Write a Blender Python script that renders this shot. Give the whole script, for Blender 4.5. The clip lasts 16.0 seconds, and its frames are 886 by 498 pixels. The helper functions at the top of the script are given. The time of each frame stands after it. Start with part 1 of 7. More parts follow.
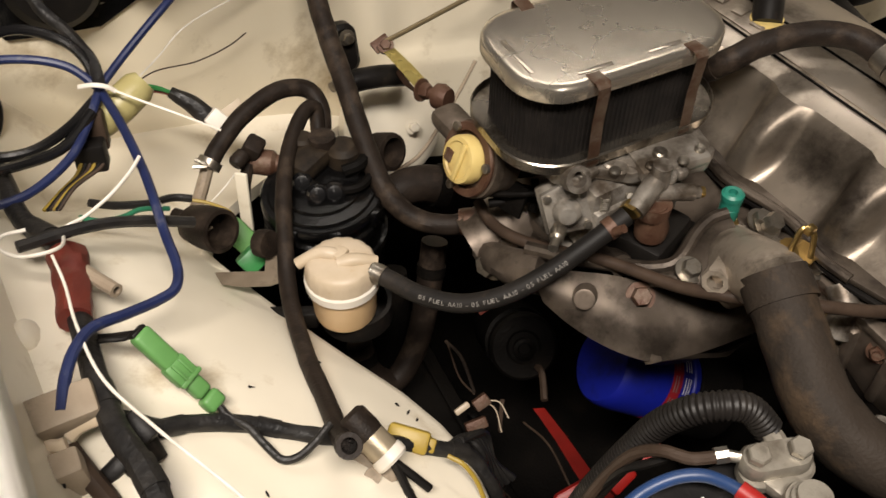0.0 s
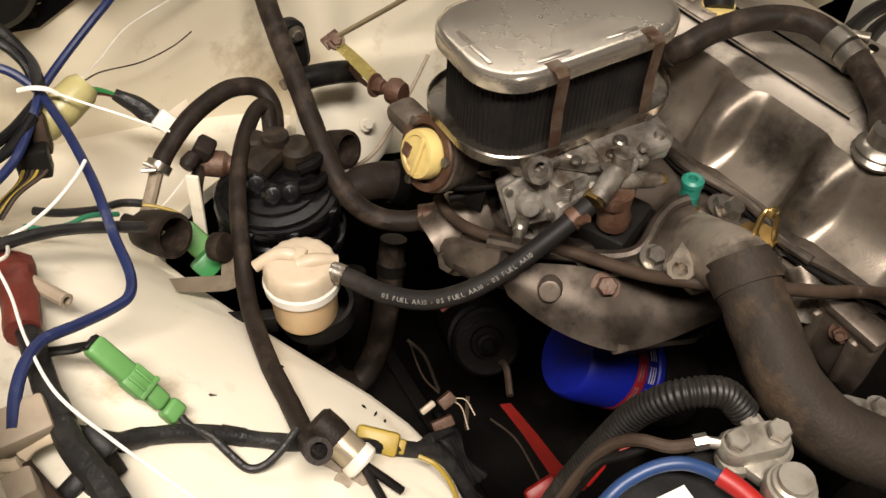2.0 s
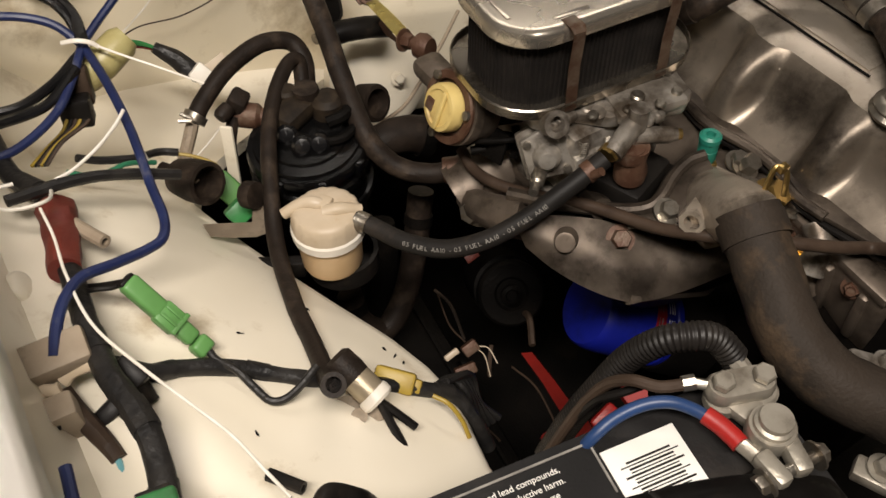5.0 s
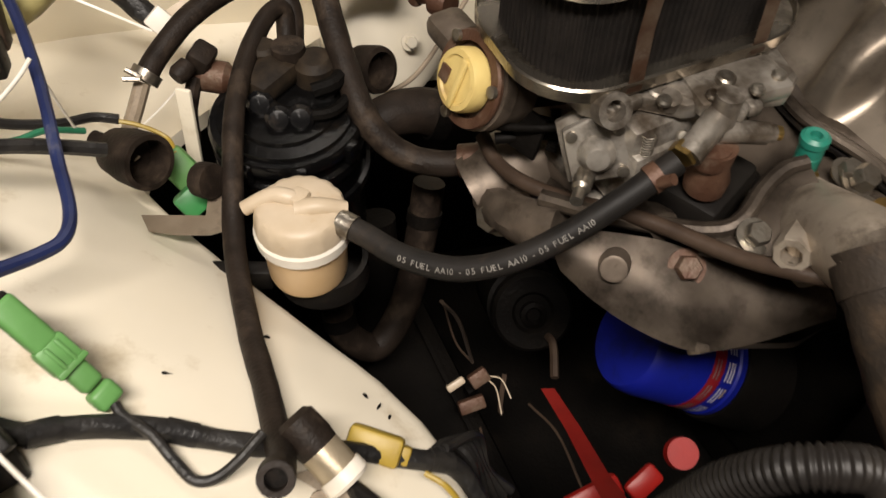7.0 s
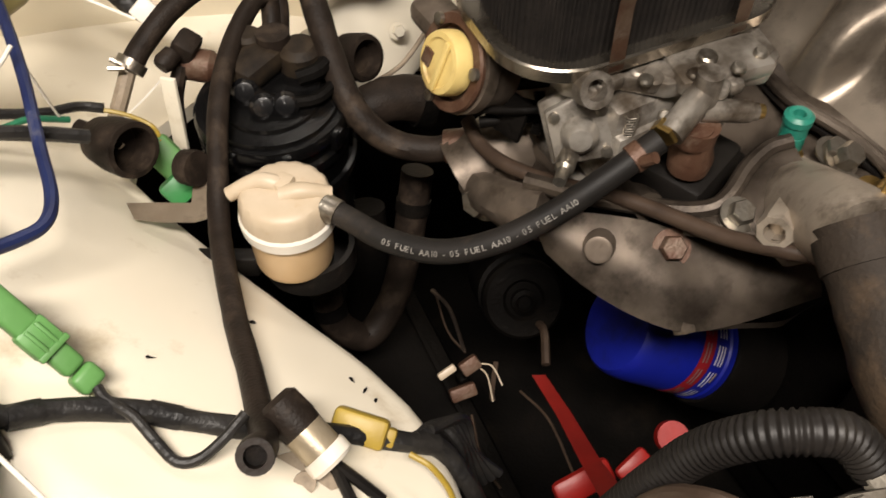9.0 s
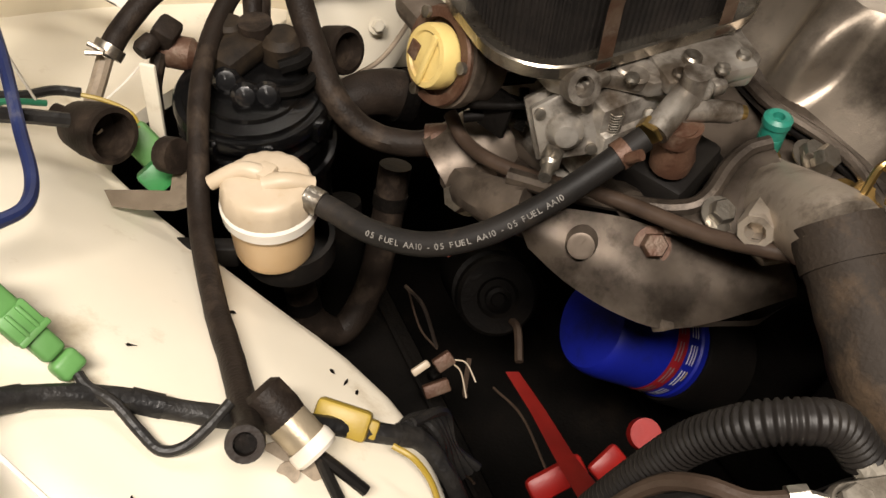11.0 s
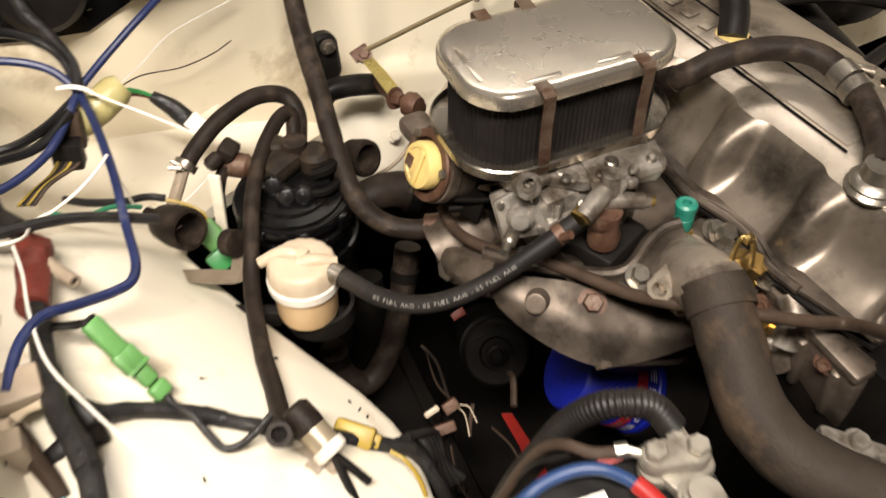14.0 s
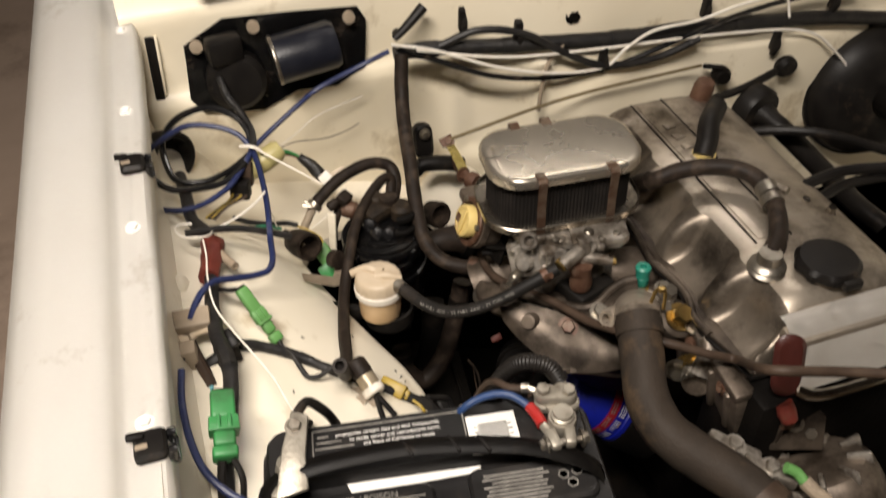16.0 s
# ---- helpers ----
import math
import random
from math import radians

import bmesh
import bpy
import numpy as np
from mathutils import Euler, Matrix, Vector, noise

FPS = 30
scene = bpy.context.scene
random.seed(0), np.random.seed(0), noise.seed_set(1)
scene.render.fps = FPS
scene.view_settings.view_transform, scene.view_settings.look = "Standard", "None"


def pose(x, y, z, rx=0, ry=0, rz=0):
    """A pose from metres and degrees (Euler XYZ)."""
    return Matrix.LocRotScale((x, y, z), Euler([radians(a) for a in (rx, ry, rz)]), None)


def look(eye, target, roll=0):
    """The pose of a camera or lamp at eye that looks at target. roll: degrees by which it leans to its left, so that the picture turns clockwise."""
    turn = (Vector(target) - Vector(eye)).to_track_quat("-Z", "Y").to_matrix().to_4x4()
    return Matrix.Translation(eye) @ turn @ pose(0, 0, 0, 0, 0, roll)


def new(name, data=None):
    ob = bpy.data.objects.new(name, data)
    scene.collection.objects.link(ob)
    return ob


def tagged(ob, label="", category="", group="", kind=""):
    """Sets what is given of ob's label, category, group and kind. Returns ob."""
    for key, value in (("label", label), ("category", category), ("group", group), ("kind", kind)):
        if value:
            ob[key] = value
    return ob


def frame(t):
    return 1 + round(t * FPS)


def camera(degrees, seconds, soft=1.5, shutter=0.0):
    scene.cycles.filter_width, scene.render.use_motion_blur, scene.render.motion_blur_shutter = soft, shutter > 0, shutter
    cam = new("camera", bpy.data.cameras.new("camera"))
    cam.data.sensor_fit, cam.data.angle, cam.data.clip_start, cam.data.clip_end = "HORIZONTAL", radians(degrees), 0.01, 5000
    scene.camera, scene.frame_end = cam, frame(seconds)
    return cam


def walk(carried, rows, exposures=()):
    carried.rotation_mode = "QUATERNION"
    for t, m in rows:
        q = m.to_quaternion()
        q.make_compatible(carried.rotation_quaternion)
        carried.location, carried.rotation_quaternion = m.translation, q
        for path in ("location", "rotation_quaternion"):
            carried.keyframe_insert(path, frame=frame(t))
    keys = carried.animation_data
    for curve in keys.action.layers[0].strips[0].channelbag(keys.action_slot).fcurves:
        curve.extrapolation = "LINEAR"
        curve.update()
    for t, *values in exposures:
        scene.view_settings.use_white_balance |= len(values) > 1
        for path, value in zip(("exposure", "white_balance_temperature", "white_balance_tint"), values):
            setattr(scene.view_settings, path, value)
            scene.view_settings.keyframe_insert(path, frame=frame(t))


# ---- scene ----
cam = camera(53.6, 16.0, shutter=0.5)
PATH = [
    (0, (-0.163, 0.192, 1.434), (0.546, 1.327, -0.052), 0.3),
    (0.5, (-0.161, 0.198, 1.43), (0.598, 1.308, -0.05), 1.3),
    (1, (-0.166, 0.2, 1.421), (0.619, 1.301, -0.052), 1.7),
    (1.5, (-0.163, 0.197, 1.42), (0.619, 1.29, -0.061), 1.5),
    (2, (-0.166, 0.202, 1.422), (0.634, 1.276, -0.063), 1.7),
    (2.5, (-0.171, 0.208, 1.426), (0.655, 1.276, -0.05), 2.0),
    (3, (-0.173, 0.201, 1.426), (0.589, 1.289, -0.069), 0.9),
    (3.5, (-0.182, 0.191, 1.434), (0.527, 1.267, -0.096), 0.6),
    (4, (-0.187, 0.176, 1.435), (0.471, 1.267, -0.106), -1.1),
    (4.5, (-0.18, 0.173, 1.44), (0.484, 1.235, -0.119), -0.3),
    (4.7, (-0.171, 0.171, 1.443), (0.5, 1.248, -0.103), -1.0),
    (6.8, (-0.104, 0.261, 1.327), (0.56, 1.279, -0.262), 2.9),
    (7, (-0.088, 0.283, 1.318), (0.536, 1.333, -0.266), 1.4),
    (7.5, (-0.077, 0.296, 1.286), (0.528, 1.333, -0.314), 2.2),
    (8, (-0.083, 0.281, 1.288), (0.515, 1.275, -0.342), 2.3),
    (8.5, (-0.097, 0.275, 1.294), (0.465, 1.252, -0.358), 1.0),
    (9, (-0.083, 0.271, 1.312), (0.538, 1.321, -0.273), 0.6),
    (9.5, (-0.085, 0.274, 1.318), (0.608, 1.299, -0.254), 3.3),
    (10, (-0.091, 0.278, 1.312), (0.612, 1.299, -0.258), 4.8),
    (10.2, (-0.093, 0.277, 1.308), (0.608, 1.285, -0.271), 5.4),
    (12.3, (-0.101, 0.273, 1.31), (0.613, 1.283, -0.263), 4.5),
    (12.5, (-0.096, 0.272, 1.312), (0.615, 1.299, -0.25), 4.0),
    (13, (-0.09, 0.29, 1.336), (0.664, 1.342, -0.188), 4.6),
    (13.5, (-0.105, 0.26, 1.389), (0.668, 1.397, -0.063), 2.9),
    (14, (-0.121, 0.144, 1.441), (0.542, 1.336, -0.022), -0.5),
    (14.5, (-0.129, 0.039, 1.51), (0.403, 1.271, 0.027), -0.3),
    (15, (-0.11, -0.095, 1.558), (0.292, 1.281, 0.164), -0.7),
    (15.5, (-0.141, -0.144, 1.611), (0.28, 1.216, 0.205), -1.2),
    (16, (-0.14, -0.154, 1.655), (0.297, 1.268, 0.319), -2.0),
]
EXPOSURES = [(0, -0.55), (1.5, -0.26), (3.5, -0.34), (4.5, -0.80), (7, -0.52), (9.5, -0.29), (12.5, -0.22), (13, -0.10), (13.5, 0.02), (14, 0.06), (14.5, 0.02), (15, -0.26), (15.5, -0.54), (16, -0.54)]
walk(cam, [(t, look(eye, target, roll)) for t, eye, target, roll in PATH], EXPOSURES)

# ---- light ----
world = bpy.data.worlds.new("world")
scene.world = world
world.use_nodes = True
world.node_tree.nodes["Background"].inputs[0].default_value = (0.9, 0.85, 0.75, 1)
world.node_tree.nodes["Background"].inputs[1].default_value = 0.01
scene.view_settings.exposure = 0.0


def area_lamp(name, eye, target, sx, sy, watts, colour):
    data = bpy.data.lights.new(name, "AREA")
    data.shape, data.size, data.size_y, data.energy, data.color = "RECTANGLE", sx, sy, watts, colour
    ob = new(name, data)
    ob.matrix_world = look(eye, target)
    return ob


area_lamp("ceiling_tube_light", (-0.42, -0.10, 2.5), (0.0, 0.5, 0.9), 0.9, 0.22, 76, (1.0, 0.905, 0.815))
# Fill with no known source, added for gloss on lid and valve cover.
area_lamp("rear_fill_light", (0.9, 1.5, 2.5), (0.3, 0.6, 0.9), 1.2, 0.25, 10, (1.0, 0.905, 0.815))


# ---- materials ----
def material(name, a, b=None, rough=0.5, metal=0.0, scale=30.0, grain=300.0, bump=0.15, dirt=None, dirt_amount=0.0, coat=0.0,
             dirt_scale=9.0, spec=0.5, transmission=0.0):
    """Two colours mixed by a broad and a fine noise, stains of a third, uneven gloss and a fine relief."""
    m = bpy.data.materials.new(name)
    m.use_nodes = True
    nt = m.node_tree
    n, l = nt.nodes, nt.links
    bs = n["Principled BSDF"]
    co = n.new("ShaderNodeTexCoord")
    broad, fine = n.new("ShaderNodeTexNoise"), n.new("ShaderNodeTexNoise")
    broad.inputs["Scale"].default_value, broad.inputs["Detail"].default_value = scale, 5
    fine.inputs["Scale"].default_value, fine.inputs["Detail"].default_value = grain, 3
    l.new(co.outputs["Object"], broad.inputs["Vector"])
    l.new(co.outputs["Object"], fine.inputs["Vector"])
    b = b or tuple(min(1, c * 0.8) for c in a)
    mix = n.new("ShaderNodeMix")
    mix.data_type = "RGBA"
    mix.inputs[6].default_value, mix.inputs[7].default_value = (*a, 1), (*b, 1)
    ramp = n.new("ShaderNodeMapRange")
    ramp.inputs[1].default_value, ramp.inputs[2].default_value = 0.38, 0.66
    l.new(broad.outputs["Fac"], ramp.inputs[0])
    l.new(ramp.outputs[0], mix.inputs[0])
    out = mix.outputs[2]
    if dirt:
        st = n.new("ShaderNodeTexNoise")
        st.inputs["Scale"].default_value, st.inputs["Detail"].default_value, st.inputs["Roughness"].default_value = dirt_scale, 9, 0.68
        l.new(co.outputs["Object"], st.inputs["Vector"])
        r2 = n.new("ShaderNodeMapRange")
        r2.inputs[1].default_value, r2.inputs[2].default_value = 0.62 - 0.25 * dirt_amount, 0.80 - 0.2 * dirt_amount
        l.new(st.outputs["Fac"], r2.inputs[0])
        m2 = n.new("ShaderNodeMix")
        m2.data_type = "RGBA"
        l.new(r2.outputs[0], m2.inputs[0])
        l.new(out, m2.inputs[6])
        m2.inputs[7].default_value = (*dirt, 1)
        out = m2.outputs[2]
    l.new(out, bs.inputs["Base Color"])
    rr = n.new("ShaderNodeMapRange")
    rr.inputs[3].default_value, rr.inputs[4].default_value = max(0.03, rough - 0.1), min(1, rough + 0.15)
    l.new(broad.outputs["Fac"], rr.inputs[0])
    l.new(rr.outputs[0], bs.inputs["Roughness"])
    bs.inputs["Metallic"].default_value = metal
    bs.inputs["Coat Weight"].default_value = coat
    bs.inputs["Specular IOR Level"].default_value = spec
    bs.inputs["Transmission Weight"].default_value = transmission
    if bump:
        bp = n.new("ShaderNodeBump")
        bp.inputs["Strength"].default_value, bp.inputs["Distance"].default_value = bump, 0.002
        l.new(fine.outputs["Fac"], bp.inputs["Height"])
        l.new(bp.outputs[0], bs.inputs["Normal"])
    return m


M = dict(
    paint=material("cream_paint", (0.84, 0.775, 0.64), (0.79, 0.72, 0.575), 0.34, 0, 6, 90, 0.03, (0.46, 0.36, 0.22), 0.16, 0.25, 11, spec=0.4),
    # stained cream, toned a little below the apron paint for partial shade
    wallpaint_car=material("stained_shaded_cream", (0.81, 0.735, 0.575), (0.74, 0.66, 0.495), 0.38, 0, 5, 90, 0.03, (0.36, 0.27, 0.15), 0.22, 0.15, 9, spec=0.4),
    fender=material("white_paint", (0.89, 0.87, 0.82), (0.86, 0.83, 0.77), 0.3, 0, 5, 80, 0.02, (0.5, 0.44, 0.34), 0.05, 0.3),
    rubber=material("old_rubber", (0.015, 0.0108, 0.0082), (0.026, 0.0185, 0.0138), 0.52, 0, 60, 500, 0.25, (0.060, 0.043, 0.030), 0.42, 0, 30, spec=0.16),
    fuelhose=material("fuel_hose_rubber", (0.010, 0.0090, 0.0082), (0.018, 0.0155, 0.0135), 0.55, 0, 30, 700, 0.12, (0.045, 0.034, 0.025), 0.25, 0, 22, spec=0.22),
    radhose=material("dusty_rubber", (0.034, 0.0255, 0.019), (0.018, 0.0142, 0.011), 0.66, 0, 18, 350, 0.35, (0.095, 0.062, 0.036), 0.5, 0, 14, spec=0.2),
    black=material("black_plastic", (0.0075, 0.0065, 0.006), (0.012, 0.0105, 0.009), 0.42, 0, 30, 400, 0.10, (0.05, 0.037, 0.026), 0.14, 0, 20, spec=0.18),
    tape=material("black_tape", (0.010, 0.0095, 0.0095), (0.020, 0.018, 0.016), 0.42, 0, 60, 200, 0.5, spec=0.35),
    gloss=material("black_gloss", (0.006, 0.006, 0.0065), (0.010, 0.0095, 0.0095), 0.18, 0, 20, 200, 0.1, (0.08, 0.06, 0.045), 0.2, 0.3, 18),
    dusty=material("dusty_plastic", (0.034, 0.024, 0.015), (0.009, 0.007, 0.0055), 0.6, 0, 45, 300, 0.2, (0.008, 0.006, 0.005), 0.5, 0, 40, spec=0.2),
    canister=material("canister_plastic", (0.0028, 0.0028, 0.0030), (0.0045, 0.0042, 0.004), 0.20, 0, 30, 300, 0.08, (0.018, 0.013, 0.009), 0.18, 0, 26, spec=0.3),
    # grease, kept near black so the colour also holds the bay's deep shade
    dark=material("grease_and_shade", (0.0065, 0.0054, 0.0046), (0.0035, 0.0031, 0.0027), 0.55, 0.1, 20, 250, 0.4, (0.018, 0.0135, 0.010), 0.25, spec=0.08),
    alu=material("cast_aluminium", (0.185, 0.148, 0.116), (0.070, 0.055, 0.042), 0.43, 0.58, 34, 1400, 0.06, (0.030, 0.021, 0.014), 0.48, 0, 30),
    castbright=material("clean_cast_alloy", (0.44, 0.38, 0.31), (0.28, 0.235, 0.185), 0.42, 0.6, 24, 700, 0.15, (0.06, 0.044, 0.03), 0.42, 0, 28),
    # cover alloy with stains, darkened further for the dark surroundings it reflects
    sootshade=material("sooty_shaded_alloy", (0.26, 0.22, 0.175), (0.10, 0.082, 0.064), 0.40, 0.75, 15, 700, 0.08, (0.022, 0.016, 0.012), 0.62, 0, 13),
    panmetal=material("grimy_chrome", (0.42, 0.38, 0.32), (0.22, 0.19, 0.15), 0.24, 0.95, 30, 400, 0.04, (0.06, 0.045, 0.03), 0.4, 0, 30),
    carb=material("carburettor_zinc", (0.45, 0.415, 0.365), (0.115, 0.093, 0.070), 0.36, 0.62, 40, 900, 0.08, (0.045, 0.030, 0.018), 0.58, 0, 34),
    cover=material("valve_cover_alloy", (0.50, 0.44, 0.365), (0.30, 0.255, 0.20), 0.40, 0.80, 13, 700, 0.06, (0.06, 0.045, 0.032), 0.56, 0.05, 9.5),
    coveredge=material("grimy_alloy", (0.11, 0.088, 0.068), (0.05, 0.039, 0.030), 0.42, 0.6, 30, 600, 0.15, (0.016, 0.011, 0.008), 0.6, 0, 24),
    chrome=material("worn_chrome", (0.72, 0.69, 0.63), (0.62, 0.58, 0.51), 0.13, 1.0, 18, 300, 0.03, (0.30, 0.25, 0.18), 0.25, 0, 30),
    lid=material("dull_chrome", (0.60, 0.545, 0.46), (0.50, 0.45, 0.37), 0.25, 0.88, 12, 300, 0.02, (0.42, 0.36, 0.27), 0.02, 0, 40),
    # lightened and less metallic: the catch of light is in the colour
    bright=material("lit_aluminium", (0.72, 0.69, 0.64), (0.62, 0.585, 0.53), 0.32, 0.35, 14, 400, 0.05, (0.3, 0.26, 0.2), 0.15, 0, 12),
    rust=material("rusty_steel", (0.085, 0.040, 0.024), (0.125, 0.068, 0.042), 0.5, 0.3, 60, 500, 0.3, (0.18, 0.135, 0.098), 0.35, 0, 45),
    clipsteel=material("rust_stained_clip", (0.16, 0.085, 0.052), (0.26, 0.19, 0.135), 0.42, 0.4, 70, 500, 0.2, (0.36, 0.31, 0.25), 0.45, 0, 40),
    rod=material("brassy_rod", (0.44, 0.35, 0.20), (0.34, 0.27, 0.16), 0.35, 0.8, 40, 300, 0.1),
    steel=material("zinc_steel", (0.36, 0.33, 0.28), (0.22, 0.195, 0.16), 0.33, 0.9, 50, 400, 0.15, (0.10, 0.068, 0.042), 0.4, 0, 40),
    brass=material("brass", (0.50, 0.35, 0.13), (0.38, 0.26, 0.09), 0.28, 0.95, 60, 400, 0.1),
    pleat=material("filter_paper", (0.011, 0.0095, 0.0085), (0.018, 0.015, 0.013), 0.8, 0, 60, 700, 0.4, spec=0.15),
    nylon=material("aged_nylon", (0.56, 0.465, 0.345), (0.49, 0.395, 0.275), 0.42, 0, 30, 300, 0.06, (0.45, 0.32, 0.19), 0.15, 0, 35),
    whitering=material("white_nylon", (0.84, 0.79, 0.70), (0.78, 0.72, 0.62), 0.4, 0, 30, 300, 0.05),
    amber=material("amber_bowl", (0.66, 0.47, 0.27), (0.58, 0.39, 0.20), 0.3, 0, 20, 300, 0.04, (0.33, 0.2, 0.09), 0.15, 0.2, 20),
    yellow=material("yellow_plastic", (0.68, 0.53, 0.20), (0.58, 0.43, 0.15), 0.45, 0, 40, 300, 0.08, (0.26, 0.15, 0.06), 0.32, 0, 30),
    ochre=material("ochre_plastic", (0.38, 0.265, 0.032), (0.31, 0.21, 0.026), 0.45, 0, 40, 300, 0.08, (0.2, 0.13, 0.04), 0.2, 0, 30),
    green=material("green_plastic", (0.12, 0.30, 0.085), (0.10, 0.25, 0.07), 0.45, 0, 30, 300, 0.08, (0.10, 0.20, 0.07), 0.2, 0, 30),
    darkgreen=material("dark_green_plastic", (0.035, 0.22, 0.06), (0.03, 0.16, 0.045), 0.42, 0, 30, 300, 0.08, (0.03, 0.08, 0.03), 0.2, 0, 30),
    teal=material("teal_plastic", (0.02, 0.20, 0.14), (0.015, 0.15, 0.11), 0.4, 0, 30, 300, 0.08),
    blue=material("blue_paint", (0.005, 0.011, 0.235), (0.004, 0.009, 0.18), 0.42, 0, 20, 300, 0.04, (0.004, 0.006, 0.06), 0.3, 0.05, 18),
    bluewire=material("blue_wire", (0.009, 0.015, 0.062), (0.014, 0.024, 0.090), 0.4, 0, 40, 500, 0.05, (0.12, 0.12, 0.14), 0.1, 0, 40),
    red=material("red_plastic", (0.38, 0.014, 0.010), (0.28, 0.010, 0.008), 0.4, 0, 30, 300, 0.06),
    redtape=material("red_tape", (0.15, 0.024, 0.014), (0.10, 0.016, 0.011), 0.5, 0, 40, 300, 0.3, (0.09, 0.05, 0.03), 0.3, 0, 30),
    whitewire=material("white_wire", (0.80, 0.76, 0.68), (0.70, 0.65, 0.56), 0.45, 0, 60, 400, 0.04),
    lead=material("lead_alloy", (0.36, 0.33, 0.275), (0.24, 0.215, 0.175), 0.42, 0.55, 50, 300, 0.2, (0.12, 0.10, 0.075), 0.35, 0, 45),
    battery=material("battery_case", (0.0075, 0.007, 0.007), (0.013, 0.012, 0.0115), 0.40, 0, 14, 400, 0.15, (0.034, 0.028, 0.023), 0.40, 0, 12, spec=0.35),
    label=material("paper_label", (0.82, 0.80, 0.76), (0.76, 0.74, 0.69), 0.5, 0, 30, 300, 0.02),
    print_=material("grey_print", (0.26, 0.245, 0.22), (0.15, 0.14, 0.125), 0.6, 0, 90, 400, 0.02),
    khaki=material("grey_resin", (0.27, 0.215, 0.155), (0.35, 0.285, 0.21), 0.55, 0, 40, 300, 0.12, (0.11, 0.085, 0.06), 0.35, 0, 25, spec=0.3),
    brown=material("brown_wire", (0.040, 0.026, 0.018), (0.062, 0.041, 0.028), 0.5, 0, 50, 400, 0.15, spec=0.25),
    concrete=material("garage_concrete", (0.55, 0.42, 0.33), (0.44, 0.33, 0.25), 0.75, 0, 3, 60, 0.2, (0.26, 0.19, 0.14), 0.4, 0, 2),
    wallpaint=material("garage_wall_paint", (0.12, 0.105, 0.09), (0.10, 0.088, 0.075), 0.8, 0, 2, 60, 0.1),
)


# ---- mesh helpers ----
def thing(name, at, label, category, group="", kind=""):
    ob = new(name)
    ob.empty_display_size = 0.02
    ob.location = at
    return tagged(ob, label, category, group, kind)


def origin_of(ob):
    o = Vector(ob.location)
    while ob.parent:
        ob = ob.parent
        o += Vector(ob.location)
    return o


def part(name, bm, mat, parent=None, label="", smooth=35):
    """Links a bmesh, given in world coordinates, as one mesh object under a thing or a part."""
    me = bpy.data.meshes.new(name)
    o = origin_of(parent) if parent else Vector()
    if parent:
        bmesh.ops.translate(bm, verts=bm.verts, vec=-o)
    bm.to_mesh(me)
    bm.free()
    me.materials.append(M[mat] if isinstance(mat, str) else mat)
    if smooth:
        me.shade_smooth()
        me.set_sharp_from_angle(angle=radians(smooth))
    ob = new(name, me)
    ob.parent = parent
    if label:
        tagged(ob, label)
    return ob


def spline(pts, n=8):
    """Points on a smooth curve through pts."""
    p = [Vector(q) for q in pts]
    if len(p) < 3:
        return [p[0].lerp(p[-1], i / n) for i in range(n + 1)]
    p = [2 * p[0] - p[1], *p, 2 * p[-1] - p[-2]]
    out = []
    for a, b, c, d in zip(p, p[1:], p[2:], p[3:]):
        for i in range(n):
            t = i / n
            out.append(0.5 * (2 * b + (c - a) * t + (2 * a - 5 * b + 4 * c - d) * t * t + (3 * b - a - 3 * c + d) * t ** 3))
    return out + [p[-2]]


def sweep(pts, r, seg=12, n=8, smooth=True, ribs=0.0, pitch=0.005, bore=0.0, squash=1.0, wobble=0.0):
    """A round hose along pts. ribs: depth of its rings; bore: the radius of its open end; wobble: unevenness."""
    c = spline(pts, n) if smooth else [Vector(q) for q in pts]
    if ribs:
        total = sum((b - a).length for a, b in zip(c, c[1:]))
        count = int(total / pitch) * 4
        lens = np.cumsum([0] + [(b - a).length for a, b in zip(c, c[1:])])
        arr = np.array([tuple(v) for v in c])
        s = np.linspace(0, total, count)
        c = [Vector([np.interp(x, lens, arr[:, k]) for k in range(3)]) for x in s]
    bm = bmesh.new()
    side = None
    rings = []
    for i, q in enumerate(c):
        tan = (c[min(i + 1, len(c) - 1)] - c[max(i - 1, 0)]).normalized()
        side = tan.orthogonal() if side is None else side - side.dot(tan) * tan
        side.normalize()
        up = tan.cross(side)
        rad = r(i / (len(c) - 1)) if callable(r) else r
        if ribs:
            rad += ribs * (1 if i % 4 in (1, 2) else 0)
        ring = []
        for k in range(seg):
            a = 2 * math.pi * k / seg
            w = rad * (1 + (wobble * noise.noise(q * 60 + Vector((k * 0.7, 0, 0))) if wobble else 0))
            ring.append(bm.verts.new(q + w * (math.cos(a) * side + squash * math.sin(a) * up)))
        rings.append(ring)
    for a, b in zip(rings, rings[1:]):
        for k in range(seg):
            bm.faces.new((a[k], a[(k + 1) % seg], b[(k + 1) % seg], b[k]))
    for ring, flip, end, nxt in ((rings[0], True, c[0], c[1]), (rings[-1], False, c[-1], c[-2])):
        if bore:
            d = (nxt - end).normalized()
            inner = [bm.verts.new(end + (v.co - end) * (bore / (v.co - end).length)) for v in ring]
            deep = [bm.verts.new(v.co + d * 0.02) for v in inner]
            for s1, s2 in ((ring, inner), (inner, deep)):
                for k in range(seg):
                    f = (s1[k], s2[k], s2[(k + 1) % seg], s1[(k + 1) % seg])
                    bm.faces.new(f if not flip else f[::-1])
            bm.faces.new(deep)
        else:
            bm.faces.new(ring[::-1] if flip else ring)
    bmesh.ops.recalc_face_normals(bm, faces=bm.faces)
    return bm


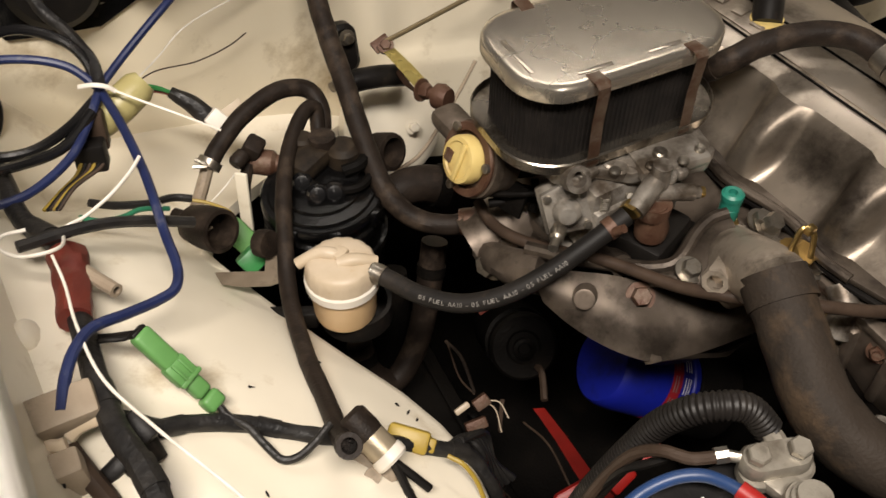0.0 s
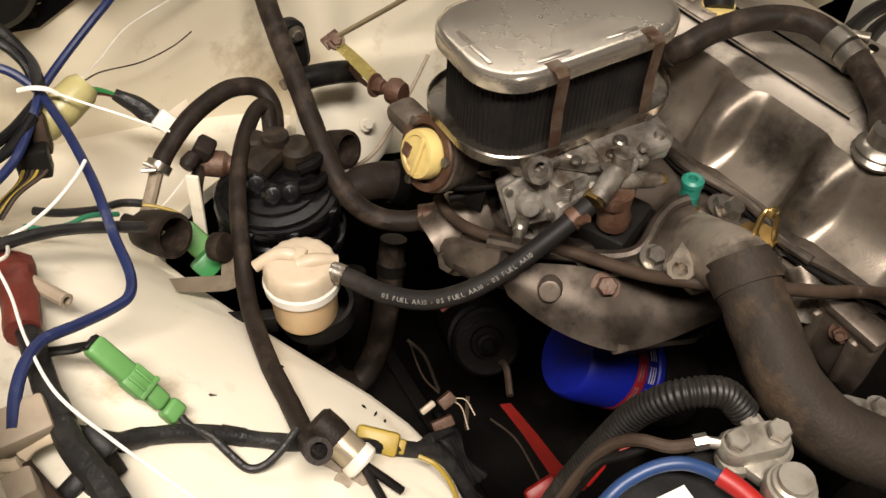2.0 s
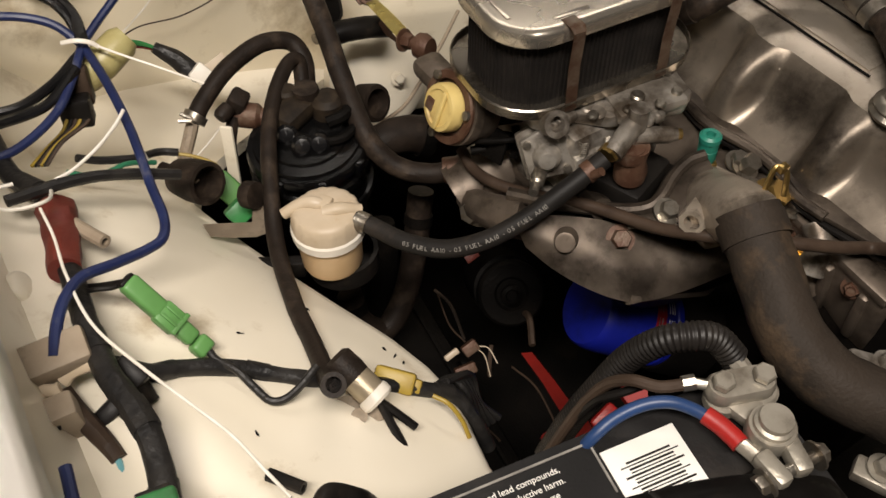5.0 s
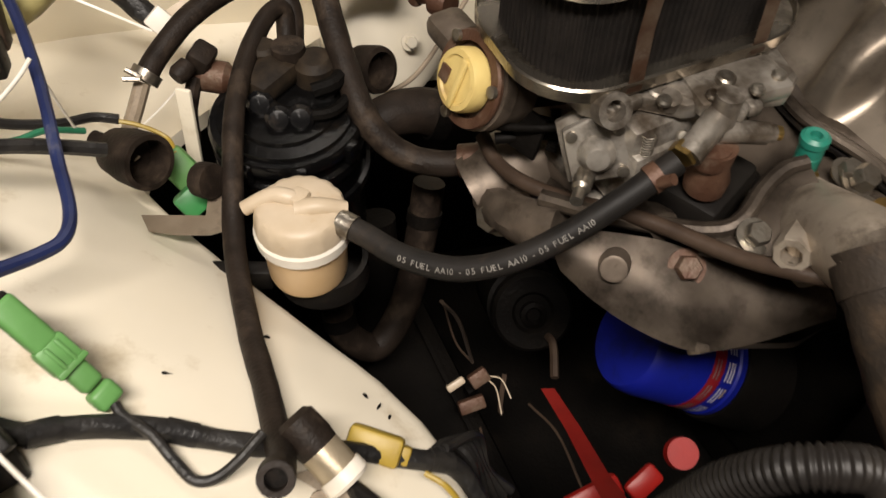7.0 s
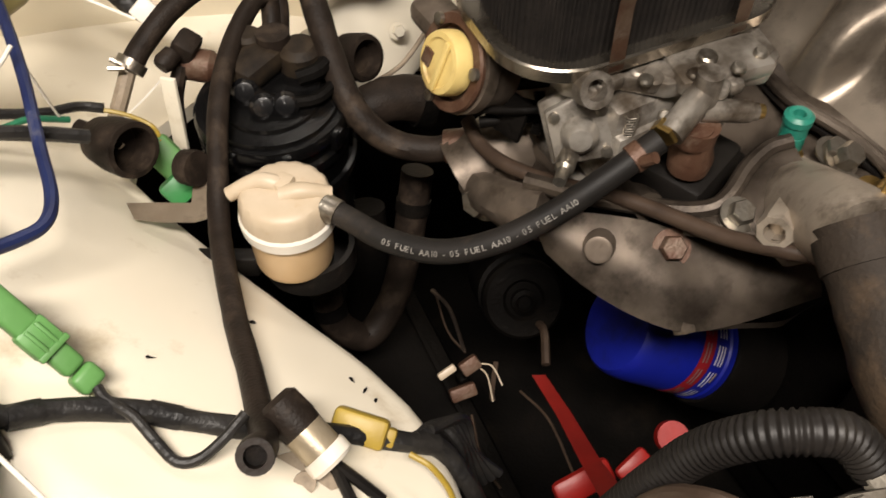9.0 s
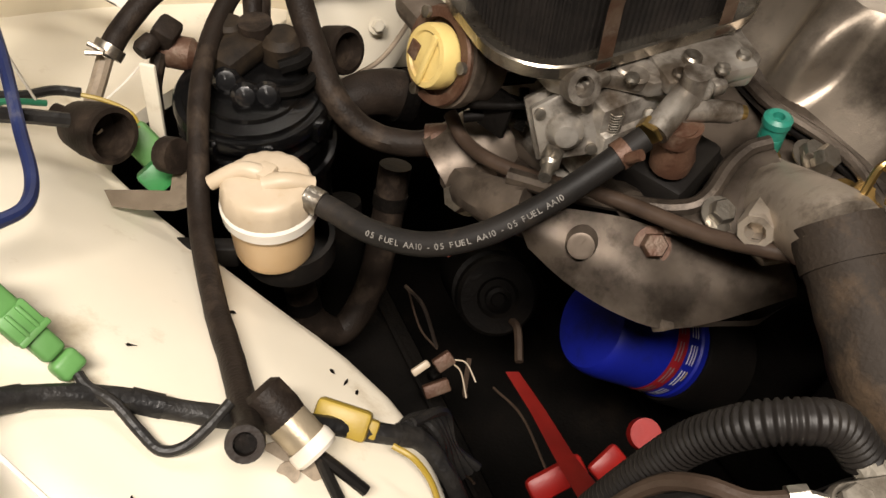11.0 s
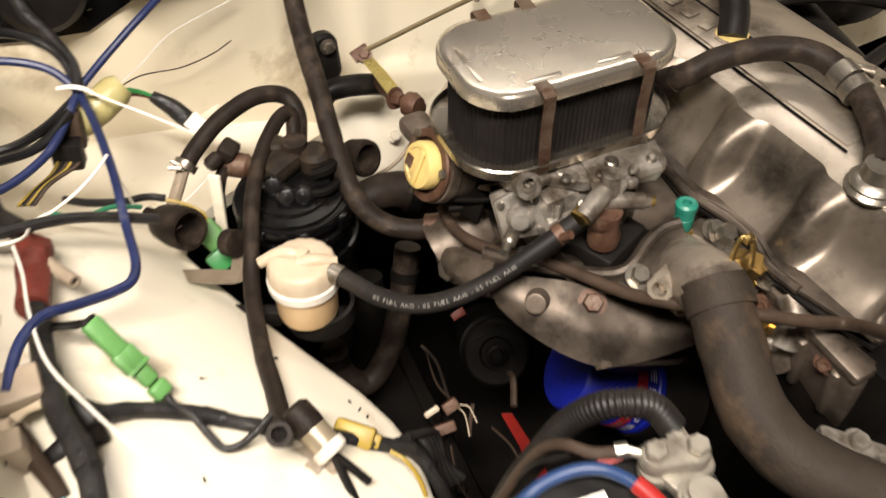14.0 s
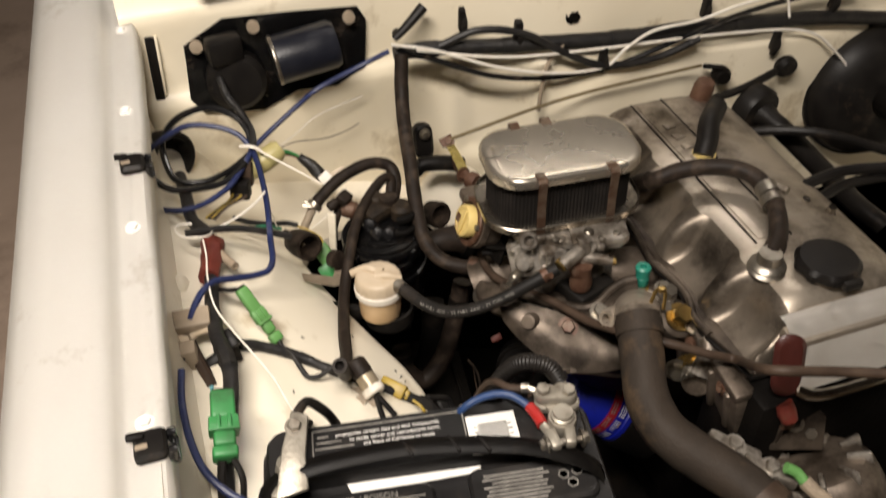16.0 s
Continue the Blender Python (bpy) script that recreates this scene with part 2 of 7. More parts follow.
def lathe(profile, at, axis=(0, 0, 1), seg=32):
    """A turned body: profile of (radius, height) along axis from at."""
    m = Matrix.Translation(at) @ Vector(axis).to_track_quat("Z", "Y").to_matrix().to_4x4()
    bm = bmesh.new()
    rings = []
    for r, h in profile:
        rings.append([bm.verts.new(m @ Vector((max(r, 1e-5) * math.cos(2 * math.pi * k / seg), max(r, 1e-5) * math.sin(2 * math.pi * k / seg), h))) for k in range(seg)])
    for a, b in zip(rings, rings[1:]):
        for k in range(seg):
            bm.faces.new((a[k], a[(k + 1) % seg], b[(k + 1) % seg], b[k]))
    bm.faces.new(rings[0][::-1])
    bm.faces.new(rings[-1])
    bmesh.ops.remove_doubles(bm, verts=bm.verts, dist=2e-5)
    bmesh.ops.recalc_face_normals(bm, faces=bm.faces)
    return bm


def box(sx, sy, sz, m, bevel=0.002, seg=2):
    bm = bmesh.new()
    bmesh.ops.create_cube(bm, size=1)
    bmesh.ops.scale(bm, verts=bm.verts, vec=(sx, sy, sz))
    if bevel:
        bmesh.ops.bevel(bm, geom=bm.edges[:], offset=min(bevel, 0.45 * min(sx, sy, sz)), segments=seg, affect="EDGES", profile=0.5)
    bmesh.ops.transform(bm, matrix=m, verts=bm.verts)
    return bm


def prism(outline, h, m, bevel=0.002, seg=2):
    """A plate of the given outline, h thick upwards from m's own plane."""
    bm = bmesh.new()
    f = bm.faces.new([bm.verts.new((x, y, 0)) for x, y in outline])
    ext = bmesh.ops.extrude_face_region(bm, geom=[f])
    bmesh.ops.translate(bm, verts=[v for v in ext["geom"] if isinstance(v, bmesh.types.BMVert)], vec=(0, 0, h))
    bmesh.ops.recalc_face_normals(bm, faces=bm.faces)
    if bevel:
        bmesh.ops.bevel(bm, geom=bm.edges[:], offset=bevel, segments=seg, affect="EDGES", profile=0.5, clamp_overlap=True)
    bmesh.ops.transform(bm, matrix=m, verts=bm.verts)
    return bm


def joined(*parts):
    out = bmesh.new()
    for b in parts:
        me = bpy.data.meshes.new("tmp")
        b.to_mesh(me)
        b.free()
        out.from_mesh(me)
        bpy.data.meshes.remove(me)
    return out


def round_rect(w, d, r, n=8):
    out = []
    for cx, cy, a0 in ((w / 2 - r, d / 2 - r, 0), (-w / 2 + r, d / 2 - r, 90), (-w / 2 + r, -d / 2 + r, 180), (w / 2 - r, -d / 2 + r, 270)):
        for i in range(n + 1):
            a = radians(a0 + 90 * i / n)
            out.append((cx + r * math.cos(a), cy + r * math.sin(a)))
    return out


def stacked(outlines, m=Matrix(), caps=(True, True)):
    """A skin over a stack of outlines (each a list of x, y and one z) of equal count."""
    bm = bmesh.new()
    rings = [[bm.verts.new(m @ Vector((x, y, z))) for x, y in o] for o, z in outlines]
    n = len(rings[0])
    for a, b in zip(rings, rings[1:]):
        for k in range(n):
            bm.faces.new((a[k], a[(k + 1) % n], b[(k + 1) % n], b[k]))
    if caps[0]:
        bm.faces.new(rings[0][::-1])
    if caps[1]:
        bm.faces.new(rings[-1])
    return bm


def sheet(rows, thickness=0.0):
    """A skin through rows of points."""
    bm = bmesh.new()
    g = [[bm.verts.new(p) for p in row] for row in rows]
    for a, b in zip(g, g[1:]):
        for k in range(len(a) - 1):
            bm.faces.new((a[k], a[k + 1], b[k + 1], b[k]))
    if thickness:
        bmesh.ops.solidify(bm, geom=bm.faces[:], thickness=thickness)
    bmesh.ops.recalc_face_normals(bm, faces=bm.faces)
    return bm


def aim(at, direction, spin=0):
    """A frame at a point whose z axis goes in a direction."""
    return Matrix.Translation(at) @ Vector(direction).to_track_quat("Z", "Y").to_matrix().to_4x4() @ pose(0, 0, 0, 0, 0, spin)


def hex_bolt(at, axis, r=0.006, h=0.006, washer=True, seg=6):
    bms = [lathe([(r * 0.92, 0), (r, 0.0006), (r, h * 0.8), (r * 0.86, h), (0, h)], Vector(at) + Vector(axis).normalized() * 0.0015, axis, seg)]
    if washer:
        bms.append(lathe([(r * 1.45, 0), (r * 1.45, 0.0014), (0, 0.0014)], at, axis, 20))
    return joined(*bms)


def hose(name, pts, r, mat, label, category="hose", group="", **kw):
    bm = sweep(pts, r, **kw)
    ob = part(name, bm, mat)
    return tagged(ob, label, category, group)


def smooth_sheet(rows, n=4, thickness=0.0):
    """A skin through a coarse net of points, rounded both ways."""
    across = [spline(r, n) for r in rows]
    cols = [spline(list(c), n) for c in zip(*across)]
    return sheet(list(zip(*cols)), thickness)


def shift(p, x=0.0, y=0.0, z=0.0):
    return (p[0] + x, p[1] + y, p[2] + z)


def dressed_hose(name, pts, r, mat, label, category, bands=(), band_mat="steel", band_label="", width=0.012, group="", seg=14, n=8, wobble=0.0):
    """A hose or harness with bands round it at the given shares of its length."""
    ob = thing(name, pts[0], label, category, group)
    part("tube", sweep(pts, r, seg, n, wobble=wobble), mat, ob)
    c = spline(pts, 16)
    for u in bands:
        k = max(1, min(len(c) - 3, int(u * (len(c) - 1))))
        d = (c[k + 1] - c[k - 1]).normalized() * width / 2
        rad = (r(u) if callable(r) else r) * 1.10
        part("band", sweep([c[k] - d, c[k], c[k] + d], rad, seg, 2, wobble=wobble), band_mat, ob, band_label)
    return ob


# ---- setting: garage, fender, apron, firewall ----
def slab(name, sx, sy, sz, at, mat, label):
    return tagged(part(name, box(sx, sy, sz, pose(*at), 0), mat, smooth=0), label, "structure", kind="structure")


slab("floor", 8.0, 8.0, 0.1, (0, 0.5, 0.05), "concrete", "stained brown concrete garage floor")
slab("ceiling", 8.0, 8.0, 0.1, (0, 0.5, 2.75), "wallpaint", "plain painted garage ceiling")
slab("wall_north", 8.0, 0.1, 2.6, (0, 4.45, 1.4), "wallpaint", "plain painted garage wall")
slab("wall_south", 8.0, 0.1, 2.6, (0, -3.45, 1.4), "wallpaint", "plain painted garage wall")
slab("wall_west", 0.1, 7.8, 2.6, (-3.95, 0.5, 1.4), "wallpaint", "plain painted garage wall")
slab("wall_east", 0.1, 7.8, 2.6, (3.95, 0.5, 1.4), "wallpaint", "plain painted garage wall")

# fender along the bay, with the bolted flange inside
prof = [(-0.40, -0.50), (-0.385, -0.25), (-0.372, -0.10), (-0.356, -0.035), (-0.335, -0.010), (-0.31, 0.0), (-0.275, 0.002), (-0.262, -0.001), (-0.256, -0.008),
        (-0.252, -0.015), (-0.246, -0.018), (-0.232, -0.018), (-0.221, -0.017), (-0.217, -0.021), (-0.2155, -0.030), (-0.2155, -0.048)]
rows = []
for i in range(45):
    y = -0.75 + i * 0.05
    wave = 0.0012 * math.sin(17 * y) if i % 2 else 0
    rows.append([(x + (wave if k > 12 else 0) + 0.036 * (y - 0.69), y, 1.100 + 0.045 * (y - 0.5) + z) for k, (x, z) in enumerate(prof)])
fender = tagged(part("fender", sheet(rows, 0.0014), "fender", smooth=50), "white painted car fender with a bolted inner flange", "fender", kind="structure")


def smoothstep(a, b, x):
    t = max(0.0, min(1.0, (x - a) / (b - a)))
    return t * t * (3 - 2 * t)


EDGE_Y = [-0.4, 0.1, 0.40, 0.45, 0.49, 0.545, 0.59, 0.65, 0.705, 0.76, 0.80, 0.85, 0.90, 0.95, 1.0]
EDGE_X = [0.0, 0.0, 0.013, 0.022, 0.024, 0.012, -0.007, -0.033, -0.056, -0.069, -0.055, -0.005, 0.08, 0.20, 0.30]
EDGE_Z = [0.80, 0.82, 0.835, 0.835, 0.832, 0.826, 0.828, 0.835, 0.845, 0.84, 0.825, 0.80, 0.78, 0.77, 0.76]


def apron_point(u, y):
    xe, ze = np.interp(y, EDGE_Y, EDGE_X), np.interp(y, EDGE_Y, EDGE_Z)
    x = -0.218 + u * (xe + 0.218)
    z = 0.948 + (ze - 0.948) * (0.25 * u + 0.75 * u ** 1.35) + 0.010 * math.sin(math.pi * u)
    z -= 0.12 * smoothstep(0.715, 0.93, y) * smoothstep(0.0, 0.25, u) * (1 - 0.5 * u)
    return (x, y, z + 0.0016 * noise.noise((x * 18, y * 18, 3)))


rows, lower = [], []
for i in range(71):
    y = -0.4 + i * 0.02
    xe, ze = np.interp(y, EDGE_Y, EDGE_X), np.interp(y, EDGE_Y, EDGE_Z)
    lean = 0.036 * min(0.0, y - 0.69)
    row = [(-0.224 + lean, y, 1.075), (-0.2235 + 0.7 * lean, y, 1.02), (-0.222 + 0.3 * lean, y, 0.975)]
    row += [apron_point(k / 24, y) for k in range(25)]
    row += [(xe + 0.005, y, ze - 0.004), (xe + 0.008, y, ze - 0.011), (xe + 0.009, y, ze - 0.018)]
    rows.append(row)
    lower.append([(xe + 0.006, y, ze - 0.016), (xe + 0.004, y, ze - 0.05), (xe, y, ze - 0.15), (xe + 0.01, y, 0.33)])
tagged(part("inner_apron", sheet(rows), "paint", smooth=60), "cream painted inner fender apron, stained and chipped", "apron", kind="structure")
# Drop below the apron edge, painted near black in place of its shade.
tagged(part("apron_side_shade", sheet(lower, 0.002), "dark", smooth=60), "lower apron side, coloured dark for the shade in the bay", "chassis", kind="structure")


def firewall_y(x, z):
    y = 0.985 - 0.085 * smoothstep(0.12, 0.45, x) - 0.03 * smoothstep(0.5, 0.8, x)
    y += 0.018 * smoothstep(0.972, 0.992, z + 0.02 * x) + 0.05 * smoothstep(1.10, 1.16, z)
    y -= 0.014 * smoothstep(0.11, 0.07, math.hypot((x - 0.50) / 1.2, z - 0.88))
    y += 0.012 * smoothstep(0.06, 0.045, abs(x - 0.30)) * smoothstep(0.10, 0.08, abs(z - 0.90))
    return y + 0.0015 * noise.noise((x * 12, z * 12, 0))


rows = [[(-0.226 + 0.0172 * k, firewall_y(-0.226 + 0.0172 * k, 0.62 + 0.0097 * j), 0.62 + 0.0097 * j) for k in range(85)] for j in range(57)]
tagged(part("firewall", sheet(rows), "wallpaint_car", smooth=60), "cream painted firewall with pressed ribs and stains", "firewall", kind="structure")
rows = [[(-0.226 + 0.05 * k, 0.975 - 0.095 * smoothstep(0.12, 0.45, -0.226 + 0.05 * k), 0.66 - 0.008 * j * j) for k in range(30)] for j in range(8)]
# Foot of the firewall: the same dark colour imitates shade.
tagged(part("lower_firewall", sheet(rows, 0.003), "dark", smooth=60), "lower firewall, coloured dark for the shade low in the bay", "firewall", kind="structure")
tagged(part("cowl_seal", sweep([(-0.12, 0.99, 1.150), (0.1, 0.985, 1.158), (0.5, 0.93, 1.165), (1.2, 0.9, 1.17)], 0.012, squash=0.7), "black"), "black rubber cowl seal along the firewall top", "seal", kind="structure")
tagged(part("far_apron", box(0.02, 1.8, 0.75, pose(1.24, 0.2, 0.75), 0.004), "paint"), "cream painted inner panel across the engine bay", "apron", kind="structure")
# Near-black slab stands for the unlit bottom of the bay.
tagged(part("dark_bay_floor", box(1.44, 1.5, 0.03, pose(0.52, 0.3, 0.33), 0.004), "dark"), "dark floor painted for the unlit depth below the engine", "tray", kind="structure")
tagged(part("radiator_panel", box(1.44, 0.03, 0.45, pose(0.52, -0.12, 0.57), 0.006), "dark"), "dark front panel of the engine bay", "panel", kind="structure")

# ---- air filter ----
FX, FY = 0.2445, 0.6145
af = thing("air_filter", (FX, FY, 0.972), "chrome topped rectangular air filter with rusty clips on the carburettor", "air filter")
lw, ld = 0.186, 0.110
pw, pd = lw + 0.008, ld + 0.012
pan_o = [(round_rect(pw - 0.020, pd - 0.020, 0.036), 0.9725), (round_rect(pw - 0.002, pd - 0.002, 0.044), 0.9725), (round_rect(pw + 0.003, pd + 0.003, 0.046), 0.9745), (round_rect(pw + 0.004, pd + 0.004, 0.047), 0.983),
         (round_rect(pw + 0.001, pd + 0.001, 0.045), 0.984), (round_rect(pw, pd, 0.044), 0.9775), (round_rect(pw - 0.020, pd - 0.020, 0.036), 0.9765)]
part("pan", stacked(pan_o, pose(FX, FY, 0)), "panmetal", af, "thin grimy chrome base pan")
base = round_rect(lw - 0.016, ld - 0.016, 0.034, 6)
per = []
for a, b in zip(base, base[1:] + base[:1]):
    n = max(1, int(math.dist(a, b) / 0.0011))
    per += [(a[0] + (b[0] - a[0]) * i / n, a[1] + (b[1] - a[1]) * i / n) for i in range(n)]
def pleats(lo):
    out = []
    for i, (x, y) in enumerate(per):
        s = (0.9975, 1.0, 0.982, 0.98)[i % 4]
        d = 0.0009 * noise.noise((x * 60, y * 60, lo * 50))
        out.append((x * s + d, y * s + d))
    return out
part("element", stacked([(pleats(z), z) for z in (0.9765, 0.990, 1.003, 1.016, 1.029, 1.039)], pose(FX, FY, 0)), "pleat", af, "dark pleated paper filter element", smooth=20)
lid_o = [(round_rect(lw - 0.02, ld - 0.02, 0.035), 1.037), (round_rect(lw - 0.002, ld - 0.002, 0.038), 1.0365), (round_rect(lw + 0.001, ld + 0.001, 0.040), 1.038), (round_rect(lw + 0.001, ld + 0.001, 0.040), 1.047),
         (round_rect(lw - 0.002, ld - 0.002, 0.038), 1.0495), (round_rect(lw - 0.007, ld - 0.007, 0.036), 1.0508), (round_rect(lw - 0.014, ld - 0.014, 0.033), 1.0512),
         (round_rect(lw - 0.05, ld - 0.05, 0.022), 1.0512), (round_rect(lw - 0.06, ld - 0.06, 0.02), 1.0516)]
part("lid", stacked(lid_o, pose(FX, FY, 0)), "lid", af, "dull worn chrome lid")
for sx, sy, w in ((-0.058, 0.030, 0), (0.044, 0.030, 0)):
    part("embossed_bar", box(0.030, 0.0040, 0.0008, pose(FX + sx * 0.6, FY - ld / 2 + 0.013, 1.0515), 0.0008), "lid", af)
part("embossed_bar", box(0.0040, 0.045, 0.0008, pose(FX - lw / 2 + 0.014, FY - 0.005, 1.0515), 0.0008), "lid", af)


def clip(x, y, sgn):
    w = 0.0105
    pts = [(0.020, 0.0525), (0.004, 0.0535), (0.0005, 0.051), (0.0012, 0.040), (0.0022, 0.028), (0.0012, 0.012), (0.0005, 0.0), (0.003, -0.004)]
    rows = []
    for k, (dy, dz) in enumerate(pts):
        ww = w * (1.15 if k < 2 else 1)
        rows.append([(x - ww / 2, y + sgn * dy, 0.9985 + dz), (x + ww / 2, y + sgn * dy, 0.9985 + dz)])
    rows = [[(p[0], p[1], 0.9985 + (p[2] - 0.9985) * 1.42 - 0.022) for p in r] for r in rows]
    part("clip", sheet(rows, 0.0014), "clipsteel", af, "rusty brown spring clip", smooth=30)


clip(FX - 0.040, FY - ld / 2 - 0.0085, 1)
clip(FX + 0.046, FY - ld / 2 - 0.0085, 1)
clip(FX - 0.040, FY + ld / 2 + 0.0085, -1)
clip(FX + 0.0, FY + ld / 2 + 0.0085, -1)
af.rotation_euler.z = radians(-5.3)

# ---- carburettor ----
cb = thing("carburettor", (0.245, 0.60, 0.875), "grey zinc two-barrel carburettor with brass fuel inlet", "carburettor")
part("body", joined(box(0.102, 0.110, 0.072, pose(0.245, 0.595, 0.920), 0.008), box(0.06, 0.05, 0.04, pose(0.225, 0.56, 0.918), 0.006), lathe([(0.019, 0), (0.019, 0.04), (0.016, 0.044), (0, 0.044)], (0.262, 0.545, 0.893), (0, 0, 1))), "carb", cb)
part("flange", box(0.118, 0.095, 0.010, pose(0.248, 0.605, 0.878), 0.003), "carb", cb)
top = prism([(-0.072, -0.045), (-0.060, -0.062), (-0.040, -0.058), (-0.020, -0.078), (0.012, -0.088), (0.040, -0.098), (0.056, -0.090), (0.062, -0.066), (0.074, -0.050), (0.072, 0.045), (-0.070, 0.045)], 0.012, pose(0.245, 0.615, 0.957), 0.0025)
part("top_cover", top, "carb", cb)
part("float_cover", joined(box(0.062, 0.032, 0.012, pose(0.262, 0.538, 0.968, 0, 0, -12), 0.004), box(0.018, 0.04, 0.010, pose(0.285, 0.545, 0.966, 0, 0, 20), 0.003)), "carb", cb)
part("ear", joined(lathe([(0.0065, -0.006), (0.0105, -0.006), (0.011, 0), (0.011, 0.005), (0.0065, 0.005), (0.0065, -0.006)], (0.182, 0.553, 0.972), (-0.1, -0.85, 0.5), 20), box(0.02, 0.016, 0.010, pose(0.196, 0.56, 0.967), 0.003)), "carb", cb)
for x, y, z in ((0.214, 0.545, 0.972), (0.238, 0.532, 0.976), (0.262, 0.522, 0.978), (0.284, 0.527, 0.976), (0.295, 0.552, 0.973), (0.205, 0.565, 0.971)):
    part("screw", lathe([(0.0046, 0), (0.0046, 0.002), (0.0034, 0.0036), (0, 0.0038)], (x, y, z - 0.002), (0, -0.1, 1), 14), "steel", cb)
part("inlet_elbow", joined(lathe([(0.0085, 0), (0.0085, 0.034), (0.007, 0.038), (0, 0.038)], (0.209, 0.513, 0.957), (0.86, 0.28, 0.32), 18), lathe([(0.008, 0), (0.008, 0.045), (0, 0.045)], (0.240, 0.522, 0.938), (0, 0, 1), 18)), "carb", cb, "grey fuel inlet elbow")
part("inlet_nut", hex_bolt((0.2045, 0.5145, 0.955), (0.86, 0.28, 0.32), 0.0088, 0.008, False), "brass", cb, "brass inlet nut")
part("return_stub", joined(lathe([(0.007, 0), (0.007, 0.03), (0, 0.03)], (0.238, 0.52, 0.957), (0.9, -0.42, -0.12), 16), lathe([(0.0055, 0), (0.0055, 0.005), (0, 0.005)], (0.265, 0.5075, 0.9535), (0.9, -0.42, -0.12), 16)), "carb", cb)
part("plug_end", lathe([(0.0045, 0), (0.0045, 0.004), (0, 0.004)], (0.2695, 0.5055, 0.953), (0.9, -0.42, -0.12), 14), "brass", cb, "brass end plug")
part("idle_tower", lathe([(0.013, 0), (0.014, 0.01), (0.011, 0.02), (0.012, 0.035), (0, 0.035)], (0.236, 0.515, 0.915), (0, 0, 1), 20), "rust", cb, "brown stained tower")
dm = aim((0.183, 0.560, 0.934), (-0.52, -0.78, 0.33), 20)
part("diaphragm_cover", joined(prism([(-0.019, -0.017), (0.017, -0.021), (0.021, 0.015), (0.004, 0.024), (-0.017, 0.019)], 0.007, dm, 0.002), lathe([(0.012, 0), (0.011, 0.006), (0.007, 0.011), (0, 0.012)], dm @ Vector((0, 0, 0.006)), dm.to_3x3() @ Vector((0, 0, 1)), 20), prism([(-0.022, -0.020), (0.020, -0.024), (0.024, 0.018), (0.004, 0.028), (-0.020, 0.022)], 0.006, dm @ pose(0, 0, -0.008), 0.0015)), "carb", cb, "four-screw diaphragm cover")
for px, py in ((-0.014, -0.013), (0.013, -0.016), (0.016, 0.012), (-0.012, 0.015)):
    part("screw", lathe([(0.0036, 0), (0.0036, 0.002), (0, 0.003)], dm @ Vector((px, py, 0.007)), dm.to_3x3() @ Vector((0, 0, 1)), 12), "steel", cb)
part("vacuum_nozzle", lathe([(0.006, 0), (0.006, 0.014), (0.004, 0.016), (0.004, 0.026), (0, 0.026)], (0.172, 0.552, 0.925), (-0.7, -0.6, 0.05), 16), "steel", cb)
sp = []
for i in range(90):
    a = i * 0.9
    sp.append((0.205 + 0.0045 * math.cos(a), 0.541 + 0.0045 * math.sin(a), 0.925 + i * 0.0003))
part("return_spring", sweep(sp, 0.0006, 5, 1, smooth=False), "steel", cb)
for q, ax, r, h, mt in (((0.171, 0.644, 0.923), (-0.5, -0.75, 0.3), 0.0055, 0.024, "steel"), ((0.165, 0.644, 0.919), (-0.5, -0.75, 0.3), 0.0045, 0.020, "steel"), ((0.221, 0.531, 0.951), (-0.3, -0.6, 0.7), 0.004, 0.004, "steel"), ((0.218, 0.556, 0.964), (0, -0.1, 1), 0.0065, 0.007, "carb"), ((0.221, 0.548, 0.963), (0, -0.1, 1), 0.0075, 0.008, "carb"), ((0.253, 0.539, 0.973), (0, -0.1, 1), 0.006, 0.006, "steel")):
    part("fitting", lathe([(r, 0), (r, h * 0.8), (r * 0.75, h), (0, h)], q, ax, 14), mt, cb)
for k in range(7):
    part("casting_rib", box(0.003, 0.006, 0.030, pose(0.207 + 0.013 * k, 0.5395, 0.920), 0.001), "carb", cb)
part("choke_rod", joined(sweep([(0.156, 0.644, 0.914), (0.174, 0.628, 0.918), (0.196, 0.607, 0.929)], 0.0025, 8), sweep([(0.159, 0.639, 0.897), (0.177, 0.623, 0.908), (0.190, 0.601, 0.913)], 0.004, 8), sweep([(0.180, 0.598, 0.898), (0.187, 0.604, 0.909), (0.190, 0.611, 0.921)], 0.0032, 8, 20, ribs=0.0008, pitch=0.0016)), "dark", cb, "choke rod and spring")
part("arm", joined(box(0.012, 0.050, 0.009, pose(*(0.239, 0.537, 0.967), 0, 0, 35), 0.003), box(0.010, 0.030, 0.010, pose(*(0.262, 0.530, 0.966), 0, 0, -10), 0.003), box(0.014, 0.014, 0.020, pose(*(0.241, 0.524, 0.961)), 0.003)), "carb", cb, "raised casting arms")
part("stain", lathe([(0.012, 0), (0.0125, 0.003), (0.011, 0.012), (0, 0.012)], (0.233, 0.516, 0.939), (0, 0, 1), 18), "rust", cb, "brown stained collar")
# Added block: its black imitates the unlit void below the carburettor.
part("gap_shade", box(0.06, 0.05, 0.03, pose(*(0.249, 0.527, 0.895), 0, 0, 20), 0.006), "black", cb, "black block standing in for the shaded gap")
part("throttle_shaft", sweep([(0.15, 0.62, 0.905), (0.19, 0.60, 0.91), (0.23, 0.59, 0.912)], 0.004), "dark", cb)
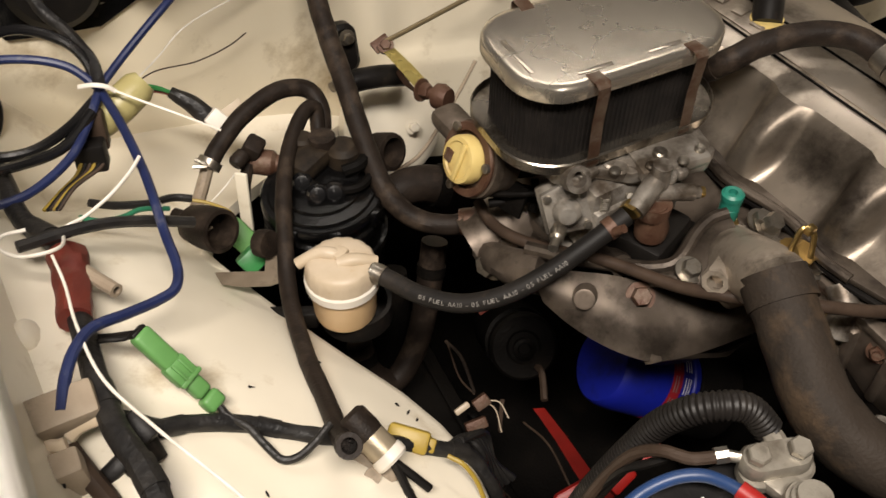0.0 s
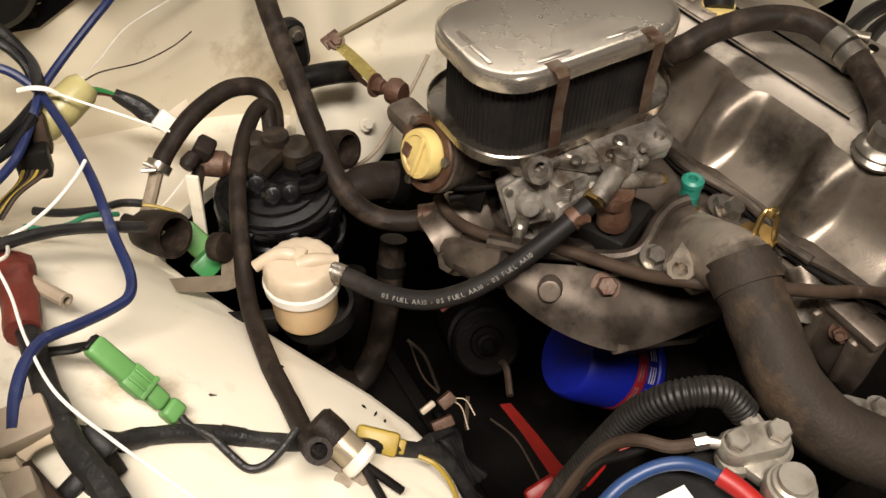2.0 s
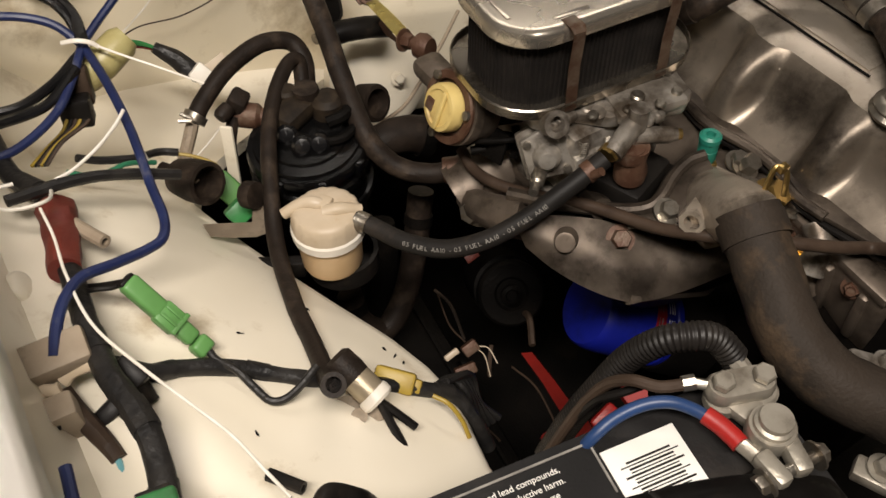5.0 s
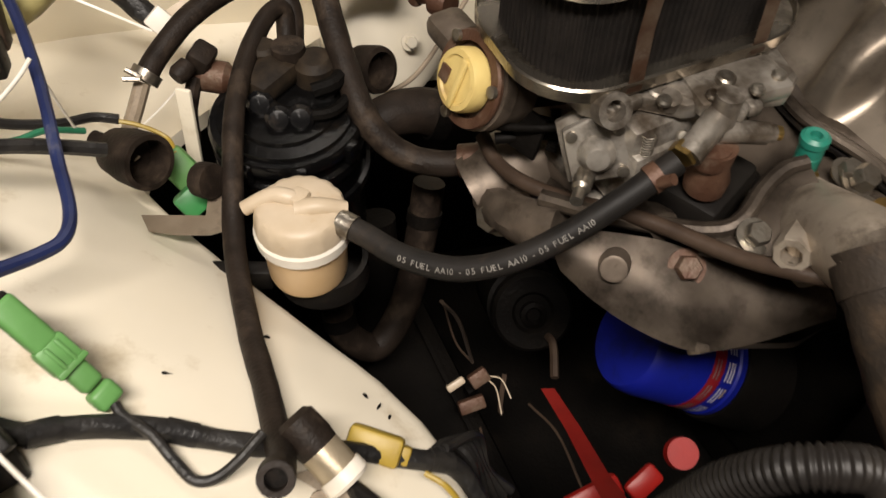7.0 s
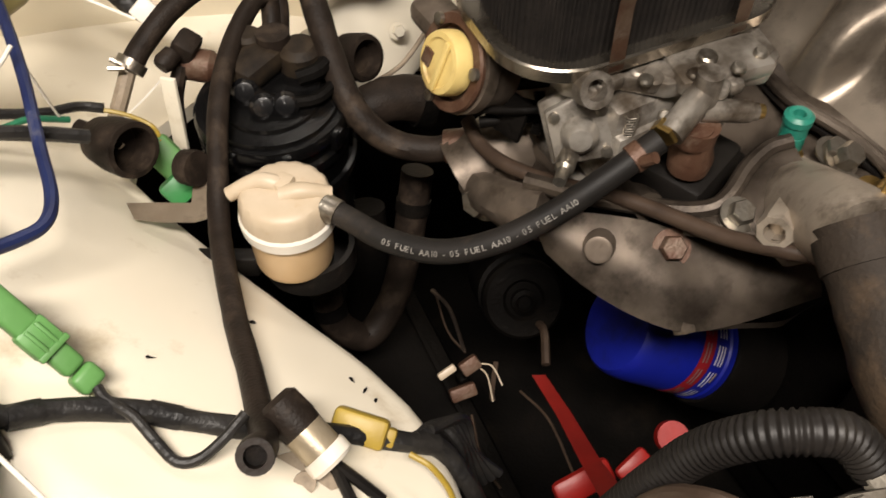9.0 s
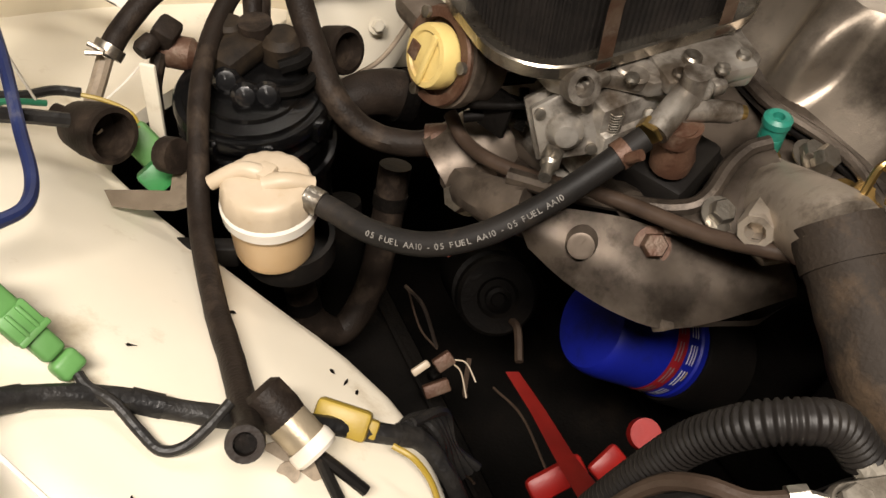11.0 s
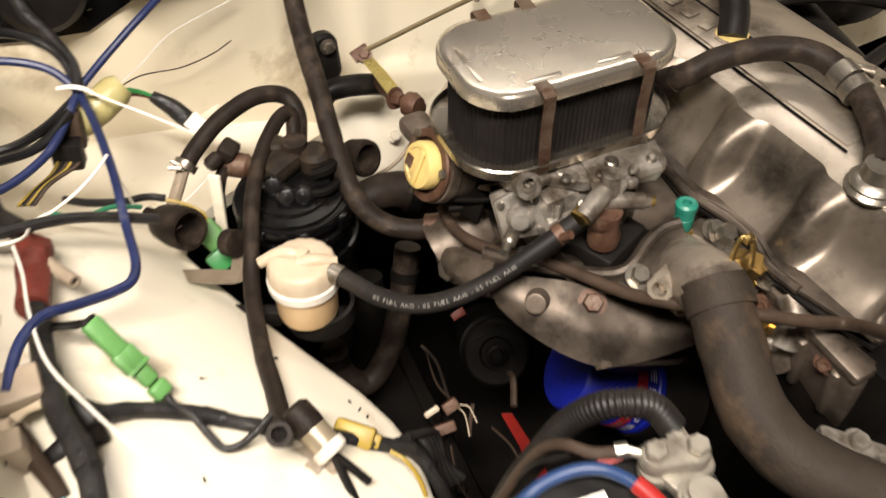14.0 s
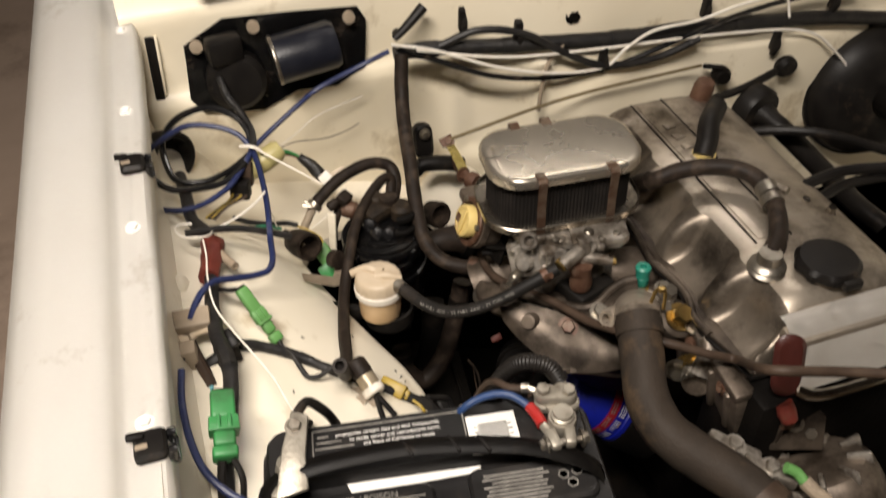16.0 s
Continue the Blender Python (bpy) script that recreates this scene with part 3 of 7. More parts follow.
part("linkage", joined(sweep([(0.145, 0.625, 0.915), (0.165, 0.60, 0.925), (0.185, 0.585, 0.93)], 0.0028), sweep([(0.150, 0.63, 0.93), (0.180, 0.61, 0.935), (0.21, 0.60, 0.935)], 0.0035), box(0.004, 0.03, 0.03, pose(0.165, 0.61, 0.915, 0, 20, 15), 0.001)), "dark", cb, "dark throttle linkage")

# choke housing
ch_ax = Vector((-0.92, 0.01, 0.36)).normalized()
cc = Vector((0.132, 0.640, 0.948)) - ch_ax * 0.014
ck = thing("choke_housing", cc, "carburettor choke housing with yellow plastic disc", "choke")
part("housing", joined(lathe([(0.030, -0.028), (0.031, -0.010), (0.033, -0.008), (0.033, 0.001), (0.029, 0.002), (0, 0.002)], cc, ch_ax), box(0.05, 0.04, 0.03, pose(0.172, 0.652, 0.938, 0, 0, 20), 0.008), box(0.03, 0.05, 0.02, pose(0.168, 0.70, 0.925, 0, 0, 0), 0.008)), "alu", ck)
part("retaining_ring", lathe([(0.0245, 0.0), (0.031, 0.0), (0.032, 0.003), (0.031, 0.005), (0.0245, 0.005), (0.0245, 0.0)], cc + ch_ax * 0.002, ch_ax), "rust", ck, "rusty retaining ring")
disc = part("disc", lathe([(0.0208, 0), (0.0208, 0.009), (0.0195, 0.012), (0.016, 0.0125), (0.0147, 0.011), (0, 0.0112)], cc + ch_ax * 0.004, ch_ax, 40), "yellow", ck, "dirty yellow plastic disc")
dmx = aim(cc + ch_ax * 0.0165, ch_ax)
part("rib", box(0.005, 0.034, 0.003, dmx @ pose(0.004, 0, 0.0005), 0.001), "yellow", disc)
part("slot", box(0.009, 0.011, 0.002, dmx @ pose(-0.012, -0.003, -0.0008), 0.0005), "rust", disc)
for a in (20, 140, 260):
    part("screw", lathe([(0.004, 0), (0.004, 0.003), (0, 0.004)], dmx @ Vector((0.0285 * math.cos(radians(a)), 0.0285 * math.sin(radians(a)), -0.009)), ch_ax, 12), "steel", ck)
lv = thing("throttle_lever", (0.165, 0.72, 0.93), "yellow-zinc throttle lever with cable rod", "lever")
hi = Vector((0.190, 0.872, 0.899))
part("arm", smooth_sheet([[(0.184, 0.868, 0.898), (0.196, 0.864, 0.900)], [(0.183, 0.832, 0.899), (0.195, 0.828, 0.903)], [(0.180, 0.793, 0.901), (0.192, 0.789, 0.906)]], 4, 0.003), material("yellow_zinc", (0.72, 0.62, 0.24), (0.60, 0.50, 0.18), 0.26, 0.6, 40, 300, 0.1, (0.2, 0.13, 0.05), 0.2, 0, 30), lv, "yellow zinc arm")
part("fold", smooth_sheet([[(0.183, 0.832, 0.899), (0.183, 0.838, 0.890)], [(0.181, 0.812, 0.899), (0.180, 0.818, 0.890)], [(0.180, 0.793, 0.901), (0.181, 0.799, 0.892)]], 3, 0.002), "rust", lv)
part("end_nut", joined(hex_bolt((0.182, 0.786, 0.903), (0.3, -0.8, 0.2), 0.008, 0.010), lathe([(0.006, 0), (0.006, 0.035), (0, 0.035)], (0.182, 0.786, 0.903), (0.45, -0.9, 0.05), 12), lathe([(0.012, 0), (0.013, 0.006), (0.010, 0.014), (0, 0.014)], (0.183, 0.759, 0.914), (0.4, -0.9, 0.1), 16)), "rust", lv)
part("pivot", joined(hex_bolt(hi, (-0.2, -0.5, 0.8), 0.006, 0.006), lathe([(0.009, 0), (0.009, 0.004), (0, 0.004)], hi, (-0.2, -0.5, 0.8), 16), box(0.020, 0.014, 0.004, aim((0.190, 0.881, 0.897), (-0.2, -0.5, 0.8), 30), 0.001)), "rust", lv)
part("rod", sweep([hi + Vector((0, 0, 0.006)), (0.38, 0.872, 0.935), (0.600, 0.862, 0.950)], 0.0026, 8), "rod", lv, "thin brassy throttle rod")
part("rod_end", joined(lathe([(0.014, 0), (0.015, 0.012), (0.010, 0.022), (0, 0.022)], (0.640, 0.868, 0.925), (-0.2, -1, 0.1), 20), box(0.012, 0.03, 0.008, pose(0.622, 0.862, 0.943, 0, 30, 60), 0.002)), "dark", lv)

# ---- valve cover ----
vc = thing("valve_cover", (0.45, 0.56, 0.89), "dull grey alloy engine valve cover with pressed grooves", "valve cover")


FR, BK = 0.335, 0.80
LEFT = [(0.356, 0.905, 0.002), (0.357, 0.914, 0.018), (0.359, 0.924, 0.026), (0.363, 0.935, 0.028), (0.369, 0.945, 0.026), (0.377, 0.954, 0.021), (0.387, 0.962, 0.014), (0.399, 0.968, 0.007), (0.412, 0.972, 0.002), (0.428, 0.9742, 0), (0.449, 0.9750, 0)]
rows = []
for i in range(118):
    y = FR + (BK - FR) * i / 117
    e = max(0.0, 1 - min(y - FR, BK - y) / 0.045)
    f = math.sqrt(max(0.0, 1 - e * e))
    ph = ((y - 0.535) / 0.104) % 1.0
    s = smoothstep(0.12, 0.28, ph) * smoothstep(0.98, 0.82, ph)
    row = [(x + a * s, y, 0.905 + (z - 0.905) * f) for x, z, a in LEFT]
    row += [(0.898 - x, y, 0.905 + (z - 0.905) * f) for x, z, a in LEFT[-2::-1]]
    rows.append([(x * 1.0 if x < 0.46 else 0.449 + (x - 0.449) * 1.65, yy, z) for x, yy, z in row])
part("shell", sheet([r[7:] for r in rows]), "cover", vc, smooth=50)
# Flank split from the shell: soot plus painted-in shade of the steep pockets.
part("skirt", sheet([r[:8] for r in rows]), "sootshade", vc, "sooty scalloped flank, darkened for the dark bay it mirrors", smooth=50)
flange_pts = [(0.350, BK), (0.345, 0.76), (0.352, 0.70), (0.345, 0.65), (0.352, 0.60), (0.346, 0.555), (0.344, 0.53), (0.352, 0.49), (0.352, 0.46), (0.343, 0.43), (0.345, 0.40), (0.352, 0.37), (0.36, FR - 0.003), (0.48, FR - 0.006), (0.61, FR), (0.612, BK)]
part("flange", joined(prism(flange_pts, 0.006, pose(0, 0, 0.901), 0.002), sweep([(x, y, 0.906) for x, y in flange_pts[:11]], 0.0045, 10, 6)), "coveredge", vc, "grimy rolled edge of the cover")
part("gasket", prism([(x - 0.003 if x < 0.4 else x, y) for x, y in flange_pts], 0.004, pose(0, 0, 0.896), 0.001), "black", vc, "black gasket")
for x in (0.4255, 0.472):
    part("groove", sweep([(x, 0.765, 0.975), (x, 0.60, 0.9752), (x, 0.455, 0.9752)], 0.0011, 6, squash=0.6), "dark", vc)
part("panel", box(0.036, 0.30, 0.002, pose(0.449, 0.61, 0.9750), 0.001), "cover", vc)
for i, (w, y) in enumerate(((0.012, 0.60), (0.014, 0.625), (0.012, 0.65), (0.013, 0.675), (0.012, 0.70))):
    part("embossed_bar", box(0.016, w, 0.003, pose(0.449, y, 0.9765, 0, 0, 8), 0.001), "cover", vc)
br = thing("breather", (0.414, 0.417, 0.965), "steel breather stub on the valve cover", "breather")
part("collar", lathe([(0.021, 0.008), (0.022, 0.011), (0.019, 0.014), (0.0205, 0.017), (0.018, 0.020), (0.014, 0.022), (0.013, 0.034), (0, 0.034)], (0.414, 0.417, 0.962)), "steel", br)
oc = thing("oil_filler_cap", (0.470, 0.392, 0.97), "black plastic oil filler cap", "oil cap")
bm = lathe([(0.034, 0.012), (0.036, 0.014), (0.036, 0.022), (0.031, 0.027), (0.012, 0.028), (0, 0.028)], (0.472, 0.392, 0.966), (0, 0, 1), 36)
for i, v in enumerate(bm.verts):
    d = Vector((v.co.x - 0.472, v.co.y - 0.392, 0))
    if d.length > 0.033 and (int(math.degrees(math.atan2(d.y, d.x)) + 360) // 20) % 2:
        v.co -= d * 0.07
part("cap", bm, "black", oc)
part("neck", lathe([(0.030, 0), (0.029, 0.014), (0, 0.014)], (0.472, 0.392, 0.966)), "cover", oc)
part("tab", box(0.022, 0.008, 0.010, pose(0.475, 0.353, 0.985), 0.002), "black", oc)
tc = thing("timing_cover", (0.47, 0.30, 0.80), "shiny aluminium timing cover on the engine front", "timing cover")
# Face paler than the rest of the cover, in place of its lit sheen.
part("face", smooth_sheet([[(x, y + 0.004 * (x - 0.5) / 0.1 * 0, z) for x in (0.388, 0.42, 0.50, 0.62)] for y, z in ((0.352, 0.968), (0.338, 0.966), (0.322, 0.950), (0.306, 0.925), (0.296, 0.905))], 4, 0.003), "bright", tc, "sloping face, coloured bright for the light it catches")
part("lower_lip", sweep([(0.390, 0.300, 0.905), (0.41, 0.291, 0.899), (0.46, 0.288, 0.897), (0.62, 0.288, 0.897)], 0.007), "chrome", tc)
part("rear_wall", box(0.23, 0.03, 0.12, pose(0.505, 0.335, 0.895), 0.006), "cover", tc)
part("block", box(0.30, 0.10, 0.28, pose(0.5, 0.345, 0.75), 0.01), "dark", tc)
sf = thing("maroon_reflection", (0.372, 0.325, 0.91), "maroon arch painted for a reflection on the engine front", "tag")
# Arch shape whose colour stands for a maroon reflection in the cover's rounded end.
part("tag", stacked([(round_rect(0.032, 0.070, 0.015), 0), (round_rect(0.034, 0.072, 0.016), 0.004), (round_rect(0.024, 0.060, 0.011), 0.008)], aim((0.384, 0.318, 0.930), (-0.35, -1, 0.45), 0)), material("maroon_tint", (0.05, 0.013, 0.010), (0.035, 0.009, 0.007), 0.3), sf)
part("red_sleeve", lathe([(0.010, 0), (0.011, 0.01), (0.009, 0.022), (0, 0.022)], (0.378, 0.300, 0.888), (0.2, -0.6, -0.8)), "redtape", sf, "red plug")
eb = thing("engine_block", (0.45, 0.58, 0.5), "dark greasy engine block and cylinder head", "engine")
part("head", box(0.255, 0.46, 0.09, pose(0.485, 0.57, 0.852), 0.006), "alu", eb)
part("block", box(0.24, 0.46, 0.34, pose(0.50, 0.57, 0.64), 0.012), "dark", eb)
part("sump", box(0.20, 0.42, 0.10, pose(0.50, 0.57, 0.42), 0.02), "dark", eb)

# ---- intake manifold ----
im = thing("intake_manifold", (0.25, 0.50, 0.83), "cast aluminium intake manifold with grimy bolts", "manifold")
nrm = Vector((-0.30, -0.55, 0.78))
net = [[(0.144, 0.545, 0.892), (0.163, 0.536, 0.893), (0.186, 0.521, 0.891), (0.207, 0.505, 0.888), (0.231, 0.482, 0.881), (0.260, 0.457, 0.875), (0.286, 0.439, 0.872)],
       [(0.142, 0.535, 0.884), (0.160, 0.515, 0.880), (0.178, 0.496, 0.875), (0.197, 0.474, 0.870), (0.219, 0.460, 0.865), (0.250, 0.440, 0.862), (0.285, 0.426, 0.864)],
       [(0.144, 0.528, 0.872), (0.154, 0.504, 0.862), (0.169, 0.479, 0.853), (0.187, 0.456, 0.848), (0.204, 0.445, 0.845), (0.235, 0.435, 0.845), (0.284, 0.421, 0.856)]]
part("heat_plate", smooth_sheet(net, 6, 0.005), "alu", im, "cast lower plate", smooth=40)
# Sheet hung under the plate; its near-black colour plays the shade there.
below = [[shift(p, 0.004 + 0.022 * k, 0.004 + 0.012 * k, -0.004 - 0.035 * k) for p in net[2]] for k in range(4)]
part("underside", smooth_sheet(below, 4), "dark", im, "underside, coloured dark as the plate's shaded side", smooth=40)
part("ridge", sweep([(0.216, 0.483, 0.868), (0.204, 0.472, 0.858), (0.203, 0.460, 0.849), (0.200, 0.449, 0.841)], lambda u: 0.0085 - 0.002 * u, 12, wobble=0.35), "alu", im, "cast rib")
part("lip", smooth_sheet([[(0.204, 0.448, 0.843), (0.235, 0.435, 0.844), (0.258, 0.423, 0.846), (0.280, 0.420, 0.853)], [(0.208, 0.449, 0.836), (0.236, 0.436, 0.836), (0.259, 0.424, 0.836), (0.266, 0.424, 0.841)]], 4, 0.003), "alu", im, "bent lower lip")
part("stud_boss", lathe([(0.0125, -0.012), (0.010, 0.004), (0.0085, 0.012), (0.006, 0.0125), (0, 0.011)], (0.172, 0.511, 0.880), (-0.55, -0.55, 0.60), 18), "alu", im)
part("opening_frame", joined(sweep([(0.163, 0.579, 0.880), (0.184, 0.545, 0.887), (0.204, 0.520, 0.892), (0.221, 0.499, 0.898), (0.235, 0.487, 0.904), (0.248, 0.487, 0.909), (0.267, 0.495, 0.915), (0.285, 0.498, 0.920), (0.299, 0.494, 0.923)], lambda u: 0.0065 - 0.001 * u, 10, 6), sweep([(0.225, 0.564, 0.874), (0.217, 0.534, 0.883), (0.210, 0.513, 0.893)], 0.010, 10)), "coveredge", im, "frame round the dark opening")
part("shoulder", smooth_sheet([[(0.220, 0.502, 0.897), (0.237, 0.488, 0.904), (0.251, 0.489, 0.909), (0.269, 0.495, 0.914), (0.286, 0.499, 0.919), (0.301, 0.496, 0.922)], [(0.216, 0.492, 0.897), (0.233, 0.475, 0.904), (0.249, 0.470, 0.911), (0.265, 0.477, 0.917), (0.281, 0.481, 0.921), (0.294, 0.481, 0.924)], [(0.215, 0.485, 0.892), (0.231, 0.462, 0.899), (0.248, 0.453, 0.907), (0.264, 0.456, 0.913), (0.278, 0.462, 0.917), (0.289, 0.467, 0.920)]], 5, 0.004), "alu", im, "cast shoulder beside the opening", smooth=40)
part("web", smooth_sheet([[(0.161, 0.583, 0.874), (0.188, 0.603, 0.864), (0.213, 0.627, 0.856)], [(0.178, 0.552, 0.884), (0.207, 0.576, 0.870), (0.231, 0.597, 0.859)], [(0.205, 0.521, 0.890), (0.228, 0.545, 0.877), (0.249, 0.568, 0.866)]], 4, 0.004), "alu", im)
part("side_casting", joined(sweep([(0.151, 0.627, 0.841), (0.151, 0.602, 0.849), (0.156, 0.575, 0.859), (0.166, 0.557, 0.866)], lambda u: 0.012 + 0.008 * u, 12, 6, wobble=0.15), sweep([(0.172, 0.630, 0.847), (0.161, 0.599, 0.852), (0.153, 0.571, 0.855)], 0.010, 10, wobble=0.2)), "alu", im, "grimy end casting")
part("runner", joined(sweep([(0.37, 0.56, 0.86), (0.31, 0.57, 0.865), (0.25, 0.60, 0.862), (0.20, 0.63, 0.852), (0.15, 0.64, 0.83)], 0.032, 16), sweep([(0.36, 0.48, 0.86), (0.31, 0.485, 0.868), (0.275, 0.50, 0.865)], 0.024, 14), box(0.12, 0.10, 0.02, pose(0.248, 0.605, 0.868), 0.006)), "alu", im)
# Solid black plug, painted in for the shade inside the opening.
part("recess_shade", lathe([(0.036, 0), (0.036, 0.022), (0.030, 0.026), (0, 0.026)], (0.282, 0.541, 0.844)), "black", im, "black plug that plays the shaded recess")
for at, ax, r, mt in (((0.2105, 0.4875, 0.8795), nrm, 0.0085, "rust"), ((0.241, 0.472, 0.909), (-0.1, -0.4, 1), 0.0080, "steel"), ((0.332, 0.484, 0.905), (0, -0.3, 1), 0.008, "steel"), ((0.327, 0.462, 0.895), (0, -0.3, 1), 0.007, "steel"), ((0.345, 0.43, 0.89), (0, -0.3, 1), 0.008, "steel")):
    part("bolt", hex_bolt(at, ax, r, 0.008), mt, im, "rusty hex bolt" if mt == "rust" else "")
part("side_plug", joined(hex_bolt((0.151, 0.608, 0.840), (-0.85, -0.25, 0.4), 0.0115, 0.014)), "steel", im, "big zinc plug")
th = thing("thermostat_housing", (0.262, 0.452, 0.90), "rounded aluminium thermostat elbow on the manifold", "thermostat housing")
part("elbow", joined(sweep([(0.304, 0.498, 0.850), (0.301, 0.489, 0.872), (0.290, 0.470, 0.894), (0.273, 0.443, 0.921), (0.257, 0.416, 0.946), (0.250, 0.402, 0.954)], lambda u: 0.031 - 0.0065 * u, 24)), "castbright", th)
part("boss", lathe([(0, 0.006), (0.0065, 0.006), (0.0065, 0.018), (0.0105, 0.018), (0.0115, 0.016), (0.0118, -0.014), (0, -0.014)], (0.248, 0.448, 0.925), (-0.86, -0.38, 0.30), 8), "castbright", th, "open threaded boss")
part("flange", prism([(-0.036, -0.022), (-0.02, -0.034), (0.028, -0.03), (0.042, -0.01), (0.038, 0.02), (0.01, 0.034), (-0.024, 0.028)], 0.008, pose(0.288, 0.474, 0.885, 12, -8, 20), 0.003), "castbright", th)
gv = thing("vacuum_valve", (0.308, 0.500, 0.89), "teal plastic vacuum valve cap on the manifold", "valve")
part("cap", lathe([(0.0075, 0), (0.0085, 0.002), (0.0085, 0.013), (0.0080, 0.0135), (0.0085, 0.014), (0.0085, 0.022), (0.0095, 0.0225), (0.0095, 0.027), (0.007, 0.029), (0.004, 0.0285), (0.0035, 0.024), (0, 0.024)], (0.313, 0.503, 0.903), (0, 0.05, 1), 20), "teal", gv)
part("nut", hex_bolt((0.313, 0.503, 0.894), (0, 0, 1), 0.011, 0.008, False), "brass", gv)
rh = thing("radiator_hose", (0.25, 0.41, 0.94), "thick dusty black radiator hose", "hose")
part("tube", sweep([(0.2535, 0.414, 0.957), (0.250, 0.402, 0.951), (0.240, 0.372, 0.938), (0.228, 0.335, 0.921), (0.232, 0.296, 0.906), (0.252, 0.263, 0.899), (0.278, 0.226, 0.892), (0.295, 0.180, 0.886), (0.302, 0.130, 0.880)], 0.0238, 24, 10, wobble=0.06), "radhose", rh)
part("clamp", sweep([(0.2518, 0.408, 0.9545), (0.2465, 0.392, 0.9475)], 0.0255, 24, 3), "radhose", rh)
part("clamp_ear", joined(sweep([(0.268, 0.415, 0.968), (0.276, 0.418, 0.985), (0.282, 0.412, 0.984), (0.279, 0.405, 0.966)], 0.0022, 6), box(0.008, 0.006, 0.006, pose(0.279, 0.414, 0.987), 0.001)), "brass", rh, "brassy spring clamp ends")
part("clamp_front", sweep([(0.287, 0.207, 0.8895), (0.293, 0.190, 0.887)], 0.0255, 24, 3), "brown", rh, "rusty worm clamp")

# ---- fuel filter ----
ff = thing("fuel_filter", (0.0, 0.625, 0.82), "cream plastic fuel filter with amber bowl in a bracket", "fuel filter")
C = Vector((0.016, 0.637, 0.870))
AX = Vector((0.03, 0.05, 1))
part("bowl", lathe([(0.021, -0.040), (0.0256, -0.038), (0.0268, -0.034), (0.0280, 0.0), (0, 0.0)], C, AX, 40), "amber", ff, "amber translucent bowl")
part("ring", lathe([(0.0292, -0.004), (0.0312, -0.002), (0.0318, 0.006), (0.0300, 0.009), (0, 0.009)], C, AX, 44), "whitering", ff, "white sealing ring")
cap = lathe([(0.0305, 0.008), (0.0308, 0.011), (0.0300, 0.017), (0.0290, 0.022), (0.0270, 0.0245), (0.0230, 0.0262), (0.012, 0.0272), (0, 0.0275)], C, AX, 48)
for k, v in enumerate(cap.verts):
    d = v.co - C
    if 0.010 < d.z < 0.026 and math.hypot(d.x, d.y) > 0.028 and k % 3 == 0:
        v.co -= Vector((d.x, d.y, 0)) * 0.035
part("cap", cap, "nylon", ff, "cream ribbed cap")
part("inlet", joined(sweep([C + Vector((0.004, 0.002, 0.0230)), C + Vector((-0.004, 0.008, 0.0280)), C + Vector((-0.013, 0.015, 0.0270)), C + Vector((-0.030, 0.020, 0.0190))], lambda u: 0.0062 - 0.0012 * u, 14), box(0.014, 0.012, 0.010, pose(C.x + 0.002, C.y + 0.004, C.z + 0.0270, 0, 0, 35), 0.003)), "nylon", ff)
part("outlet", joined(sweep([C + Vector((-0.002, -0.002, 0.0240)), C + Vector((0.010, -0.008, 0.0270)), C + Vector((0.026, -0.014, 0.0220))], lambda u: 0.0075 - 0.0025 * u, 14)), "nylon", ff)
part("bracket", joined(lathe([(0.0285, -0.052), (0.0325, -0.052), (0.0325, -0.032), (0.0285, -0.032), (0.0285, -0.052)], C + Vector((0.012, 0.006, -0.006)), AX, 30), box(0.05, 0.012, 0.02, pose(-0.03, 0.655, 0.83, 0, 0, -30), 0.003), box(0.012, 0.03, 0.05, pose(0.032, 0.645, 0.81, 0, 0, 20), 0.004)), "black", ff, "dark clamp bracket")
fh = thing("fuel_hose", (0.035, 0.613, 0.893), "black fuel hose with white printed lettering", "hose")
FH = [(0.034, 0.619, 0.889), (0.044, 0.603, 0.887), (0.057, 0.575, 0.888), (0.078, 0.548, 0.893), (0.105, 0.530, 0.905), (0.137, 0.521, 0.920), (0.170, 0.516, 0.938), (0.2035, 0.514, 0.9545)]
part("tube", sweep(FH, 0.0078, 18, 12), "fuelhose", fh)
part("clamp", sweep([(0.0345, 0.618, 0.889), (0.040, 0.609, 0.888)], 0.0088, 16, 2), "steel", fh)
part("clamp", joined(sweep([(0.186, 0.5150, 0.946), (0.193, 0.5145, 0.9495)], 0.0090, 16, 2), lathe([(0.0035, 0), (0.0035, 0.010), (0, 0.010)], (0.187, 0.508, 0.951), (0.3, -0.6, 0.7), 10)), "rust", fh, "rusty hose clamp")

# ---- oil filter ----
of = thing("oil_filter", (0.23, 0.55, 0.70), "blue spin-on oil filter with red and white label", "oil filter")
OA = Vector((0.773, -0.359, -0.523)).normalized()
OC = Vector((0.237, 0.535, 0.708))
part("can", lathe([(0, 0), (0.030, 0.0004), (0.0385, 0.0018), (0.0410, 0.0050), (0.0425, 0.0105), (0.0435, 0.0165), (0.0440, 0.022), (0.0440, 0.086), (0.0455, 0.088), (0.0455, 0.094), (0, 0.094)], OC, OA, 44), "blue", of)
part("label_band", lathe([(0.0442, 0.058), (0.0444, 0.059), (0.0444, 0.070), (0.0442, 0.071), (0.02, 0.071), (0.02, 0.058), (0.0442, 0.058)], OC, OA, 40), material("dark_red_print", (0.26, 0.012, 0.018), (0.20, 0.010, 0.014), 0.35), of, "dark red label band")
part("base", lathe([(0.048, 0.094), (0.050, 0.098), (0.050, 0.15), (0, 0.15)], OC, OA, 30), "dark", of)

# ---- battery ----
BA = -9.5
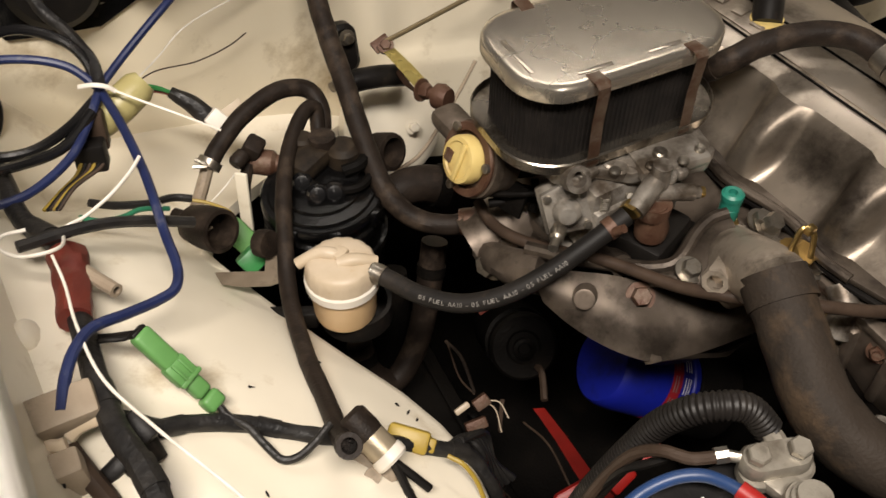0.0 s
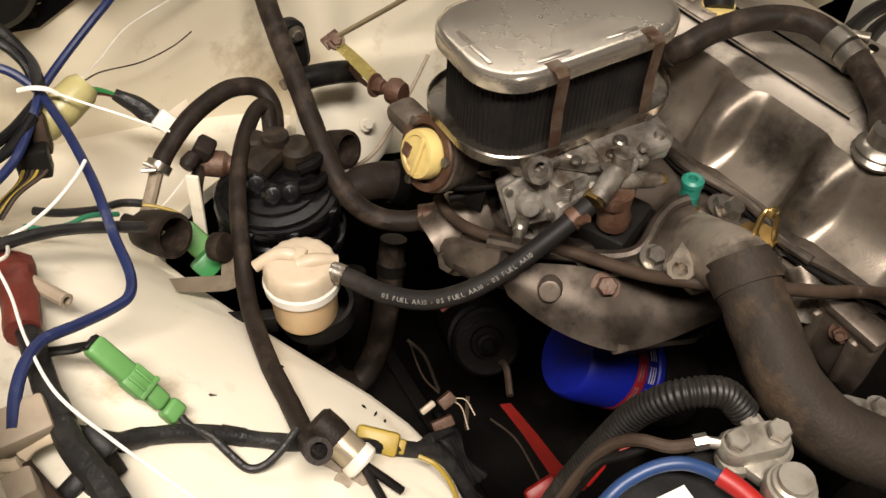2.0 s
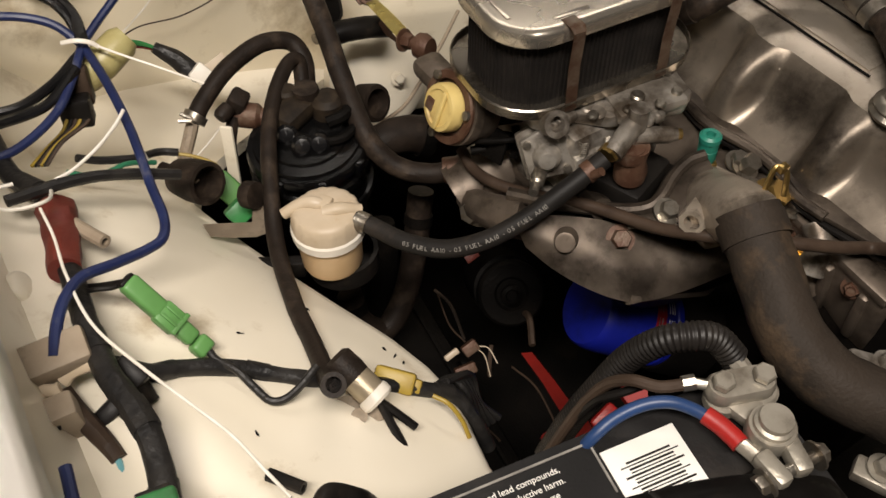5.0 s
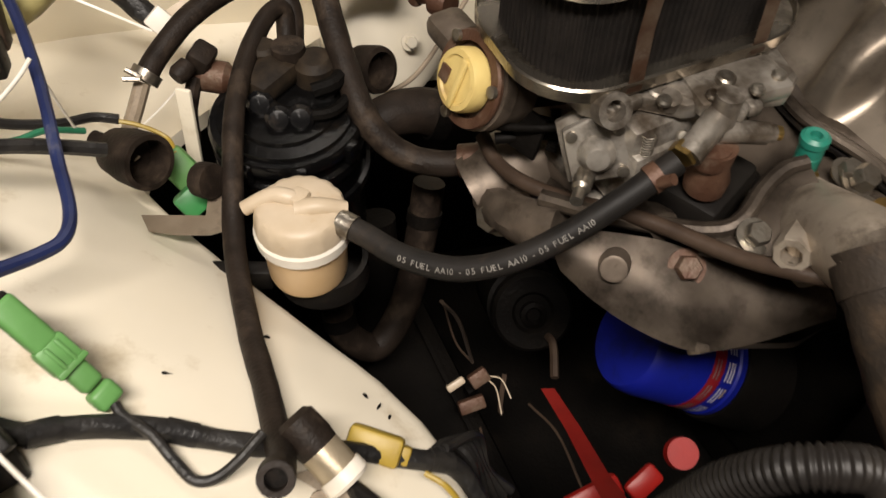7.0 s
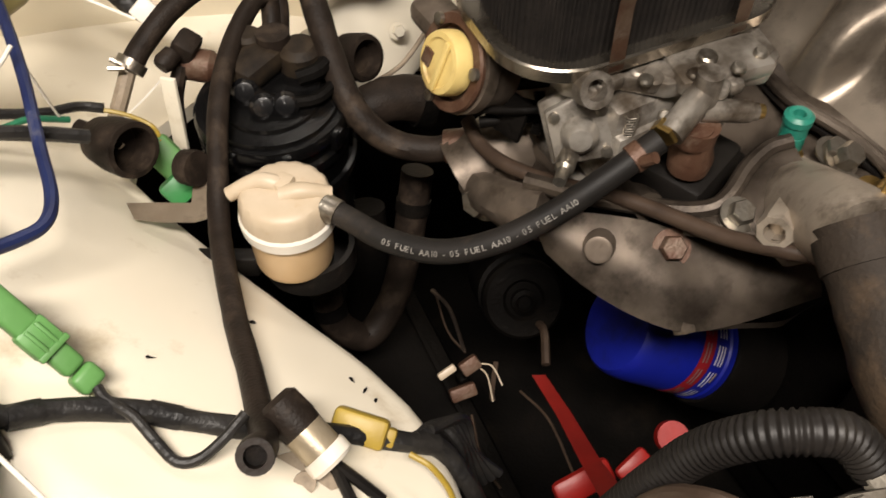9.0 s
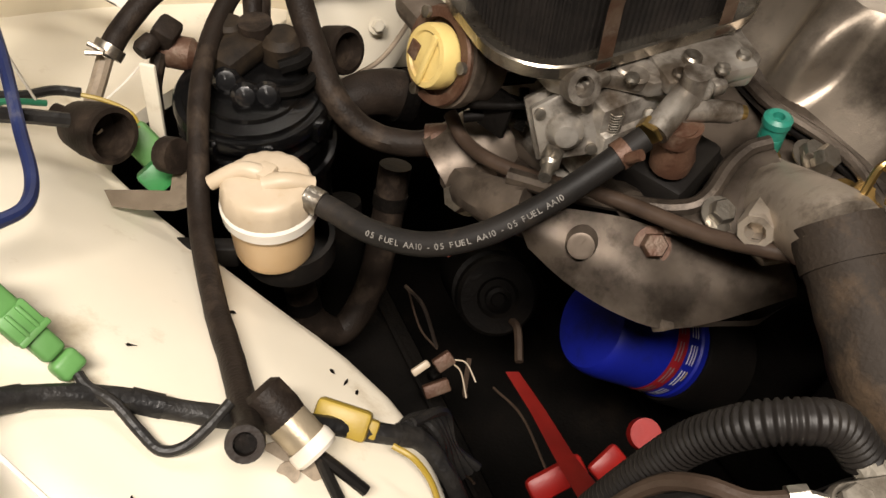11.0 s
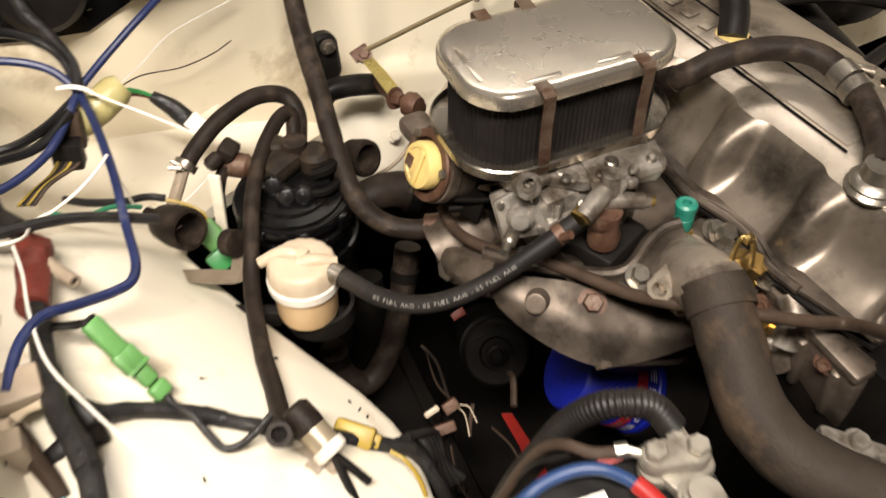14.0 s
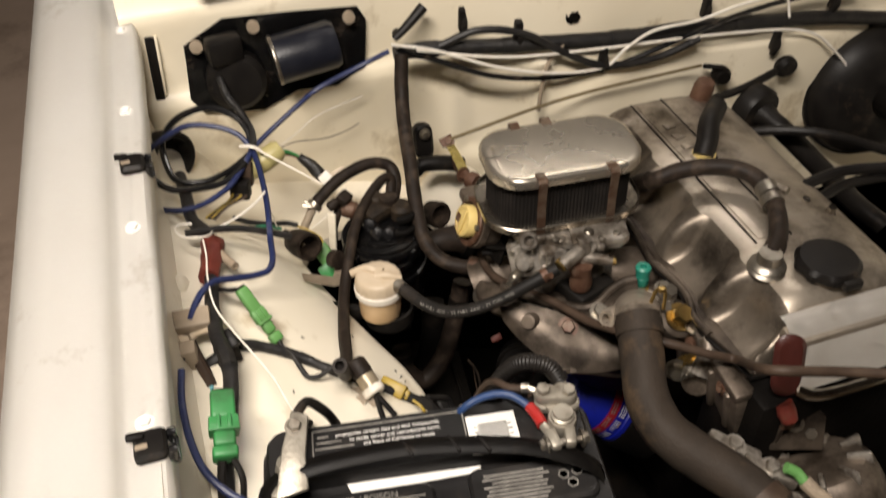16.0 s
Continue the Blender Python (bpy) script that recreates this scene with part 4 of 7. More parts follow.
bt = thing("battery", (-0.02, 0.235, 0.82), "black car battery with printed warning labels", "battery")
bm0 = pose(-0.0335, 0.229, 0, 0, 0, BA)
part("case", stacked([(round_rect(0.280, 0.130, 0.012), 0.80), (round_rect(0.286, 0.138, 0.014), 0.955), (round_rect(0.296, 0.146, 0.016), 0.962), (round_rect(0.297, 0.147, 0.018), 0.995), (round_rect(0.290, 0.140, 0.018), 1.003)], bm0 @ pose(0.002, 0.025, 0)), "battery", bt)
part("top", stacked([(round_rect(0.284, 0.058, 0.012), 1.001), (round_rect(0.282, 0.056, 0.014), 1.012), (round_rect(0.276, 0.052, 0.014), 1.018)], bm0 @ pose(0.0, 0.068, 0)), "battery", bt)


# ---- hoses by the charcoal canister ----
hh = thing("heater_hose", (0.11, 0.80, 0.92), "long dusty black rubber hose to the manifold", "hose")
part("clamp", sweep([(0.148, 0.660, 0.8475), (0.158, 0.6535, 0.8497)], 0.0125, 16, 2), "rust", hh, "rusty end clamp")
part("tube", sweep([(0.140, 0.925, 1.030), (0.130, 0.90, 0.978), (0.119, 0.85, 0.945), (0.112, 0.806, 0.92), (0.103, 0.757, 0.893), (0.099, 0.713, 0.870), (0.112, 0.688, 0.850), (0.135, 0.667, 0.845), (0.160, 0.652, 0.850)], 0.0100, 16, 10, wobble=0.07), "rubber", hh)
vh = thing("vent_hose", (-0.037, 0.815, 0.885), "curved black rubber vent hose over the canister", "hose", "canister hoses")
part("tube", sweep([(-0.030, 0.816, 0.880), (-0.013, 0.828, 0.889), (0.020, 0.843, 0.901), (0.060, 0.854, 0.906), (0.090, 0.851, 0.898), (0.095, 0.833, 0.883), (0.083, 0.811, 0.859)], 0.0088, 14, 10, wobble=0.06), "rubber", vh)
part("clamp", joined(sweep([(-0.031, 0.816, 0.880), (-0.025, 0.819, 0.884)], 0.0115, 14, 2), sweep([(-0.041, 0.813, 0.897), (-0.033, 0.807, 0.891)], 0.002, 6), sweep([(-0.045, 0.810, 0.892), (-0.034, 0.806, 0.890)], 0.002, 6)), "steel", vh, "spring clamp with two ears")
part("pipe", sweep([(-0.032, 0.815, 0.879), (-0.044, 0.806, 0.865), (-0.060, 0.797, 0.845)], 0.0062, 10), "khaki", vh, "dirty metal pipe")
dh = thing("drain_hose", (-0.06, 0.46, 0.93), "long cracked rubber hose with an open end", "hose", "canister hoses")
part("tube", sweep([(0.079, 0.810, 0.865), (0.087, 0.828, 0.890), (0.073, 0.823, 0.896), (0.044, 0.791, 0.895), (0.014, 0.742, 0.894), (-0.009, 0.695, 0.878), (-0.028, 0.649, 0.862), (-0.043, 0.586, 0.868), (-0.052, 0.53, 0.885), (-0.062, 0.478, 0.912), Vector((-0.071, 0.444, 0.967)) * 0.7 + Vector((-0.062, 0.478, 0.912)) * 0.3], 0.0074, 16, 10, wobble=0.06), "rubber", dh)
E_ = Vector((-0.071, 0.444, 0.967))
ED = (E_ - Vector((-0.062, 0.478, 0.912))).normalized()
part("end_bead", lathe([(0.0050, -0.006), (0.0050, 0.004), (0.0080, 0.004), (0.0085, 0.001), (0.0085, -0.012), (0.0075, -0.014)], E_, ED, 20), "rubber", dh)
# Dark disc set in the bead stands for the shade inside the bore.
part("bore", lathe([(0.0060, -0.004), (0.0060, 0.0), (0, 0.0)], E_ - ED * 0.006, ED, 16), "dark", dh)
cn = thing("charcoal_canister", (0.050, 0.745, 0.75), "black charcoal canister with hose nozzles", "canister")
part("body", lathe([(0.050, -0.12), (0.053, -0.118), (0.053, -0.03), (0.057, -0.028), (0.057, -0.020), (0.054, -0.018), (0.054, -0.010), (0.057, -0.008), (0.057, -0.002), (0.055, 0.001), (0.050, 0.001), (0.049, 0.004), (0.038, 0.0045), (0.037, 0.007), (0.02, 0.0075), (0, 0.0075)], (0.050, 0.745, 0.868), (0, 0, 1), 40), "canister", cn)
part("dust_boss", joined(box(0.040, 0.030, 0.020, pose(*(0.049, 0.769, 0.885), 0, 0, 25), 0.007), lathe([(0.017, -0.01), (0.016, 0.012), (0.011, 0.017), (0, 0.018)], (0.084, 0.764, 0.878)), lathe([(0.011, -0.01), (0.011, 0.010), (0.008, 0.013), (0, 0.013)], (0.055, 0.791, 0.885))), "dusty", cn, "dusty brown top boss")
part("nozzle", lathe([(0.0125, -0.012), (0.0135, 0.004), (0.0125, 0.016), (0, 0.016)], (0.070, 0.778, 0.884), (0.02, 0.05, 1), 16), "rubber", cn)
part("top_clamp", joined(sweep([(0.033, 0.782, 0.880), (0.045, 0.738, 0.880), (0.074, 0.719, 0.880), (0.103, 0.734, 0.880)], 0.0045, 8), sweep([(0.071, 0.739, 0.886), (0.088, 0.737, 0.889), (0.107, 0.756, 0.886)], 0.006, 8)), "dark", cn)
for q in ((0.036, 0.754, 0.878), (0.042, 0.735, 0.876), (0.056, 0.729, 0.876)):
    part("port", lathe([(0.010, -0.01), (0.010, 0.008), (0.007, 0.012), (0, 0.013)], q, (-0.3, -0.7, 0.6), 16), "gloss", cn)
part("rim_ring", lathe([(0.0565, -0.055), (0.0595, -0.054), (0.0595, -0.046), (0.0565, -0.045), (0.0565, -0.055)], (0.050, 0.745, 0.868), (0, 0, 1), 40), "canister", cn)
for a in (215, 255, 300):
    part("lug", box(0.010, 0.012, 0.016, pose(0.050 + 0.056 * math.cos(radians(a)), 0.745 + 0.056 * math.sin(radians(a)), 0.860, 0, 0, a), 0.002), "canister", cn)
pv = thing("purge_valve", (0.011, 0.801, 0.881), "rust-brown purge valve on the canister", "valve")
part("body", lathe([(0.011, -0.018), (0.0125, -0.01), (0.0125, 0.006), (0.009, 0.010), (0.0095, 0.02), (0, 0.02)], (0.020, 0.800, 0.874), (0.7, -0.5, -0.1), 20), "rust", pv, "rust brown sleeve")
part("head", joined(box(0.022, 0.018, 0.020, aim((0.012, 0.808, 0.889), (0.3, -0.3, 0.8)), 0.004), lathe([(0.007, 0), (0.008, 0.01), (0.006, 0.014), (0, 0.014)], (0.001, 0.801, 0.893), (-0.8, -0.4, -0.2), 14)), "rubber", pv)
part("stem", sweep([(0.004, 0.802, 0.880), (-0.008, 0.793, 0.859), (-0.013, 0.783, 0.840)], 0.006, 10), "rubber", pv)
part("strap", box(0.012, 0.004, 0.075, aim((-0.014, 0.780, 0.851), (0.1, 0.1, 1)), 0.0015), "paint", pv, "cream metal strap")
part("plug", lathe([(0.013, 0), (0.014, 0.012), (0.011, 0.018), (0, 0.018)], (0.053, 0.766, 0.842), (-0.3, -0.8, 0.3), 18), "gloss", pv)
rc = thing("firewall_boot", (0.145, 0.785, 0.841), "round black rubber cap by the firewall", "cap")
part("cap", lathe([(0.018, -0.02), (0.020, 0.0), (0.019, 0.004), (0.015, 0.005), (0.0135, -0.008), (0, -0.009)], (0.144, 0.785, 0.841), (0.35, -0.85, 0.35), 28), "rubber", rc)
dressed_hose("crankcase_hose", [(0.181, 0.736, 0.814), (0.157, 0.745, 0.823), (0.126, 0.747, 0.825), (0.099, 0.745, 0.811), (0.078, 0.739, 0.784), (0.068, 0.734, 0.736), (0.060, 0.722, 0.698)], lambda u: 0.021 - 0.006 * min(1, u * 2), "rubber", "thick black elbow hose going down into the bay", "hose", (0.05,), "dark", "dark clamp", 0.012, seg=18, n=8, wobble=0.05)
dressed_hose("lower_hose", [(0.157, 0.721, 0.760), (0.137, 0.704, 0.699), (0.113, 0.690, 0.643), (0.079, 0.680, 0.614), (0.055, 0.690, 0.638), (0.053, 0.706, 0.672)], 0.014, "rubber", "black looped hose low in the bay", "hose", (0.1, 0.9), "dark", "dark clamp", 0.012, seg=14, n=8)
hose("dark_duct", [(0.119, 0.752, 0.702), (0.111, 0.735, 0.647), (0.093, 0.725, 0.586)], 0.018, "dark", "dark duct low behind the fuel filter", seg=14)
hose("firewall_pipe", [(0.288, 0.849, 0.858), (0.248, 0.827, 0.837), (0.192, 0.802, 0.807), (0.154, 0.797, 0.798)], 0.0022, "khaki", "thin bent steel pipe by the firewall", "pipe", seg=8)
bh = thing("rubber_elbow", (0.174, 0.867, 0.869), "black rubber elbow at the firewall", "hose")
part("tube", sweep([(0.208, 0.868, 0.858), (0.179, 0.865, 0.870), (0.148, 0.868, 0.873), (0.134, 0.867, 0.865)], 0.012, 14), "black", bh)
part("spring", sweep([(0.120, 0.860, 0.882), (0.139, 0.866, 0.881)], 0.0045, 10, 30, ribs=0.0012, pitch=0.0022), "steel", bh, "small coil spring")
wb = thing("firewall_mount", (0.163, 0.915, 0.891), "black rubber mount with a bolt on the firewall", "mount")
part("pad", stacked([(round_rect(0.030, 0.055, 0.013), 0), (round_rect(0.030, 0.055, 0.013), 0.012), (round_rect(0.022, 0.046, 0.010), 0.016)], aim((0.164, 0.925, 0.878), (-0.1, -0.95, 0.25))), "black", wb)
part("bolt", hex_bolt((0.164, 0.908, 0.898), (-0.1, -0.95, 0.25), 0.006, 0.006), "steel", wb)
tp = thing("vacuum_pipe", (0.2, 0.5, 0.9), "dark brown metal pipe along the manifold", "pipe")
part("tube", sweep([(0.158, 0.647, 0.881), (0.156, 0.625, 0.876), (0.160, 0.598, 0.879), (0.176, 0.565, 0.884), (0.195, 0.531, 0.894), (0.208, 0.505, 0.899), (0.223, 0.465, 0.908), (0.238, 0.431, 0.922), (0.261, 0.404, 0.928), (0.286, 0.384, 0.928), (0.320, 0.367, 0.918), (0.351, 0.350, 0.913), (0.316, 0.274, 0.996), (0.393, 0.246, 0.993), (0.530, 0.184, 0.995)], 0.0052, 12, 8), "brown", tp)
part("joint", lathe([(0.009, 0), (0.010, 0.004), (0.010, 0.014), (0.008, 0.018), (0, 0.018)], (0.148, 0.655, 0.854), (0.7, -0.3, 0.1), 14), "rust", tp)
dressed_hose("cover_hose", [(0.352, 0.625, 0.955), (0.367, 0.591, 0.985), (0.395, 0.582, 0.998), (0.434, 0.566, 1.005), (0.463, 0.542, 1.005), (0.470, 0.513, 1.000), (0.463, 0.479, 0.995), (0.441, 0.442, 0.990), (0.416, 0.419, 0.985)], 0.0108, "rubber", "thick rubber breather hose over the valve cover", "hose", (0.08, 0.95), "rubber", "thicker rubber end sleeve", 0.02, seg=16, n=8, wobble=0.05)
hc = thing("hose_clamp", (0.475, 0.513, 1.000), "worm-drive steel hose clamp", "clamp")
part("band", sweep([(0.471, 0.517, 1.000), (0.469, 0.502, 0.998)], 0.0137, 18, 2), "steel", hc)
part("band", sweep([(0.467, 0.499, 0.998), (0.465, 0.488, 0.996)], 0.0137, 18, 2), "steel", hc)
part("screw", lathe([(0.005, 0), (0.005, 0.018), (0, 0.018)], (0.478, 0.510, 1.004), (0.4, -0.8, 0.1), 12), "steel", hc)
rm = thing("rear_hose_elbow", (0.472, 0.638, 0.990), "black rubber elbow with yellow band behind the engine", "hose")
part("elbow", sweep([(0.455, 0.623, 0.975), (0.469, 0.639, 0.990), (0.481, 0.658, 1.000), (0.511, 0.689, 1.000)], 0.014, 14), "black", rm)
part("band", lathe([(0.0155, 0), (0.0155, 0.004), (0, 0.004)], (0.459, 0.627, 0.974), (0.05, 0.1, 1), 20), "yellow", rm, "yellow band")

# ---- dark parts low in the bay ----
st = thing("distributor_body", (0.221, 0.634, 0.628), "dark greasy round unit with a hub, low in the bay", "pulley")
SA = (Vector((0.190, 0.598, 0.693)) - Vector((0.239, 0.702, 0.589))).normalized()
part("body", lathe([(0.036, -0.14), (0.040, -0.13), (0.040, -0.03), (0.034, -0.028), (0.034, -0.018), (0.0385, -0.016), (0.0385, -0.004), (0.035, 0), (0.020, 0.0005), (0.017, -0.003), (0, -0.003)], (0.217, 0.629, 0.636), SA, 32), "dark", st)
part("hub", lathe([(0.012, 0), (0.012, 0.008), (0.008, 0.010), (0.006, 0.006), (0, 0.006)], (0.217, 0.630, 0.634), SA, 20), "dark", st, "worn hub")
part("tag", box(0.016, 0.009, 0.0015, aim((0.195, 0.678, 0.668), (-0.3, -0.6, 0.7), 30), 0.0005), "redtape", st, "torn red tag")
for i, (a, b, r, mt) in enumerate((((0.156, 0.697, 0.613), (0.159, 0.638, 0.580), 0.002, "rubber"), ((0.165, 0.594, 0.620), (0.148, 0.570, 0.601), 0.0025, "brown"), ((0.223, 0.611, 0.617), (0.202, 0.568, 0.622), 0.004, "brown"), ((0.113, 0.552, 0.638), (0.094, 0.479, 0.658), 0.0012, "brown"), ((0.166, 0.556, 0.625), (0.156, 0.462, 0.640), 0.0012, "brown"), ((0.171, 0.717, 0.577), (0.172, 0.655, 0.542), 0.0012, "brown"))):
    hose("thin_wire", [a, tuple((u + v) / 2 + 0.006 * (-1) ** i for u, v in zip(a, b)), b], r, mt, "thin dirty wire hanging low in the bay", "wire", "loose wires", seg=6)
pc = thing("plug_connector", (0.125, 0.599, 0.631), "small off-white plastic wire connector", "connector")
part("shell", box(0.018, 0.007, 0.007, aim((0.118, 0.602, 0.630), (-0.2, -0.6, 0.75), 25), 0.002), "nylon", pc)
part("socket", box(0.018, 0.013, 0.012, aim((0.138, 0.596, 0.634), (-0.2, -0.6, 0.75), 25), 0.002), "rust", pc, "rusty brown half")
for p, q in (((0.144, 0.591, 0.634), (0.142, 0.562, 0.618)), ((0.146, 0.593, 0.635), (0.155, 0.568, 0.626))):
    part("lead", sweep([p, tuple((a + b) / 2 + 0.004 for a, b in zip(p, q)), q], 0.0007, 6), "nylon", pc)
p2 = thing("rusty_socket", (0.120, 0.583, 0.621), "small rusty wire socket", "connector")
part("shell", box(0.024, 0.012, 0.012, aim((0.123, 0.582, 0.621), (-0.2, -0.6, 0.75), 10), 0.002), "rust", p2)
rs = thing("red_strap", (0.156, 0.484, 0.683), "bright red plastic strap beside the battery", "strap")
part("strap", sheet([[(0.177, 0.557, 0.642), (0.187, 0.551, 0.643)], [(0.166, 0.507, 0.662), (0.177, 0.501, 0.664)], [(0.148, 0.455, 0.692), (0.161, 0.450, 0.695)], [(0.131, 0.413, 0.727), (0.147, 0.407, 0.732)]], 0.003), "red", rs)
part("clip", joined(box(0.05, 0.022, 0.012, aim((0.153, 0.450, 0.658), (-0.2, -0.5, 0.85), 20), 0.005), lathe([(0.006, 0.004), (0.0125, 0.004), (0.013, 0), (0.013, -0.006), (0.006, -0.006), (0.006, 0.004)], (0.225, 0.439, 0.684), (-0.2, -0.4, 0.9), 18), box(0.03, 0.018, 0.010, aim((0.191, 0.438, 0.669), (-0.2, -0.5, 0.85), 35), 0.004)), "red", rs)
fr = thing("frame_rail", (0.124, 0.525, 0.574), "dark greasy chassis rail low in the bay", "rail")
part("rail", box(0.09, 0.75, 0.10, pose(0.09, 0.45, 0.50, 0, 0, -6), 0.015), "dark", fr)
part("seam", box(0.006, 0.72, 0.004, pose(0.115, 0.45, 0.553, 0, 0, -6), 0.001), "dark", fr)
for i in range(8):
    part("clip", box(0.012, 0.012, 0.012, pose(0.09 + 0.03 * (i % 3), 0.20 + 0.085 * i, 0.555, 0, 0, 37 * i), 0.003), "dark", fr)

# ---- apron wiring ----
sk = thing("bulb_socket", (-0.054, 0.730, 0.885), "black rubber socket with an open end", "socket")
SX = Vector((0.35, -0.75, 0.25)).normalized()
sc = Vector((-0.054, 0.718, 0.895))
part("shell", lathe([(0.011, -0.045), (0.016, -0.038), (0.019, -0.02), (0.0195, -0.004), (0.019, 0.0), (0.0155, 0.0005), (0.0145, -0.02), (0, -0.021)], sc, SX, 28), "rubber", sk)
part("tail", sweep([(-0.065, 0.738, 0.877), (-0.073, 0.754, 0.886), (-0.080, 0.766, 0.890)], lambda u: 0.011 - 0.006 * u, 12), "rubber", sk)
part("contact", box(0.005, 0.002, 0.012, aim(sc - SX * 0.020, SX), 0.0005), "khaki", sk)
gs = thing("green_side_connector", (-0.038, 0.717, 0.869), "dark green plastic connector beside the socket", "connector", "green connectors")
part("body", box(0.022, 0.042, 0.018, aim((-0.031, 0.740, 0.850), (-0.1, -0.75, 0.6), 28), 0.004), "green", gs)
part("tip", box(0.022, 0.020, 0.018, aim((-0.035, 0.717, 0.848), (-0.1, -0.75, 0.6), 28), 0.003), "darkgreen", gs, "darker green end")
bk = thing("metal_bracket", (-0.045, 0.69, 0.85), "bare bent metal bracket on the apron edge", "bracket")
part("plate", sheet([[(-0.072, 0.702, 0.869), (-0.072, 0.686, 0.869)], [(-0.052, 0.691, 0.869), (-0.057, 0.675, 0.868)], [(-0.035, 0.684, 0.866), (-0.038, 0.667, 0.865)], [(-0.023, 0.684, 0.869), (-0.030, 0.666, 0.865)]], 0.003), "khaki", bk)
part("tab", sheet([[(-0.035, 0.684, 0.864), (-0.026, 0.679, 0.861)], [(-0.027, 0.697, 0.870), (-0.018, 0.692, 0.867)], [(-0.024, 0.711, 0.880), (-0.013, 0.704, 0.876)]], 0.003), "khaki", bk)
part("grommet", lathe([(0.007, 0.004), (0.012, 0.004), (0.0125, 0), (0.012, -0.008), (0.007, -0.008), (0.007, 0.004)], (-0.024, 0.698, 0.881), (0.5, -0.8, 0.3), 18), "rubber", bk)


def inline_connector(name, a, b, mat, w, label, group):
    a, b = Vector(a), Vector(b)
    d = b - a
    L = d.length
    up = Vector((0.15, -0.35, 1)).normalized()
    side = d.normalized().cross(up).normalized()
    up = side.cross(d.normalized()).normalized()
    m = Matrix((( *side, 0), (*d.normalized(), 0), (*up, 0), (0, 0, 0, 1))).transposed()
    m.translation = a.lerp(b, 0.5)
    ob = thing(name, m.translation, label, "connector", group)
    part("plug_half", box(w, L * 0.42, w * 0.8, m @ pose(0, -L * 0.29, 0), 0.003, 3), mat, ob)
    part("latch_frame", joined(box(w * 1.22, L * 0.24, w * 0.75, m @ pose(0, 0.0, 0.0005), 0.0025), box(w * 0.16, L * 0.20, w * 0.25, m @ pose(w * 0.22, 0, w * 0.42), 0.0008), box(w * 0.16, L * 0.20, w * 0.25, m @ pose(-w * 0.22, 0, w * 0.42), 0.0008), box(w * 1.25, L * 0.045, w * 0.32, m @ pose(0, L * 0.10, w * 0.38), 0.0008)), mat, ob, "raised locking frame")
    part("socket_half", joined(box(w * 0.88, L * 0.22, w * 0.72, m @ pose(0, L * 0.20, 0), 0.003, 3), box(w * 1.02, L * 0.16, w * 0.84, m @ pose(0, L * 0.40, 0), 0.003, 3)), mat, ob)
    part("mouth", box(w * 0.8, 0.004, w * 0.6, m @ pose(0, -L * 0.5, 0), 0.001), "black", ob)
    return ob


inline_connector("green_connector", (-0.151, 0.582, 0.978), (-0.123, 0.538, 0.924), "green", 0.0142, "light green inline wire connector over the apron", "green connectors")
hose("connector_lead", [(-0.151, 0.582, 0.978), (-0.160, 0.585, 0.974), (-0.171, 0.591, 0.973), (-0.183, 0.599, 0.968)], 0.0018, "black", "thin black wire from a green connector", "wire", "connector leads", seg=8)
hose("connector_lead", [(-0.151, 0.582, 0.978), (-0.158, 0.590, 0.972), (-0.169, 0.599, 0.967), (-0.183, 0.606, 0.968)], 0.0018, "black", "thin black wire from a green connector", "wire", "connector leads", seg=8)
hose("connector_tail", [(-0.123, 0.535, 0.929), (-0.121, 0.527, 0.927), (-0.113, 0.514, 0.925), (-0.108, 0.498, 0.920), (-0.103, 0.485, 0.917), (-0.093, 0.481, 0.917), (-0.080, 0.483, 0.920), (-0.065, 0.489, 0.923)], 0.0028, "tape", "black taped wire looping to the sensor", "wire", seg=10, n=8)
dressed_hose("branch_harness", [(-0.182, 0.540, 0.958), (-0.163, 0.531, 0.944), (-0.146, 0.530, 0.935), (-0.125, 0.525, 0.925), (-0.106, 0.518, 0.915), (-0.087, 0.507, 0.905), (-0.068, 0.497, 0.896), (-0.040, 0.490, 0.876), (-0.012, 0.479, 0.860), (0.010, 0.468, 0.850), (0.028, 0.460, 0.836), (0.036, 0.441, 0.816), (0.040, 0.427, 0.789)], 0.0060, "tape", "black taped wiring branch across the apron", "wiring harness", (0.12, 0.36, 0.55, 0.8), "tape", "extra wrap of tape", 0.016, seg=12, n=8, wobble=0.12)
dressed_hose("main_harness", [(-0.195, 0.853, 0.953), (-0.192, 0.804, 0.951), (-0.190, 0.755, 0.951), (-0.175, 0.710, 0.955), (-0.179, 0.640, 0.962), (-0.184, 0.571, 0.974), (-0.185, 0.522, 0.979), (-0.180, 0.488, 0.979), (-0.179, 0.459, 0.977), (-0.185, 0.426, 0.974), (-0.192, 0.398, 0.970), (-0.200, 0.359, 0.965), (-0.206, 0.323, 0.951), (-0.215, 0.280, 0.934)], 0.0080, "tape", "thick black taped main wiring harness", "wiring harness", (0.2, 0.42, 0.56, 0.7), "tape", "extra wrap of tape", 0.022, seg=14, n=8, wobble=0.12)
tj = thing("harness_clip", (-0.174, 0.526, 0.950), "black plastic clip on the wiring harness", "clip")
part("clip", joined(box(0.012, 0.022, 0.010, aim((-0.173, 0.525, 0.962), (-0.1, -0.5, 0.9), 30), 0.002), box(0.022, 0.012, 0.012, aim((-0.194, 0.517, 0.945), (-0.1, -0.5, 0.9), 30), 0.003), sweep([(-0.180, 0.528, 0.952), (-0.179, 0.519, 0.946), (-0.178, 0.511, 0.940)], 0.0135, 12)), "black", tj)
